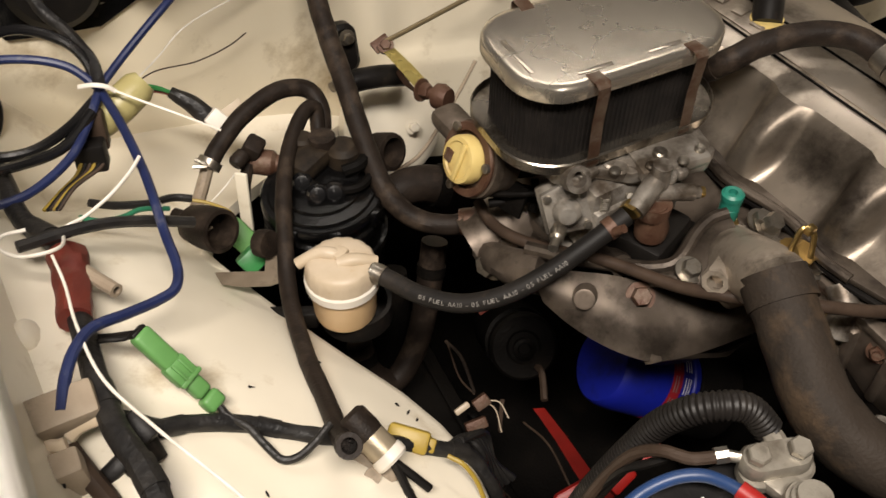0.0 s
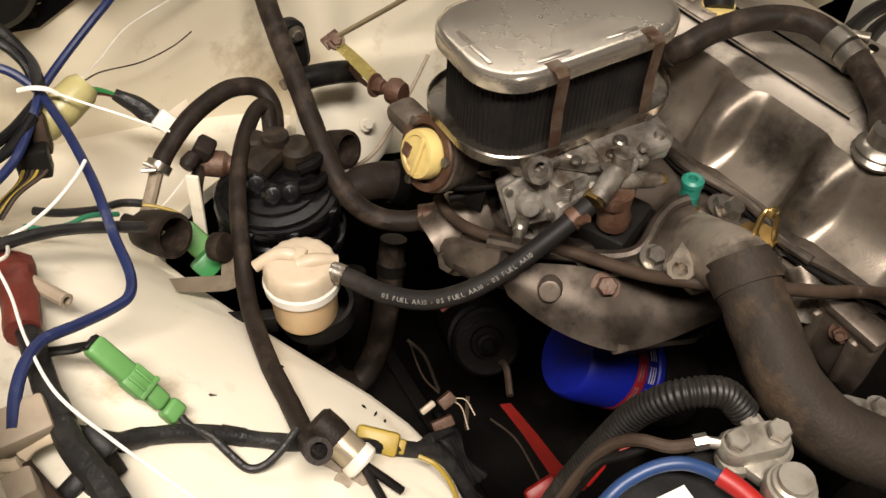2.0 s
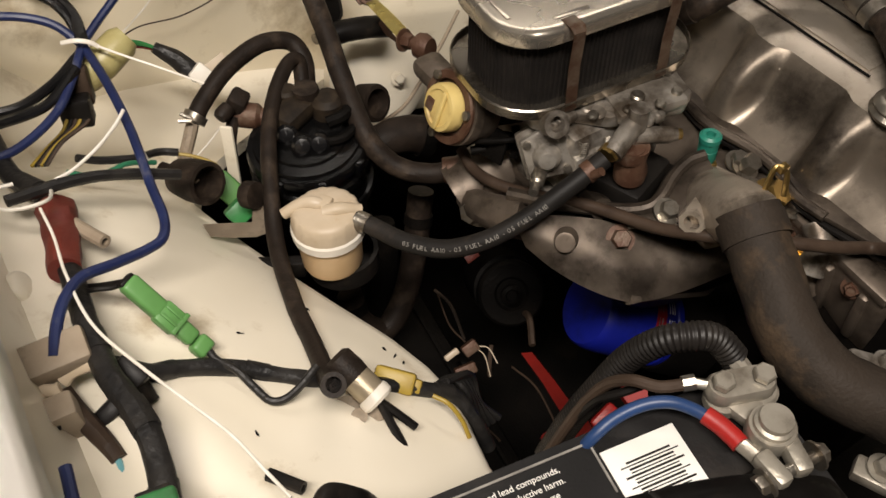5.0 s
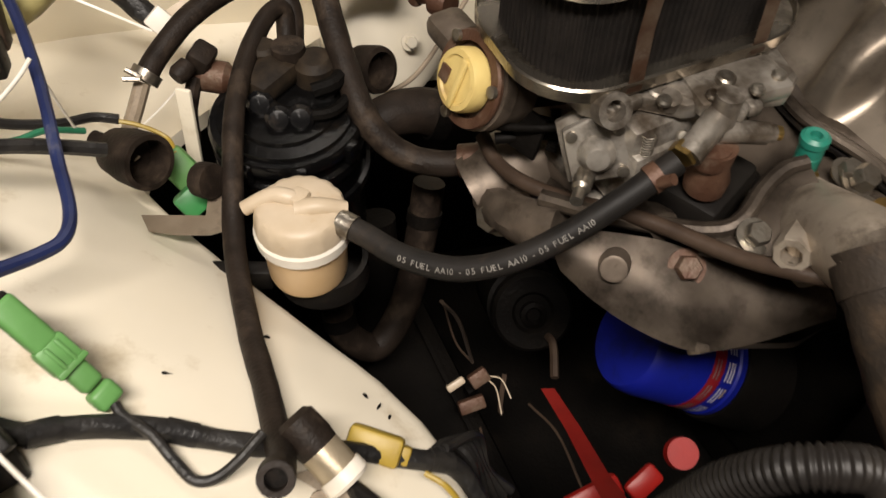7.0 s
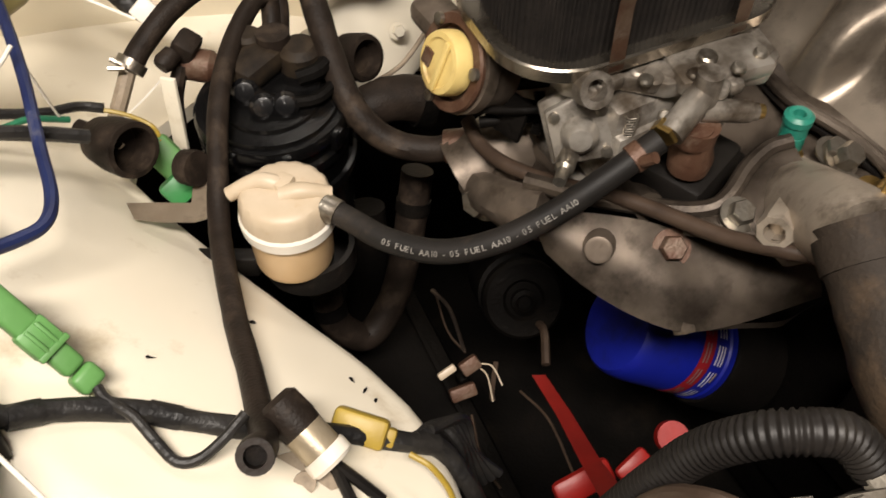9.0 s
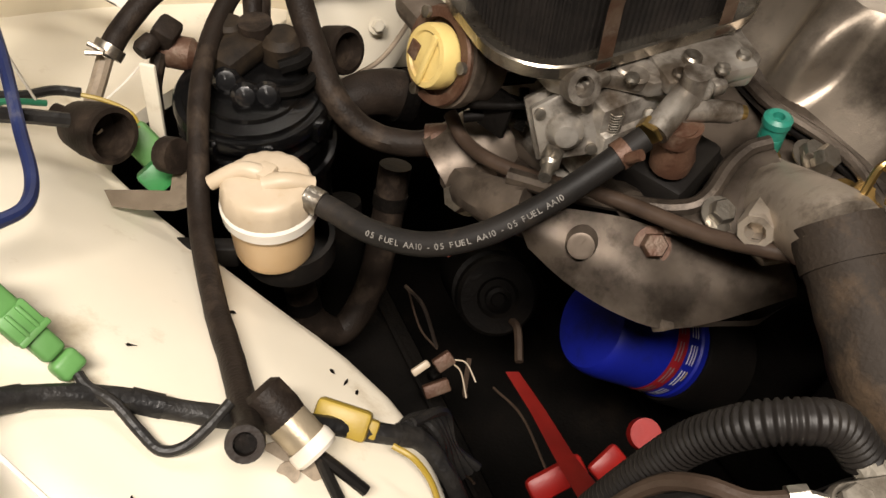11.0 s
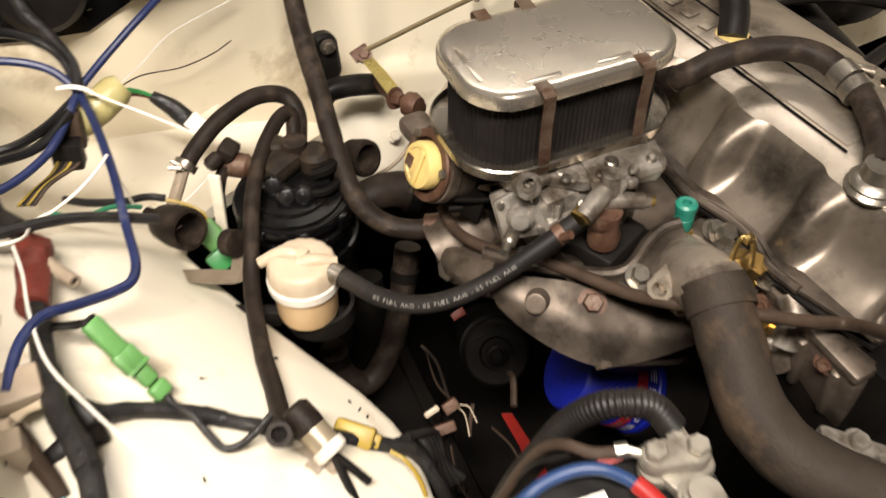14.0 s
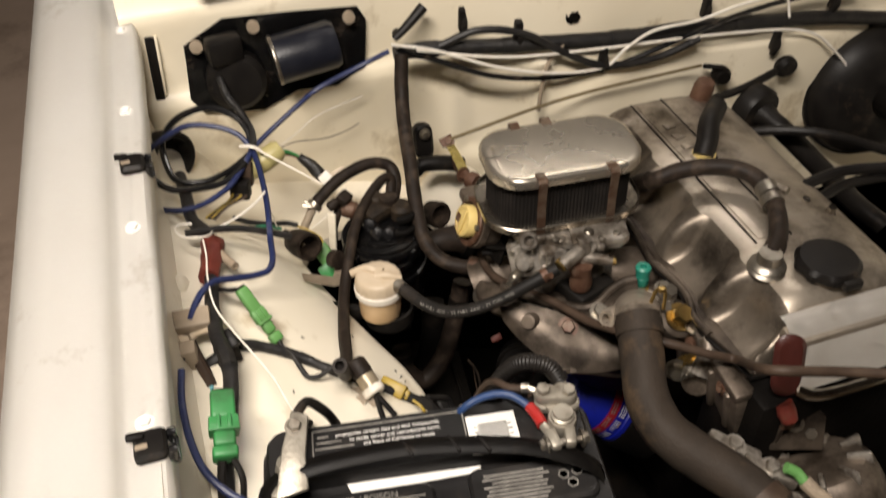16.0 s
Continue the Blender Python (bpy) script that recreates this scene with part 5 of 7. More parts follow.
hose("red_taped_branch", [(-0.171, 0.693, 0.957), (-0.174, 0.665, 0.961), (-0.183, 0.624, 0.966)], lambda u: 0.0145 - 0.003 * u, "redtape", "dull red tape wrapped round the harness", "tape", seg=12, wobble=0.15)
hose("brown_stub", [(-0.168, 0.677, 0.960), (-0.159, 0.655, 0.962), (-0.151, 0.637, 0.963)], 0.0052, "khaki", "short brown capped wire end", "wire end", seg=10, bore=0.003)
hose("blue_battery_wire", [(-0.094, 0.856, 0.970), (-0.093, 0.797, 0.970), (-0.096, 0.734, 0.967), (-0.103, 0.679, 0.959), (-0.107, 0.641, 0.958), (-0.115, 0.622, 0.959), (-0.129, 0.613, 0.964), (-0.152, 0.602, 0.976), (-0.174, 0.591, 0.989), (-0.188, 0.575, 0.995), (-0.199, 0.559, 0.993), (-0.208, 0.541, 0.988)], 0.0038, "bluewire", "thick blue wire hanging over the apron", "wire", "blue wires", seg=10, n=8)
hose("blue_upper_wire", [(-0.094, 0.856, 0.970), (-0.063, 0.874, 0.982), (-0.020, 0.893, 1.000), (0.014, 0.908, 1.011), (0.074, 0.900, 1.038), (0.117, 0.907, 1.048)], 0.0036, "bluewire", "thick blue wire rising to the firewall", "wire", "blue wires", seg=10, n=8)
hose("blue_loop", [(-0.094, 0.856, 0.970), (-0.110, 0.872, 0.988), (-0.138, 0.884, 0.999), (-0.172, 0.886, 1.006), (-0.205, 0.870, 1.003), (-0.230, 0.851, 0.996), (-0.242, 0.818, 0.983), (-0.238, 0.786, 0.969), (-0.215, 0.772, 0.961), (-0.179, 0.773, 0.957), (-0.139, 0.799, 0.956), (-0.113, 0.828, 0.963), (-0.094, 0.852, 0.973)], 0.0038, "bluewire", "coiled loop of thick blue wire", "wire", "blue wires", seg=10, n=8)
hose("dark_loop", [(-0.094, 0.860, 0.968), (-0.095, 0.878, 0.987), (-0.108, 0.897, 1.001), (-0.139, 0.905, 1.016), (-0.176, 0.901, 1.013), (-0.201, 0.882, 1.003), (-0.208, 0.860, 0.986), (-0.200, 0.826, 0.968), (-0.167, 0.814, 0.963), (-0.131, 0.827, 0.963), (-0.099, 0.849, 0.967)], 0.0045, "gloss", "coiled loop of black wire", "wire", "black wires", seg=10, n=8)
hose("dark_upper_wire", [(-0.094, 0.852, 0.973), (-0.090, 0.875, 0.983), (-0.097, 0.906, 0.996), (-0.109, 0.931, 1.010), (-0.114, 0.956, 1.027)], 0.0055, "tape", "black wires rising to the wiper motor", "wire", "black wires", seg=10, wobble=0.1)
hose("dark_low_loop", [(-0.108, 0.831, 0.968), (-0.140, 0.812, 0.958), (-0.175, 0.802, 0.963), (-0.207, 0.803, 0.970), (-0.230, 0.820, 0.983)], 0.0045, "gloss", "black wire loop over the apron", "wire", "black wires", seg=10)
zt = thing("zip_tie", (-0.094, 0.843, 0.978), "white nylon zip tie round the wires", "zip tie")
part("band", sweep([(-0.110, 0.851, 0.981), (-0.100, 0.842, 0.985), (-0.090, 0.838, 0.982), (-0.084, 0.836, 0.976)], 0.0020, 8, squash=0.5), "whitering", zt)
part("tail", sweep([(-0.087, 0.838, 0.978), (-0.070, 0.821, 0.971), (-0.049, 0.802, 0.962), (-0.019, 0.782, 0.944)], 0.0010, 8, squash=0.5), "whitering", zt)
sh = thing("yellowed_sleeve", (-0.086, 0.840, 0.946), "translucent yellowed plastic connector shell", "connector")
part("shell", lathe([(0.010, 0), (0.014, 0.01), (0.016, 0.03), (0.015, 0.055), (0.011, 0.062), (0, 0.062)], (-0.112, 0.847, 0.937), (0.8, 0.15, 0.35), 18), material("yellowed_film", (0.45, 0.40, 0.18), (0.38, 0.32, 0.13), 0.35), sh)
bp = thing("brown_plug", (-0.113, 0.795, 0.950), "dark brown multi-pin wire plug", "connector")
part("upper", box(0.020, 0.016, 0.034, aim((-0.111, 0.835, 0.947), (0.1, 0.15, 1), 15), 0.003), "brown", bp)
part("lower", box(0.026, 0.020, 0.026, aim((-0.122, 0.820, 0.935), (0.1, 0.15, 1), 15), 0.003), "black", bp)
for i in range(6):
    k = 0.0042 * i
    part("lead", sweep([shift((-0.132, 0.814, 0.935), k), shift((-0.141, 0.805, 0.931), k), shift((-0.157, 0.793, 0.931), k * 0.6), shift((-0.174, 0.779, 0.931), k * 0.5, 0, -0.001 * i)], 0.0016, 6), ("ochre", "black", "brown")[i % 3], bp)
for i, (c, o) in enumerate((("darkgreen", 0), ("darkgreen", 0.003), ("redtape", 0.007), ("black", 0.005))):
    hose("sheath_wire", [shift((-0.067, 0.902, 0.925), 0, 0, -o), shift((-0.053, 0.905, 0.924), 0, 0, -o), shift((-0.039, 0.905, 0.917), 0, 0, -0.7 * o), shift((-0.025, 0.901, 0.906), 0, 0, -0.3 * o)], 0.0018, c, "thin coloured wire leaving the sleeve", "wire", "sleeve wires", seg=6)
hose("taped_lead", [(-0.029, 0.903, 0.909), (-0.014, 0.891, 0.896), (-0.003, 0.879, 0.883), (0.006, 0.871, 0.875)], lambda u: 0.0055 + 0.004 * math.sin(math.pi * u), "tape", "black taped lead to a white connector", "wire", seg=10, wobble=0.1)
wc = thing("white_connector", (0.010, 0.875, 0.873), "white plastic wire connector", "connector")
part("body", box(0.018, 0.030, 0.014, aim((0.004, 0.868, 0.880), (-0.1, -0.8, 0.5), 35), 0.002), "whitering", wc)
part("film", box(0.024, 0.020, 0.002, aim((0.022, 0.881, 0.876), (-0.1, -0.8, 0.5), 20), 0.0005), "nylon", wc, "clear yellowed tab")
hose("white_wire", [(-0.095, 0.737, 0.985), (-0.106, 0.732, 0.978), (-0.125, 0.726, 0.969), (-0.148, 0.721, 0.962), (-0.165, 0.719, 0.960), (-0.172, 0.665, 0.994), (-0.196, 0.665, 0.998), (-0.207, 0.678, 1.000), (-0.203, 0.690, 0.999), (-0.188, 0.690, 0.997)], 0.0014, "whitewire", "loose white wire curling over the harness", "wire", "white wires", seg=8, n=8)
hose("white_wire", [(-0.179, 0.659, 0.995), (-0.179, 0.632, 0.992), (-0.182, 0.594, 0.993), (-0.180, 0.544, 0.996), (-0.165, 0.498, 0.995), (-0.151, 0.463, 0.993), (-0.139, 0.433, 0.990), (-0.132, 0.405, 0.986), (-0.127, 0.384, 0.985)], 0.0011, "whitewire", "white wire running across to the battery", "wire", "white wires", seg=8, n=8)
we = thing("wire_terminal", (-0.126, 0.429, 0.926), "black heat-shrunk wire terminal", "terminal")
part("sleeve", sweep([(-0.128, 0.432, 0.928), (-0.122, 0.423, 0.929), (-0.114, 0.411, 0.930)], 0.0045, 10, bore=0.0025), "black", we)
hose("white_thread", [(-0.058, 0.930, 0.910), (-0.021, 0.950, 0.918), (0.017, 0.965, 0.932), (0.087, 0.972, 0.945)], 0.0009, "whitewire", "thin white wire near the firewall", "wire", "white wires", seg=5)
hose("thin_dark_wire", [(-0.057, 0.935, 0.906), (-0.027, 0.950, 0.903), (0.015, 0.958, 0.893), (0.052, 0.965, 0.893), (0.077, 0.970, 0.899)], 0.0008, "brown", "hair-thin dark wire near the firewall", "wire", "loose wires", seg=5)
hose("white_thread", [(-0.094, 0.762, 0.952), (-0.091, 0.760, 0.927), (-0.088, 0.761, 0.906)], 0.001, "whitewire", "thin white wire to the socket", "wire", "white wires", seg=5)
hose("white_thread", [(-0.049, 0.771, 0.878), (-0.030, 0.782, 0.879), (-0.012, 0.794, 0.881)], 0.0008, "whitewire", "thin white wire beside the pipe", "wire", "white wires", seg=5)
hose("green_wire", [(-0.152, 0.751, 0.936), (-0.138, 0.749, 0.926), (-0.122, 0.750, 0.921), (-0.105, 0.757, 0.915), (-0.083, 0.762, 0.900)], 0.0022, material("green_wire", (0.03, 0.20, 0.10), (0.02, 0.15, 0.08), 0.45), "thin green wire to the socket", "wire", seg=8)
hose("black_lead", [(-0.140, 0.779, 0.922), (-0.121, 0.779, 0.909), (-0.095, 0.780, 0.897), (-0.074, 0.785, 0.889), (-0.059, 0.779, 0.885)], 0.0035, "tape", "thin black taped lead behind the socket", "wire", seg=8, wobble=0.1)
hose("yellow_wire", [(-0.068, 0.782, 0.887), (-0.048, 0.772, 0.880), (-0.034, 0.761, 0.871), (-0.033, 0.745, 0.869)], 0.0016, "ochre", "thin yellow wire behind the socket", "wire", seg=6)
hose("sheathed_run", [(-0.198, 0.692, 0.983), (-0.149, 0.699, 0.971), (-0.113, 0.701, 0.955), (-0.077, 0.699, 0.936)], 0.0045, "tape", "black taped wire along the apron", "wire", seg=8, wobble=0.1)

# relay block on the fender wall
rl = thing("relay_block", (-0.211, 0.552, 0.960), "grey-brown relay bracket with a cream tab", "relay")
part("cover", box(0.052, 0.024, 0.020, pose(*(-0.213, 0.546, 0.981), 12, 0, -4), 0.003), "khaki", rl)
part("tab", sweep([(-0.211, 0.534, 0.971), (-0.202, 0.535, 0.975), (-0.182, 0.530, 0.979)], 0.0045, 8, squash=0.6), "nylon", rl, "cream plastic tab")
part("foot", box(0.030, 0.018, 0.040, pose(*(-0.223, 0.516, 0.959), 5, 0, -4), 0.003), "khaki", rl)
part("hole", lathe([(0.004, 0), (0.004, 0.001), (0, 0.001)], (-0.225, 0.506, 0.970), (0.1, -0.8, 0.5), 12), "black", rl)
part("side_tab", sweep([(-0.225, 0.535, 0.973), (-0.217, 0.530, 0.973), (-0.213, 0.529, 0.974)], 0.004, 8, squash=0.6), "nylon", rl)
hose("brown_sheath", [(-0.215, 0.532, 0.964), (-0.210, 0.515, 0.956), (-0.204, 0.495, 0.948), (-0.201, 0.481, 0.945)], lambda u: 0.0075 - 0.002 * u, "brown", "brown sheathed wire from the relay", "wire", seg=10, wobble=0.08)
hose("cyan_wire", [(-0.202, 0.485, 0.947), (-0.202, 0.476, 0.945), (-0.204, 0.466, 0.942)], 0.0022, material("cyan_wire", (0.15, 0.38, 0.42), (0.1, 0.3, 0.35), 0.5), "pale blue wire into the green connector", "wire", seg=8)
g2a, g2b = (-0.188, 0.412, 1.010), (-0.196, 0.344, 0.997)
inline_connector("green_connector", g2a, g2b, "darkgreen", 0.0225, "dark green inline wire connector beside the fender", "green connectors")
hose("connector_lead", [(-0.199, 0.346, 0.997), (-0.205, 0.330, 0.981), (-0.210, 0.310, 0.954), (-0.217, 0.281, 0.935)], 0.004, "black", "black wire below the dark green connector", "wire", "connector leads", seg=8)
hose("connector_lead", [(-0.189, 0.345, 0.995), (-0.185, 0.327, 0.989), (-0.190, 0.313, 0.966), (-0.192, 0.296, 0.941)], 0.003, "black", "black wire below the dark green connector", "wire", "connector leads", seg=8)
hose("blue_side_wire", [(-0.221, 0.451, 1.012), (-0.225, 0.417, 1.008), (-0.224, 0.380, 1.000), (-0.217, 0.348, 0.991), (-0.202, 0.324, 0.983), (-0.183, 0.308, 0.974)], 0.0036, "bluewire", "thick blue wire along the fender to the battery", "wire", "blue wires", seg=10)

# sensor with yellow plug
sn = thing("solenoid_valve", (-0.045, 0.47, 0.89), "small beige solenoid with black cap and white collar", "solenoid")
SA0, SB0 = Vector((-0.047, 0.492, 0.907)), Vector((-0.036, 0.461, 0.891))
SD = (SB0 - SA0).normalized()
SL = (SB0 - SA0).length
part("cap", lathe([(0.008, -0.006), (0.0115, -0.003), (0.012, 0.010), (0.0112, 0.016), (0, 0.016)], SA0, SD, 24), "rubber", sn, "black rubber cap")
part("body", lathe([(0.0108, 0.014), (0.0112, 0.016), (0.0112, SL - 0.006), (0, SL - 0.006)], SA0, SD, 28), material("beige_zinc", (0.42, 0.35, 0.25), (0.34, 0.28, 0.19), 0.4, 0.5, 50), sn)
part("collar", lathe([(0.0122, SL - 0.006), (0.0128, SL - 0.004), (0.0128, SL + 0.001), (0.011, SL + 0.003), (0, SL + 0.003)], SA0, SD, 28), "whitering", sn, "white collar")
part("bracket", joined(prism([(-0.020, -0.012), (0.018, -0.014), (0.022, 0.010), (-0.010, 0.014)], 0.002, aim(Vector((-0.054, 0.466, 0.882)), (-0.2, -0.5, 0.85), 15), 0.0006), lathe([(0.006, 0), (0.006, 0.003), (0.004, 0.003), (0, 0.002)], (-0.052, 0.459, 0.885), (-0.2, -0.5, 0.85), 14)), "khaki", sn, "zinc bracket")
for q in ((-0.020, 0.436, 0.872), (-0.034, 0.428, 0.868)):
    part("lead", sweep([SB0 + SD * 0.002, SB0.lerp(Vector(q), 0.5), q], 0.0032, 8), "black", sn)
yc = thing("yellow_connector", (-0.008, 0.499, 0.840), "ochre yellow wire connector", "connector")
part("shell", joined(box(0.032, 0.0175, 0.015, aim((-0.010, 0.484, 0.860), (-0.3, -0.45, 0.85), -14), 0.003), box(0.012, 0.011, 0.010, aim((0.001, 0.474, 0.856), (-0.3, -0.45, 0.85), -14), 0.002)), "ochre", yc)
hose("orange_wire", [(0.005, 0.453, 0.868), (0.012, 0.442, 0.865), (0.017, 0.432, 0.851), (0.018, 0.423, 0.837)], 0.0018, "ochre", "thin orange wire behind the battery", "wire", seg=8)
for i in range(5):
    hose("tangled_wire", [shift((0.015, 0.469, 0.845), 0.003 * i), shift((0.035, 0.477, 0.831), 0.005 * i, 0, -0.003 * i), shift((0.044, 0.464, 0.817), 0.003 * i, 0, -0.006 * i), shift((0.043, 0.450, 0.776), 0.006 * i)], 0.0032, "tape", "black wire in the tangle behind the battery", "wire", "tangled wires", seg=8)

# ---- battery details ----
def on_battery(x, y, z, rz=0, rx=0):
    return bm0 @ pose(x, y, z, rx, 0, rz)


for x, y, w, d in ((-0.0625, 0.011, 0.125, 0.038), (0.0835, 0.013, 0.111, 0.044)):
    part("vent_cover", stacked([(round_rect(w, d, 0.010), 1.000), (round_rect(w - 0.002, d - 0.002, 0.011), 1.0065), (round_rect(w - 0.007, d - 0.007, 0.009), 1.0085)], bm0 @ pose(x, y, 0)), "battery", bt, "raised vent cover")
hx = [(-0.151, -0.014, 0.945), (-0.152, 0.002, 0.972), (-0.149, 0.020, 1.000), (-0.138, 0.026, 1.021), (-0.110, 0.033, 1.031), (-0.060, 0.036, 1.035), (-0.013, 0.036, 1.036), (0.040, 0.030, 1.035), (0.085, 0.021, 1.033), (0.128, 0.008, 1.021), (0.146, 0.002, 1.000), (0.151, -0.010, 0.970)]
handle = part("handle", smooth_sheet([[bm0 @ Vector((x * 1.012, y + 0.018, z)), bm0 @ Vector((x, y + 0.009, z + 0.003)), bm0 @ Vector((x * 0.988, y, z))] for x, y, z in hx], 5, 0.005), "black", bt, "black carrying handle")
for x, y in ((-0.02, 0.040), (0.02, 0.037), (0.045, 0.033)):
    part("handle_rib", box(0.003, 0.019, 0.006, on_battery(x, y + 0.005, 1.036, 25), 0.001), "black", handle)
part("white_label", prism([(-0.070, 0.0285), (0.042, 0.0325), (0.042, 0.0385), (-0.074, 0.0395)], 0.0008, on_battery(0, 0, 1.0036), 0), "label", bt, "white strip label")
barcode = part("barcode_label", box(0.044, 0.041, 0.0008, on_battery(0.058, 0.0605, 1.0186), 0.0003), "label", bt, "white barcode label")
for i in range(14):
    part("bar", box(0.026 if i % 3 else 0.034, 0.0006 + 0.0005 * (i % 2), 0.0004, on_battery(0.0585, 0.0455 + 0.0019 * i, 1.0192), 0), "black", barcode, smooth=0)
part("rating_frame", joined(box(0.134, 0.0012, 0.0006, on_battery(-0.033, 0.0885, 1.0184), 0), box(0.0012, 0.030, 0.0006, on_battery(0.034, 0.074, 1.0184), 0), box(0.0012, 0.030, 0.0006, on_battery(-0.100, 0.074, 1.0184), 0)), "print_", bt, "printed frame")


def lettering(name, text, size, m, mat, parent):
    c = bpy.data.curves.new(name, "FONT")
    c.body, c.size, c.extrude = text, size, 0.0002
    tmp = bpy.data.objects.new(name, c)
    me = bpy.data.meshes.new_from_object(tmp)
    bpy.data.objects.remove(tmp)
    bm = bmesh.new()
    bm.from_mesh(me)
    bmesh.ops.transform(bm, matrix=m, verts=bm.verts)
    return part(name, bm, mat, parent, smooth=0)


for i, line in enumerate(("accessories contain lead and lead compounds,", "to cause cancer and reproductive harm.", "the State of California to cause")):
    lettering("warning_line", line, 0.0050, on_battery(-0.080 + 0.012 * i, 0.0800 - 0.0062 * i, 1.0183), "label", bt)
for i in range(3):
    part("print_line", box(0.010 + 0.012 * i, 0.0013, 0.0005, on_battery(-0.091 + 0.005 * i, 0.0815 - 0.0062 * i, 1.0184), 0), "print_", bt, smooth=0)
lettering("warning_title", "DANGER / POISON", 0.0080, on_battery(-0.100, 0.0175, 1.0086), "print_", bt)
part("warning_mark", prism([(-0.004, -0.003), (0.004, -0.003), (0, 0.004)], 0.0006, on_battery(-0.106, 0.0205, 1.0085), 0), "print_", bt, smooth=0)
part("rule", box(0.106, 0.0009, 0.0006, on_battery(-0.062, 0.0155, 1.0087), 0), "print_", bt, smooth=0)
for x in (-0.078, -0.044):
    part("rule", box(0.0008, 0.020, 0.0006, on_battery(x, 0.004, 1.0087), 0), "print_", bt, smooth=0)
for cx in (-0.096, -0.061, -0.027):
    for i in range(6):
        w = (0.020, 0.026, 0.017, 0.024, 0.021, 0.014)[(i + int(-cx * 1000)) % 6]
        part("print_line", box(w, 0.0015, 0.0006, on_battery(cx + 0.0012 * (i % 2), 0.0125 - 0.0031 * i, 1.0087), 0), "print_", bt, smooth=0)
for i in range(8):
    part("print_line", box((0.052, 0.058, 0.044, 0.055, 0.05, 0.057, 0.054, 0.046)[i], 0.0018, 0.0006, on_battery(0.068 + 0.001 * (i % 3), 0.0235 - 0.0038 * i, 1.0087), 0), "print_", bt, smooth=0)
for x, y in ((0.110, 0.015), (0.122, 0.017), (0.116, 0.006)):
    part("hexagon_mark", lathe([(0.0040, 0), (0.0050, 0), (0.0050, 0.0006), (0.0040, 0.0006), (0.0040, 0)], on_battery(x, y, 1.0085).translation, (0, 0, 1), 6), "print_", bt, smooth=0)

# terminals and cables
tm = thing("battery_clamp", (0.09, 0.275, 1.03), "grey lead battery clamp with two bolts", "clamp")
part("post", lathe([(0.0108, -0.02), (0.0102, 0.012), (0.0085, 0.013), (0.0085, 0.0165), (0, 0.0165)], (0.090, 0.261, 1.030), (0, 0, 1), 24), "lead", tm, "lead battery post")
TP = Vector((0.090, 0.261, 1.030))
part("ring", lathe([(0.0102, -0.003), (0.0120, -0.003), (0.0126, 0), (0.0126, 0.007), (0.0120, 0.009), (0.0102, 0.009), (0.0102, -0.003)], TP, (0, 0, 1), 28), "lead", tm)
JP = TP + Vector((-0.008, 0.001, 0))
jaw = part("jaw", joined(box(0.010, 0.020, 0.011, pose(JP.x + 0.008, JP.y - 0.018, JP.z + 0.003, 0, 0, -18), 0.003), box(0.010, 0.020, 0.011, pose(JP.x - 0.007, JP.y - 0.017, JP.z + 0.003, 0, 0, -2), 0.003)), "lead", tm)
part("jaw_bolt", joined(hex_bolt((JP.x - 0.014, JP.y - 0.020, JP.z + 0.003), (-1, 0.1, 0), 0.0056, 0.005), lathe([(0.0034, 0), (0.0034, 0.035), (0, 0.035)], (JP.x - 0.017, JP.y - 0.020, JP.z + 0.003), (1, -0.1, 0), 12), hex_bolt((JP.x + 0.016, JP.y - 0.023, JP.z + 0.003), (1, -0.1, 0), 0.0056, 0.005)), "steel", jaw)
TL, TR_ = Vector((0.085, 0.292, 1.036)), Vector((0.106, 0.284, 1.036))
mid = (TL + TR_) / 2
ang = math.degrees(math.atan2(TR_.y - TL.y, TR_.x - TL.x))
span = (TR_ - TL).length
saddle = part("saddle", stacked([(round_rect(span + 0.015, 0.0175, 0.0086), -0.006), (round_rect(span + 0.016, 0.0185, 0.0091), -0.004), (round_rect(span + 0.016, 0.0185, 0.0091), 0.0), (round_rect(span + 0.013, 0.0155, 0.0076), 0.003)], pose(mid.x, mid.y, mid.z, 0, 0, ang)), "lead", tm, "two-bolt saddle")
part("lower_saddle", stacked([(round_rect(span + 0.018, 0.0205, 0.0100), -0.013), (round_rect(span + 0.018, 0.0205, 0.0100), -0.0075), (round_rect(span + 0.015, 0.0175, 0.0086), -0.006)], pose(mid.x + 0.001, mid.y - 0.002, mid.z, 0, 0, ang)), "lead", tm)
part("bridge", box(0.016, abs(mid.y - TP.y), 0.009, pose((mid.x + TP.x) / 2, (mid.y + TP.y) / 2, (mid.z + TP.z) / 2 - 0.006, 0, 0, 12), 0.003), "lead", tm)
for q in (TL, TR_):
    part("bolt", hex_bolt((q.x, q.y, q.z + 0.0025), (0, -0.05, 1), 0.0061, 0.0052, False), "lead", saddle)
cd = thing("starter_cable", (0.05, 0.33, 1.0), "dark grey corrugated conduit over the battery cable", "conduit")
part("conduit", sweep([(0.108, 0.303, 1.030), (0.101, 0.314, 1.041), (0.088, 0.322, 1.044), (0.077, 0.331, 1.036), (0.068, 0.341, 1.014), (0.058, 0.347, 0.985), (0.045, 0.352, 0.950), (0.035, 0.358, 0.90)], 0.0074, 16, 10, ribs=0.0010, pitch=0.0029), material("conduit_plastic", (0.012, 0.010, 0.0088), (0.008, 0.0068, 0.006), 0.45, 0, 30, 300, 0.1, (0.045, 0.038, 0.03), 0.3, spec=0.3), cd, smooth=80)
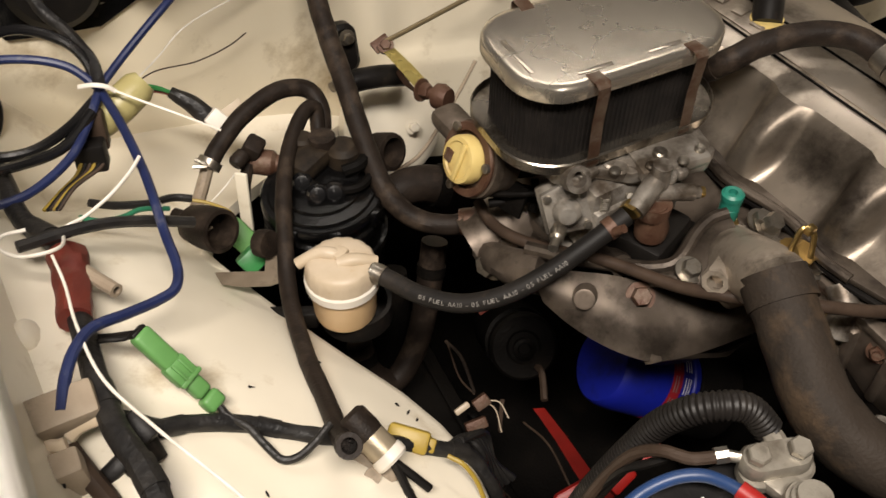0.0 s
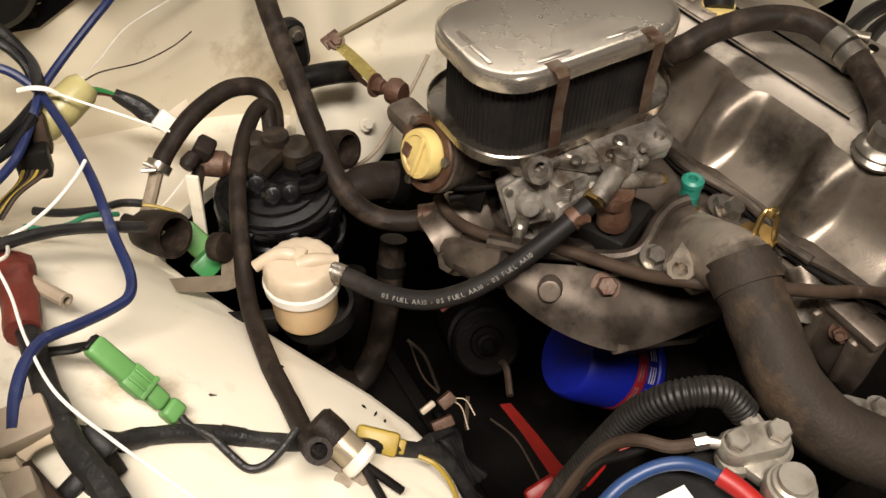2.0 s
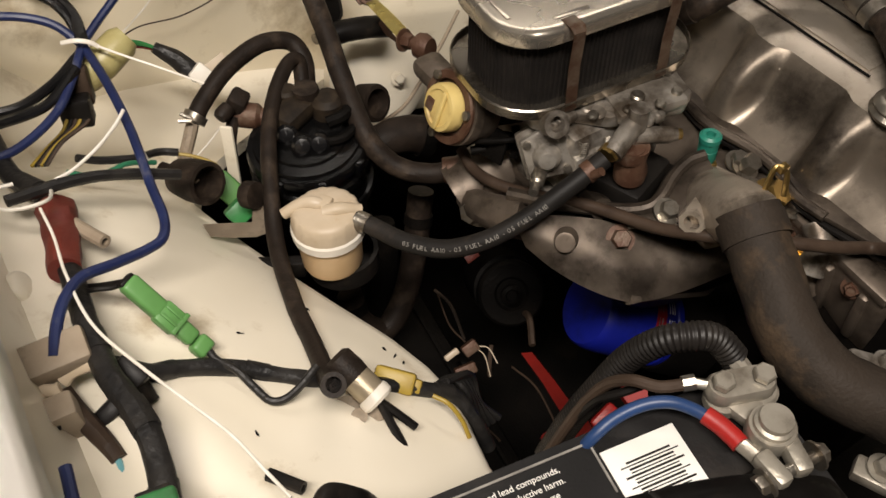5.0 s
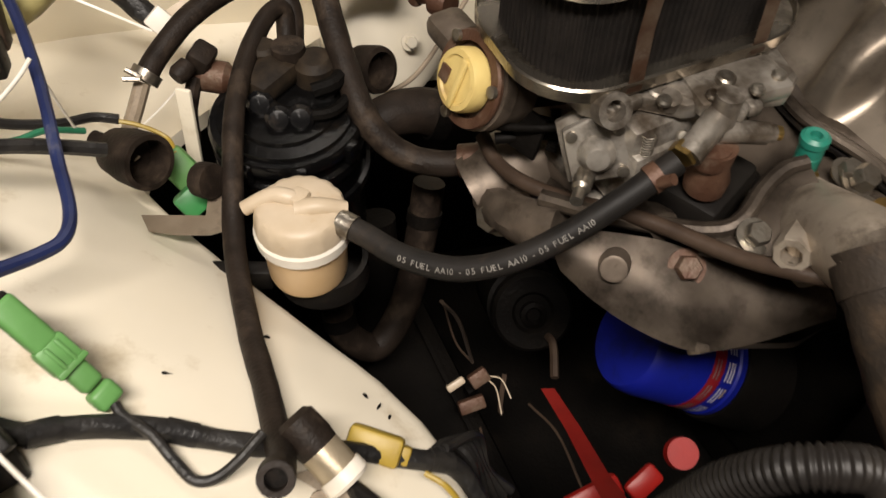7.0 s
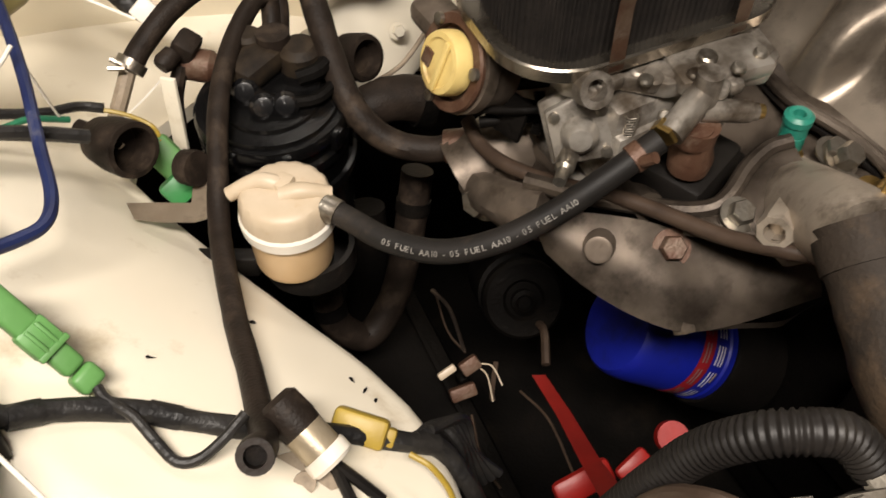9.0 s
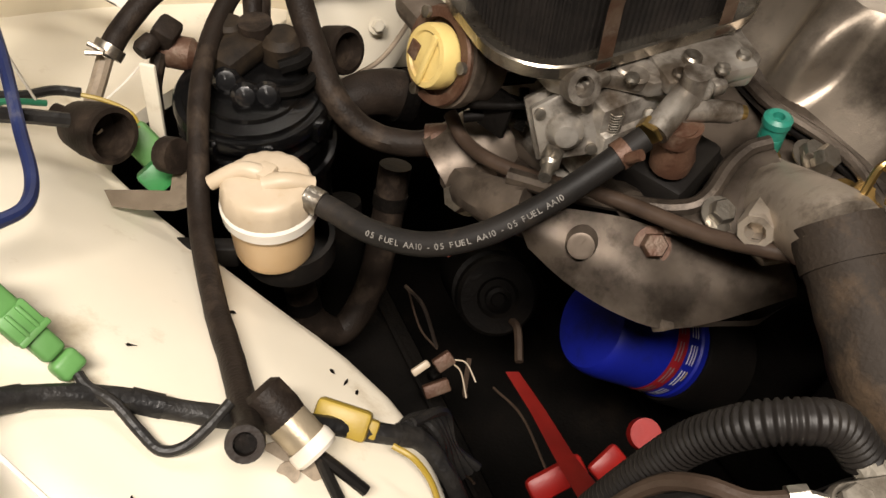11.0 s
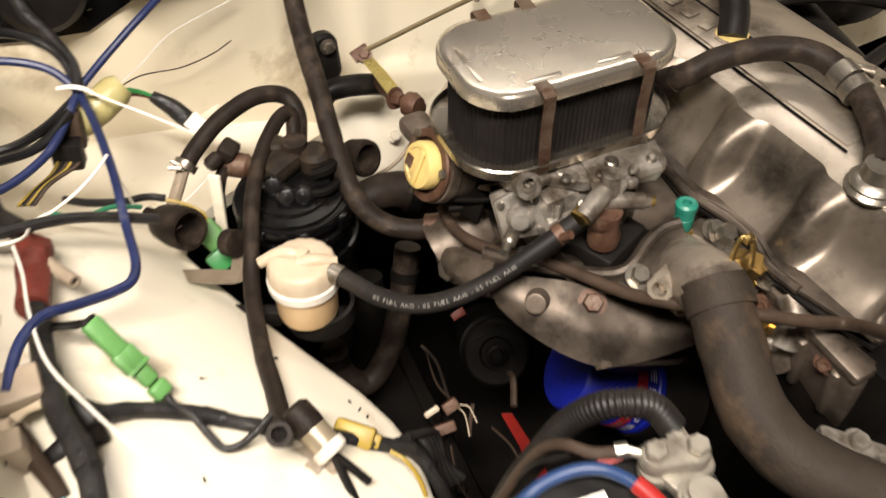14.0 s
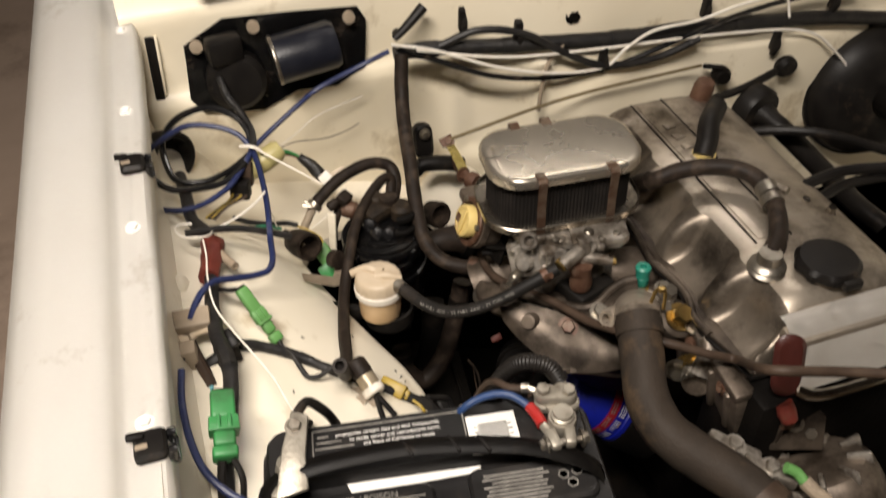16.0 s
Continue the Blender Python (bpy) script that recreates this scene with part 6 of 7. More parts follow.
part("cable_end", sweep([(0.107, 0.305, 1.030), (0.106, 0.297, 1.030), (0.104, 0.290, 1.030)], 0.0062, 10), "lead", cd, "bare cable end")
bw = thing("brown_fuse_wire", (0.05, 0.32, 1.0), "brown fuse link wire to the battery clamp", "wire")
part("wire", sweep([(0.071, 0.304, 1.035), (0.060, 0.311, 1.033), (0.052, 0.323, 1.030), (0.047, 0.334, 1.015), (0.040, 0.341, 0.990), (0.030, 0.344, 0.960), (0.016, 0.344, 0.930)], 0.0034, 10), "brown", bw)
part("lug", joined(sweep([(0.070, 0.305, 1.035), (0.076, 0.302, 1.036)], 0.0045, 8), sweep([(0.074, 0.303, 1.036), (0.080, 0.297, 1.036)], 0.003, 8, squash=0.6)), "steel", bw, "crimped ring lug")
hose("printed_wire", [(0.060, 0.321, 1.020), (0.050, 0.327, 1.012), (0.042, 0.335, 1.000), (0.036, 0.343, 0.970)], 0.0026, "black", "black wire with faint printing", "wire", seg=8)
bc = thing("blue_cable", (0.05, 0.30, 1.02), "blue battery cable with red heat-shrink end", "cable")
part("wire", sweep([(0.071, 0.283, 1.030), (0.066, 0.291, 1.033), (0.057, 0.300, 1.036), (0.045, 0.307, 1.034), (0.030, 0.311, 1.028), (0.016, 0.311, 1.020), (0.005, 0.313, 1.000)], 0.0035, 12), material("blue_cable", (0.018, 0.048, 0.145), (0.014, 0.036, 0.10), 0.4, 0, 40, 400, 0.05, (0.09, 0.10, 0.12), 0.2), bc)
part("sleeve", sweep([(0.070, 0.286, 1.031), (0.072, 0.278, 1.031), (0.073, 0.269, 1.031), (0.073, 0.264, 1.031)], 0.0052, 12), "red", bc, "red heat-shrink sleeve")
part("lug", sweep([(0.073, 0.266, 1.031), (0.075, 0.257, 1.030), (0.075, 0.251, 1.030)], 0.0042, 10, squash=0.5), "lead", bc, "metal lug")
nt = thing("negative_clamp", bm0 @ Vector((-0.118, 0.052, 1.02)), "dull grey battery clamp on the far post", "clamp")
NP = bm0 @ Vector((-0.118, 0.052, 1.026))
part("body", joined(lathe([(0.013, -0.012), (0.0145, -0.004), (0.0125, 0.004), (0.008, 0.006), (0, 0.006)], NP, (0.1, 0.2, 1), 22), prism([(-0.016, -0.030), (0.012, -0.026), (0.013, 0.004), (0.020, 0.040), (0.006, 0.046), (-0.006, 0.014)], 0.006, pose(NP.x, NP.y - 0.002, NP.z + 0.004, 14, 0, -6), 0.002), box(0.010, 0.018, 0.010, pose(NP.x - 0.014, NP.y - 0.020, NP.z - 0.004, 0, 0, -35), 0.003)), "lead", nt)
part("clamp_bolt", hex_bolt((NP.x + 0.010, NP.y + 0.026, NP.z + 0.016), (0, -0.25, 1), 0.006, 0.005), "steel", nt)
part("cable", sweep([(NP.x + 0.014, NP.y + 0.040, NP.z + 0.014), (NP.x + 0.026, NP.y + 0.052, NP.z + 0.012), (NP.x + 0.040, NP.y + 0.050, NP.z - 0.006), (NP.x + 0.048, NP.y + 0.056, NP.z - 0.035)], 0.0045, 12), "black", nt, "black earth cable")

# ---- printing on the fuel hose, marks on the oil filter ----
curve_pts = [Vector(p) for p in spline(FH, 12)]
lens = np.cumsum([0] + [(b - a).length for a, b in zip(curve_pts, curve_pts[1:])])
arr = np.array([tuple(v) for v in curve_pts])


def hose_frame(s):
    p = Vector([np.interp(s, lens, arr[:, k]) for k in range(3)])
    q = Vector([np.interp(s + 0.002, lens, arr[:, k]) for k in range(3)])
    tan = (q - p).normalized()
    out = Vector((-0.42, -0.62, 0.66))
    out = (out - out.dot(tan) * tan).normalized()
    up = out.cross(tan).normalized()
    m = Matrix(((*tan, 0), (*up, 0), (*out, 0), (0, 0, 0, 1))).transposed()
    m.translation = p + out * 0.0079
    return m


s = 0.050
for ch in "05 FUEL AA10 - 05 FUEL AA10 - 05 FUEL AA10":
    w = 0.0022 if ch in " -1" else 0.0034
    if ch != " " and s < lens[-1] - 0.03:
        lettering("letter", ch, 0.0052, hose_frame(s) @ pose(0, -0.0018, 0), "print_", fh)
    s += w
om = aim(OC, OA)
for k in range(12):
    for z0, z1, mt in ((0.061, 0.0625, "print_"), (0.0645, 0.066, "print_"), (0.074, 0.0755, "label"), (0.0775, 0.079, "label"), (0.0805, 0.082, "yellow" if k % 4 == 1 else "label")):
        a0, a1 = 30 * k + 3, 30 * k + (16 if mt == "yellow" else 25)
        rows = [[om @ Vector((0.0446 * math.cos(radians(a0 + (a1 - a0) * i / 4)), 0.0446 * math.sin(radians(a0 + (a1 - a0) * i / 4)), z)) for i in range(5)] for z in (z0, z1)]
        part("print_block", sheet(rows, 0.0003), mt, of, smooth=0)

# ---- firewall fittings ----
wp = thing("wiper_motor", (-0.040, 0.985, 1.017), "black wiper motor on a black mounting plate", "wiper motor")
part("plate", sheet([[(-0.151, 0.992, 1.066), (-0.093, 0.995, 1.095), (0.004, 0.995, 1.088), (0.097, 0.995, 1.079), (0.108, 0.995, 1.057)], [(-0.153, 0.992, 1.040), (-0.103, 0.993, 1.043), (-0.004, 0.993, 1.033), (0.063, 0.993, 1.030), (0.104, 0.993, 1.018)], [(-0.159, 0.985, 0.986), (-0.118, 0.987, 0.991), (-0.044, 0.989, 0.988), (0.048, 0.990, 0.983), (0.099, 0.990, 0.983)], [(-0.144, 0.980, 0.963), (-0.117, 0.980, 0.957), (-0.060, 0.980, 0.949), (-0.006, 0.982, 0.970), (0.053, 0.984, 0.964)]], 0.008), "gloss", wp)
part("motor", lathe([(0.030, 0), (0.034, 0.004), (0.034, 0.085), (0.030, 0.092), (0.012, 0.094), (0, 0.094)], (-0.037, 0.955, 1.039), (0.97, 0.02, 0.10), 28), material("motor_paint", (0.006, 0.007, 0.012), (0.010, 0.011, 0.017), 0.35), wp, "blue-black motor can")
part("band", lathe([(0.0345, 0), (0.0350, 0.001), (0.0350, 0.004), (0.0345, 0.005), (0.02, 0.005)], (-0.037, 0.955, 1.039), (0.97, 0.02, 0.10), 28), "steel", wp)
part("gearbox", joined(lathe([(0.042, 0), (0.042, 0.022), (0.034, 0.030), (0.012, 0.032), (0, 0.032)], (-0.090, 0.985, 1.009), (-0.05, -1, 0.15), 26), box(0.05, 0.03, 0.04, pose(*(-0.099, 0.970, 1.062), 0, 0, 10), 0.008)), "black", wp)
for q in ((-0.054, 0.985, 1.081), (0.081, 0.985, 1.070), (-0.135, 0.985, 1.066)):
    part("bolt", lathe([(0.009, 0), (0.009, 0.006), (0, 0.007)], q, (0, -1, 0.1), 16), "khaki", wp)
dressed_hose("firewall_harness", [(0.133, 0.940, 1.025), (0.200, 0.935, 1.022), (0.275, 0.925, 1.016), (0.367, 0.910, 1.011), (0.471, 0.895, 1.006), (0.590, 0.885, 1.005), (0.734, 0.875, 0.995), (0.855, 0.865, 0.982), (1.004, 0.850, 0.957)], 0.0115, "tape", "thick black wiring harness along the firewall", "wiring harness", (0.1, 0.3, 0.5, 0.7), "tape", "extra wrap of tape", 0.03, seg=12, wobble=0.1)
hose("black_cable", [(0.135, 0.930, 1.038), (0.203, 0.920, 1.005), (0.276, 0.905, 0.976), (0.364, 0.895, 0.961), (0.461, 0.885, 0.966), (0.557, 0.875, 0.995), (0.655, 0.870, 1.021), (0.757, 0.865, 1.034), (0.856, 0.860, 1.033)], 0.0042, "gloss", "glossy black cable sagging along the firewall", "cable", "firewall cables", seg=10)
hose("black_cable", [(0.197, 0.925, 1.031), (0.253, 0.915, 1.050), (0.319, 0.905, 1.037), (0.377, 0.890, 1.003), (0.439, 0.880, 0.974), (0.522, 0.875, 0.971), (0.593, 0.870, 0.993)], 0.0058, "tape", "black cable looping over the firewall harness", "cable", "firewall cables", seg=10)
hose("white_cable", [(0.126, 0.925, 1.047), (0.185, 0.915, 1.032), (0.272, 0.895, 0.998), (0.358, 0.885, 0.975), (0.438, 0.878, 0.971), (0.469, 0.872, 0.999), (0.512, 0.870, 1.022), (0.583, 0.865, 1.028), (0.653, 0.860, 1.044), (0.722, 0.860, 1.042), (0.737, 0.855, 1.009)], 0.0022, "whitewire", "thin white cable over the firewall harness", "cable", "firewall cables", seg=8)
hose("white_cable", [(0.161, 0.920, 1.034), (0.292, 0.900, 1.007), (0.445, 0.880, 1.002), (0.612, 0.870, 0.995), (0.769, 0.860, 0.978), (0.837, 0.850, 0.935), (0.905, 0.840, 0.854), (0.998, 0.830, 0.713)], 0.0022, "whitewire", "thin pale cable towards the brake booster", "cable", "firewall cables", seg=8)
hose("grey_pipe", [(0.381, 0.900, 1.011), (0.360, 0.900, 0.987), (0.350, 0.900, 0.946), (0.346, 0.900, 0.903)], 0.0035, "khaki", "thin grey pipe down the firewall", "pipe", seg=8)
for i, (q, w) in enumerate((((0.233, 0.930, 1.064), 0.010), ((0.314, 0.915, 1.037), 0.012), ((0.612, 0.895, 1.030), 0.010), ((0.730, 0.865, 0.966), 0.009), ((0.440, 0.885, 0.986), 0.008), ((0.827, 0.870, 1.017), 0.008))):
    c = thing("harness_strap", q, "black rubber strap holding the firewall harness", "strap", "harness straps")
    part("strap", joined(box(w, 0.014, 0.036, pose(*q, 8, 0, -10 + 5 * i), 0.003), sweep([shift(q, 0, 0, 0.012), shift(q, 0.002, -0.006, -0.006), shift(q, 0, 0.0, -0.024)], 0.005, 8)), "black", c)
lc = thing("plug_lead", (0.166, 0.960, 1.058), "black plug lead above the harness", "lead")
part("lead", sweep([(0.137, 0.950, 1.041), (0.156, 0.955, 1.053), (0.187, 0.965, 1.075)], lambda u: 0.005 + 0.003 * u, 10), "black", lc)
part("stud", lathe([(0.007, 0), (0.007, 0.01), (0, 0.012)], (0.145, 0.965, 1.042), (0, -1, 0.2), 12), "black", lc)
bo = thing("firewall_bolt", (0.406, 0.925, 1.039), "dark bolt head on the firewall", "bolt")
part("head", hex_bolt((0.406, 0.925, 1.039), (0, -1, 0.1), 0.009, 0.006), "dark", bo)
gr = thing("wall_grommet", (-0.201, 0.915, 0.941), "black rubber grommet in the inner wall", "grommet")
part("ring", lathe([(0.034, -0.03), (0.036, -0.02), (0.038, 0.0), (0.034, 0.004), (0.028, 0.002), (0.026, -0.02), (0, -0.02)], (-0.201, 0.920, 0.938), (0.55, -0.8, 0.15), 30), "black", gr)
sl = thing("slot_vent", (-0.196, 0.999, 1.035), "dark pressed slot in the firewall corner", "slot", kind="structure")
# Closed black bar, coloured for the shade in the slot's opening.
part("slot", box(0.013, 0.006, 0.095, pose(-0.196, 1.000, 1.035, -3, 4, 0), 0.002), "black", sl)
part("edge", box(0.004, 0.007, 0.090, pose(-0.1875, 0.9985, 1.038, -3, 4, 0), 0.0015), "wallpaint_car", sl)
dm2 = thing("pressed_dome", (-0.213, 0.644, 0.947), "cream pressed dome on the inner wall", "dome")
part("dome", lathe([(0.013, -0.01), (0.013, 0), (0.011, 0.003), (0.006, 0.005), (0, 0.005)], (-0.213, 0.644, 0.947), (0.9, -0.2, 0.35), 24), "paint", dm2)
br2 = thing("brake_booster", (0.93, 0.80, 0.86), "large black brake booster at the firewall", "brake booster")
part("shell", lathe([(0.10, -0.09), (0.115, -0.08), (0.118, -0.02), (0.11, 0.0), (0.08, 0.02), (0.03, 0.03), (0, 0.03)], (0.941, 0.830, 0.841), (-0.15, -1, 0.15), 40), "black", br2)
part("band", lathe([(0.116, -0.03), (0.122, -0.028), (0.122, -0.020), (0.116, -0.018), (0.116, -0.03)], (0.941, 0.830, 0.841), (-0.15, -1, 0.15), 40), "black", br2)
part("cylinder", lathe([(0.026, 0), (0.026, 0.07), (0.02, 0.08), (0, 0.08)], (0.930, 0.800, 0.850), (-0.15, -1, 0.15), 24), "dark", br2)
mc = thing("clutch_cylinder", (0.658, 0.780, 0.904), "black round rubber boot at the firewall", "boot")
part("boot", lathe([(0.018, -0.03), (0.036, -0.022), (0.038, 0.0), (0.034, 0.008), (0.02, 0.012), (0.016, 0.03), (0, 0.03)], (0.675, 0.800, 0.889), (0.2, -1, -0.1), 24), "black", mc)
part("pipe", sweep([(0.676, 0.780, 0.890), (0.693, 0.740, 0.875), (0.738, 0.700, 0.827), (0.784, 0.660, 0.778), (0.812, 0.620, 0.756)], 0.016, 14), "black", mc)
ac = thing("speed_cable", (0.750, 0.855, 0.922), "black cable entering the firewall through a grommet", "cable")
part("cable", sweep([(0.508, 0.760, 0.948), (0.575, 0.790, 0.936), (0.655, 0.820, 0.922), (0.728, 0.845, 0.921)], 0.0065, 10), "black", ac)
part("grommet", lathe([(0.012, -0.004), (0.018, 0), (0.018, 0.008), (0.010, 0.014), (0, 0.014)], (0.754, 0.858, 0.921), (-0.2, -1, 0), 20), "black", ac)
ds = thing("rear_fitting", (0.532, 0.740, 0.950), "dark rear engine fitting with steel clamp", "fitting")
part("body", joined(box(0.045, 0.05, 0.06, pose(*(0.538, 0.760, 0.932), 0, 10, 20), 0.01), lathe([(0.014, 0), (0.015, 0.02), (0.012, 0.03), (0, 0.03)], (0.532, 0.760, 0.966), (0.2, -0.1, 1), 16)), "rust", ds)
part("band", lathe([(0.018, 0), (0.018, 0.006), (0, 0.006)], (0.526, 0.740, 0.927), (0.1, -0.5, 0.8), 20), "steel", ds)
part("nut", hex_bolt((0.577, 0.740, 0.911), (0, -0.3, 1), 0.011, 0.012), "steel", ds)
for q in (((0.604, 0.760, 0.888), (0.650, 0.720, 0.908), (0.707, 0.680, 0.913), (0.790, 0.640, 0.889)), ((0.523, 0.537, 0.950), (0.577, 0.555, 0.950), (0.633, 0.561, 0.950), (0.692, 0.547, 0.950)), ((0.569, 0.536, 0.930), (0.636, 0.556, 0.930), (0.703, 0.552, 0.930))):
    hose("side_hose", list(q), 0.0075, "black", "black rubber hose behind the valve cover", "hose", "rear hoses", seg=10)
sd = thing("side_bolts", (0.534, 0.508, 0.940), "bright steel studs beside the valve cover", "stud")
for q in ((0.531, 0.512, 0.950), (0.551, 0.488, 0.950), (0.523, 0.472, 0.945)):
    part("stud", joined(hex_bolt(q, (0, -0.2, 1), 0.010, 0.010), lathe([(0.005, 0), (0.005, 0.022), (0, 0.022)], q, (0, -0.2, 1), 10)), "chrome", sd)
part("bracket", box(0.07, 0.06, 0.02, pose(*(0.547, 0.500, 0.930), 0, 0, 10), 0.005), "alu", sd)

# ---- engine front ----
fe = thing("front_fittings", (0.326, 0.432, 0.870), "aluminium and brass fittings below the valve cover", "fitting")
for q, ax, r, mt in (((0.333, 0.445, 0.895), (0.1, -0.5, 0.85), 0.012, "brass"), ((0.333, 0.477, 0.905), (0.1, -0.5, 0.85), 0.009, "steel"), ((0.321, 0.463, 0.895), (0.1, -0.5, 0.85), 0.008, "steel"), ((0.337, 0.417, 0.840), (-0.4, -0.8, 0.3), 0.009, "brass"), ((0.321, 0.413, 0.840), (-0.4, -0.8, 0.3), 0.010, "steel"), ((0.383, 0.362, 0.830), (-0.4, -0.7, 0.5), 0.011, "rust")):
    part("fitting", hex_bolt(q, ax, r, r * 1.3), mt, fe)
part("boss", joined(lathe([(0.022, -0.02), (0.022, 0.0), (0.018, 0.003), (0.014, 0.003), (0, 0.001)], (0.334, 0.447, 0.888), (0.1, -0.5, 0.85), 24), box(0.05, 0.05, 0.04, pose(*(0.353, 0.495, 0.865), 0, 0, 10), 0.008)), "alu", fe)
part("ledge", joined(box(0.10, 0.04, 0.05, pose(*(0.365, 0.446, 0.870), 0, 0, -25), 0.01), lathe([(0.020, 0), (0.021, 0.01), (0.018, 0.03), (0, 0.03)], (0.348, 0.409, 0.830), (-0.5, -0.7, 0.4), 18), lathe([(0.016, 0), (0.016, 0.025), (0, 0.025)], (0.358, 0.418, 0.845), (-0.5, -0.7, 0.4), 18)), "alu", fe)
part("elbow", sweep([(0.349, 0.407, 0.890), (0.343, 0.392, 0.880), (0.331, 0.385, 0.860)], 0.012, 12), "carb", fe)
part("water_outlet", joined(lathe([(0.030, 0), (0.031, 0.02), (0.026, 0.05), (0, 0.05)], (0.430, 0.374, 0.800), (-0.4, -0.6, 0.7), 20), box(0.06, 0.05, 0.05, pose(*(0.415, 0.384, 0.800), 0, 0, 20), 0.012)), "alu", fe)
hs = thing("cylinder_head_side", (0.352, 0.41, 0.84), "grimy cast cylinder head flank with ports and studs", "cylinder head")
part("wall", joined(box(0.030, 0.150, 0.085, pose(0.362, 0.395, 0.846, 0, -10, -4), 0.006), box(0.022, 0.150, 0.012, pose(0.350, 0.395, 0.884, 0, -6, -4), 0.004)), "alu", hs)
for i, y in enumerate((0.340, 0.375, 0.410, 0.445)):
    part("port_rib", box(0.012, 0.010, 0.066, pose(0.345, y, 0.842, 0, -10, 6 * (-1) ** i), 0.004), "alu", hs)
    part("stud", joined(hex_bolt((0.342, y + 0.012, 0.868), (-0.85, -0.30, 0.45), 0.0065, 0.006), lathe([(0.0035, 0), (0.0035, 0.013), (0, 0.013)], (0.342, y + 0.012, 0.868), (-0.85, -0.30, 0.45), 10)), "steel" if i % 2 else "rust", hs)
sr = thing("temperature_sender", (0.330, 0.398, 0.858), "brass hex temperature sender with a steel tip", "sender")
SRX = Vector((-0.80, -0.45, 0.25)).normalized()
part("hex", hex_bolt((0.336, 0.400, 0.856), SRX, 0.0105, 0.010), "brass", sr)
part("tip", joined(lathe([(0.0075, 0), (0.0075, 0.010), (0.004, 0.012), (0.004, 0.020), (0, 0.020)], Vector((0.336, 0.400, 0.856)) + SRX * 0.010, SRX, 14), box(0.003, 0.010, 0.008, aim(Vector((0.336, 0.400, 0.856)) + SRX * 0.033, SRX), 0.0006)), "steel", sr)
eb2 = thing("engine_bracket", (0.405, 0.315, 0.84), "dark folded steel bracket with a hole on the engine front", "bracket")
part("plate", joined(prism([(-0.030, -0.030), (0.028, -0.036), (0.034, 0.004), (0.012, 0.034), (-0.026, 0.026)], 0.004, aim((0.405, 0.300, 0.842), (-0.35, -0.80, 0.45), 10), 0.0012), box(0.012, 0.050, 0.05, pose(0.378, 0.318, 0.840, 0, 0, 20), 0.003)), "coveredge", eb2)
part("hole_rim", lathe([(0.006, 0), (0.010, 0), (0.010, 0.0055), (0.006, 0.0055), (0.006, 0)], (0.405, 0.300, 0.842), (-0.35, -0.80, 0.45), 18), "steel", eb2)
part("bolt", hex_bolt((0.388, 0.296, 0.856), (-0.35, -0.80, 0.45), 0.007, 0.006), "rust", eb2)
part("bolt", hex_bolt((0.420, 0.288, 0.832), (-0.35, -0.80, 0.45), 0.007, 0.006), "steel", eb2)
al = thing("alternator", (0.375, 0.277, 0.800), "dirty aluminium alternator at the engine front", "alternator")
AC = Vector((0.427, 0.250, 0.780))
part("housing", lathe([(0.045, -0.04), (0.062, -0.035), (0.064, 0.0), (0.060, 0.02), (0.05, 0.03), (0.02, 0.034), (0, 0.034)], AC, (-0.2, 0.5, 0.85), 28), "alu", al)
for i in range(9):
    a = radians(40 * i)
    mq = aim(AC, (-0.2, 0.5, 0.85))
    part("fin", box(0.006, 0.026, 0.016, mq @ pose(0.045 * math.cos(a), 0.045 * math.sin(a), 0.03, 0, 0, math.degrees(a) + 90), 0.002), "carb", al)
for q in ((0.344, 0.255, 0.840), (0.324, 0.294, 0.840), (0.341, 0.211, 0.840)):
    part("ear", joined(box(0.016, 0.06, 0.014, pose(*q, 10, 0, 45), 0.004), hex_bolt(shift(q, 0, 0, 0.006), (0, -0.2, 1), 0.008, 0.007)), "carb", al)
gw = thing("green_tipped_lead", (0.364, 0.241, 0.850), "lead with pale green plug at the alternator", "lead")
part("plug", sweep([(0.350, 0.243, 0.860), (0.360, 0.236, 0.855), (0.364, 0.227, 0.850)], 0.006, 10), "green", gw)
part("sleeve", sweep([(0.364, 0.227, 0.850), (0.370, 0.215, 0.845), (0.378, 0.203, 0.840)], 0.008, 10), "khaki", gw)
sb = thing("small_bracket_bolt", (0.264, 0.237, 0.820), "corroded bracket bolt below the radiator hose", "bolt")
part("bracket", joined(box(0.02, 0.05, 0.012, pose(*(0.263, 0.231, 0.820), 0, 0, 25), 0.003), hex_bolt((0.263, 0.239, 0.828), (0, -0.2, 1), 0.008, 0.008)), "lead", sb)
rt = thing("radiator", (0.42, 0.10, 0.85), "brown painted radiator top tank", "radiator")
part("tank", stacked([(round_rect(0.36, 0.06, 0.02), 0.5), (round_rect(0.36, 0.06, 0.02), 0.865), (round_rect(0.35, 0.05, 0.02), 0.88), (round_rect(0.32, 0.03, 0.012), 0.885)], pose(0.44, 0.095, 0)), material("tank_paint", (0.16, 0.11, 0.065), (0.10, 0.07, 0.045), 0.5, 0.3, 20, 300, 0.2, (0.28, 0.2, 0.12), 0.3), rt)

# ---- fender hardware ----
def flange_x(y):
    return -0.235 + 0.036 * (y - 0.69)


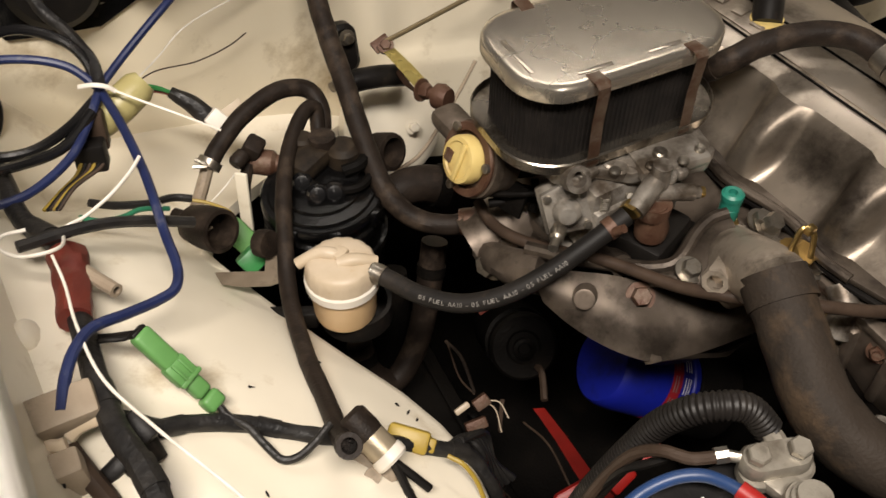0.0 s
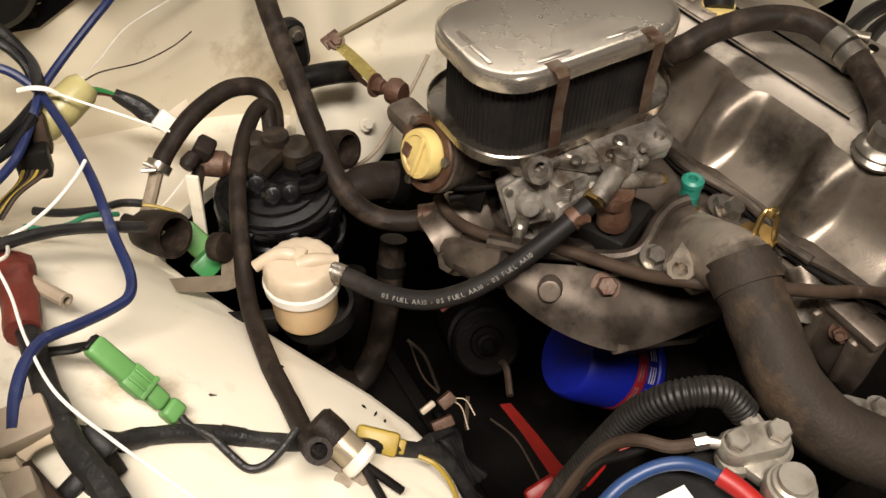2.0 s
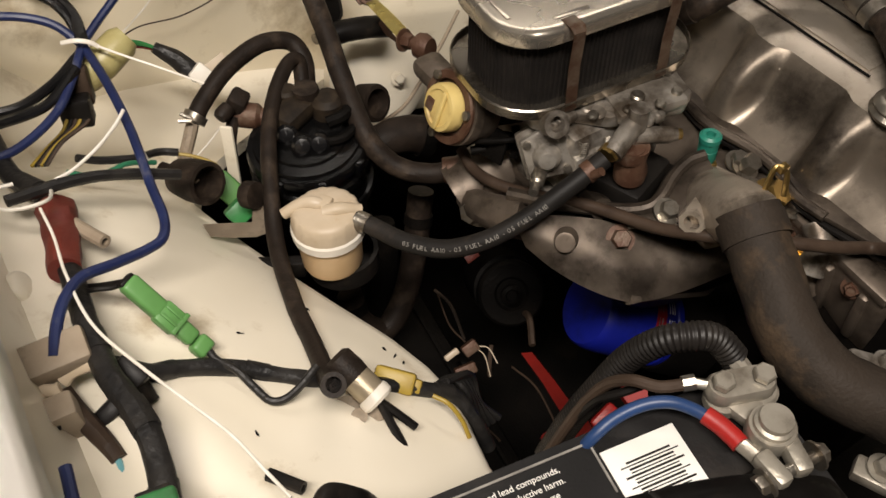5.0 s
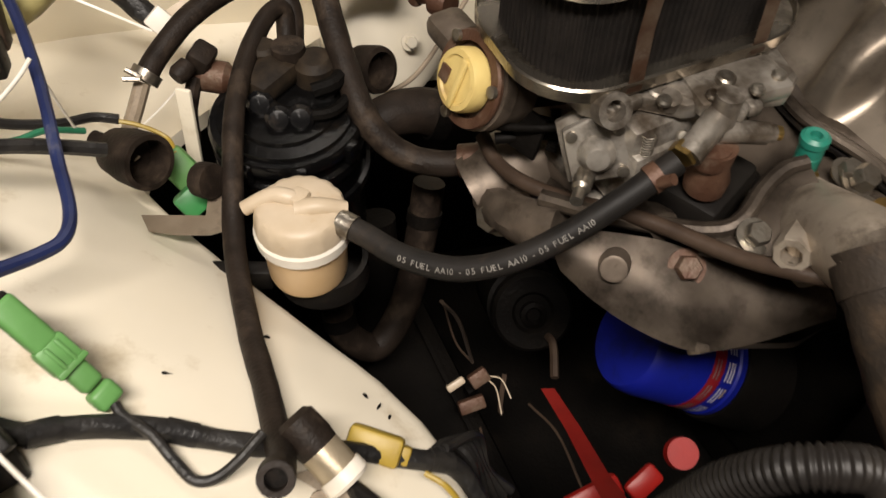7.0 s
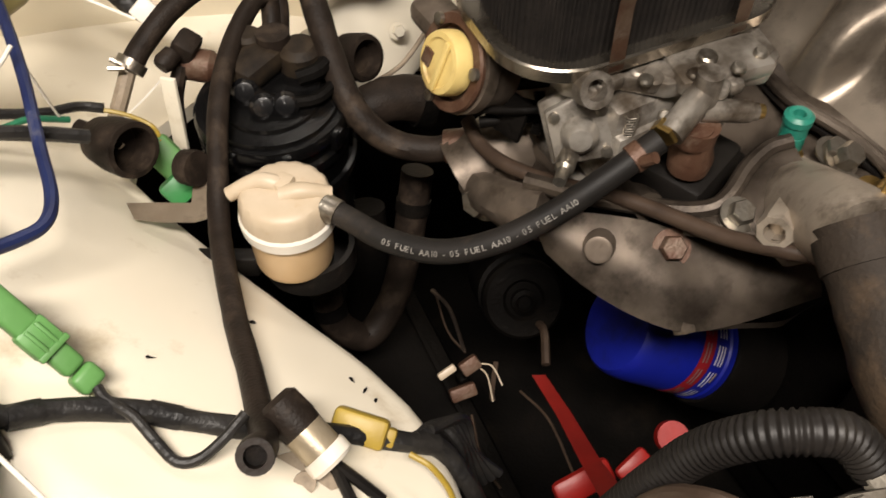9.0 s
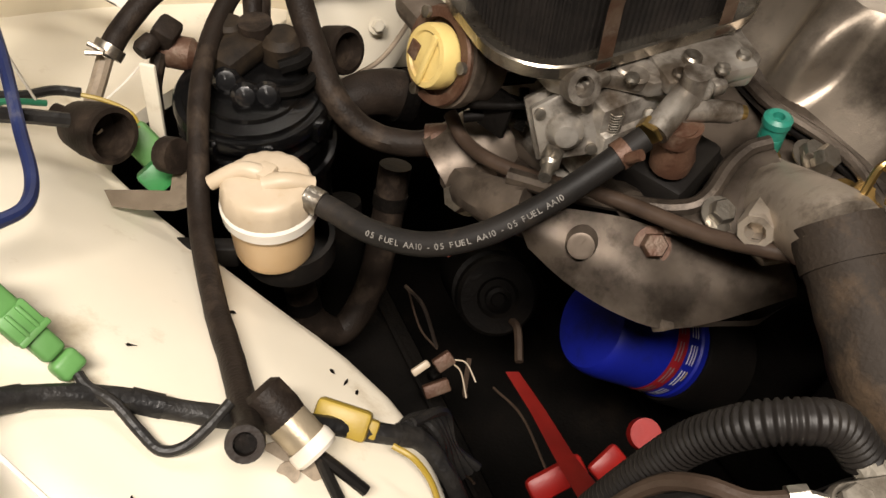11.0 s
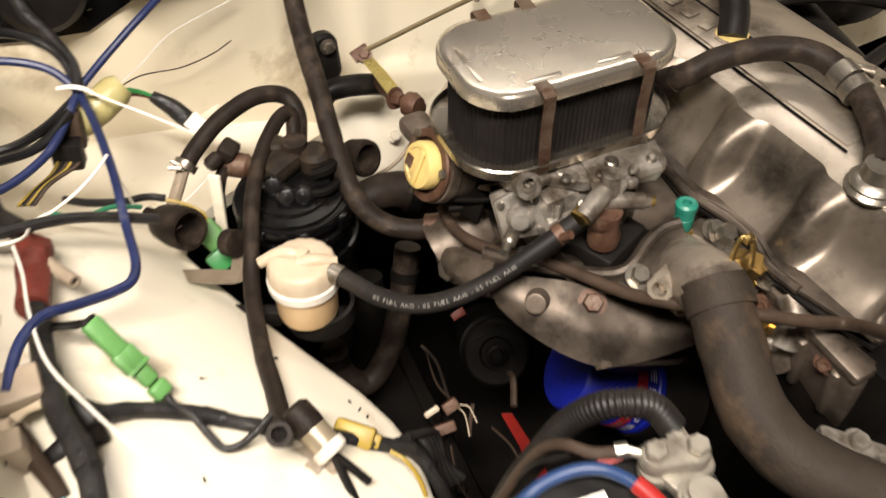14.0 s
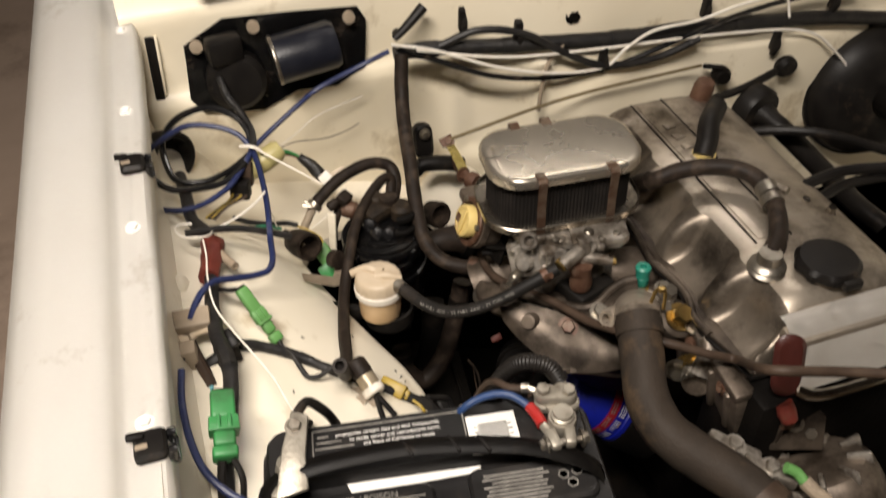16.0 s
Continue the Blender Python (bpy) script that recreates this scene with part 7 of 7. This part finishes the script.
for i, y in enumerate((0.20, 0.345, 0.59, 0.80, 0.99)):
    z = 1.0812 + 0.045 * (y - 0.5)
    s1 = thing("fender_bolt", (flange_x(y), y, z + 0.002), "white painted fender flange bolt", "bolt", "fender bolts")
    part("head", hex_bolt((flange_x(y), y, z), (0, 0, 1), 0.0055, 0.004), "fender", s1)
for y in (0.318, 0.690):
    z = 1.085 + 0.045 * (y - 0.5)
    x = flange_x(y)
    k = thing("hood_seal_clip", (x, y, z), "black plastic clip on the fender flange", "clip", "flange clips")
    part("saddle", stacked([(round_rect(0.026, 0.030, 0.005), 0), (round_rect(0.026, 0.030, 0.005), 0.005), (round_rect(0.020, 0.024, 0.004), 0.008)], pose(x + 0.004, y, z - 0.0015, 0, 4, 0)), "black", k)
    part("hook", joined(box(0.008, 0.008, 0.014, pose(x + 0.020, y + 0.009, z - 0.004, 0, 12, 0), 0.002), box(0.008, 0.008, 0.014, pose(x + 0.020, y - 0.009, z - 0.004, 0, 12, 0), 0.002), box(0.006, 0.026, 0.006, pose(x + 0.022, y, z - 0.011, 0, 12, 0), 0.002)), "gloss", k)
    part("tongue", box(0.014, 0.007, 0.006, pose(x - 0.006, y + 0.006, z + 0.009, 0, 8, 0), 0.002), "black", k)
    part("slot", box(0.010, 0.005, 0.002, pose(x - 0.002, y - 0.004, z + 0.0072), 0.0008), "khaki", k)

# ---- chips and stains in the apron paint ----
rnd = random.Random(5)
cp = thing("paint_chips", (-0.03, 0.55, 0.84), "dark paint chips along the apron edge", "paint chips", kind="stuff")
bits = []
for u, y, n in ((0.86, 0.578, 3), (0.95, 0.515, 3), (0.99, 0.470, 4), (0.55, 0.55, 1), (0.40, 0.47, 1)):
    for _ in range(n):
        p = Vector(apron_point(u + rnd.uniform(-0.02, 0.005), y + rnd.uniform(-0.012, 0.012))) + Vector((0.0, 0, 0.0009))
        k = rnd.randint(5, 7)
        a0 = rnd.uniform(0, 6.28)
        o = [((0.0006 + 0.0020 * rnd.random()) * math.cos(a0 + 6.28 * i / k) * 1.5, (0.0004 + 0.0010 * rnd.random()) * math.sin(a0 + 6.28 * i / k)) for i in range(k)]
        bits.append(prism(o, 0.0004, aim(p, (0.35, 0, 1), rnd.uniform(0, 180)), 0))
part("chip", joined(*bits), "dark", cp, smooth=0)
sdm = thing("strut_dome", (0.24, 0.96, 0.70), "round pressed cream dome low on the firewall", "dome")
part("dome", lathe([(0.060, -0.02), (0.058, 0.0), (0.050, 0.008), (0.030, 0.012), (0, 0.013)], (0.204, 0.892, 0.769), (-0.15, -0.85, 0.5), 36), "paint", sdm)
part("bolt", hex_bolt((0.218, 0.868, 0.782), (-0.15, -0.85, 0.5), 0.006, 0.007), "paint", sdm)
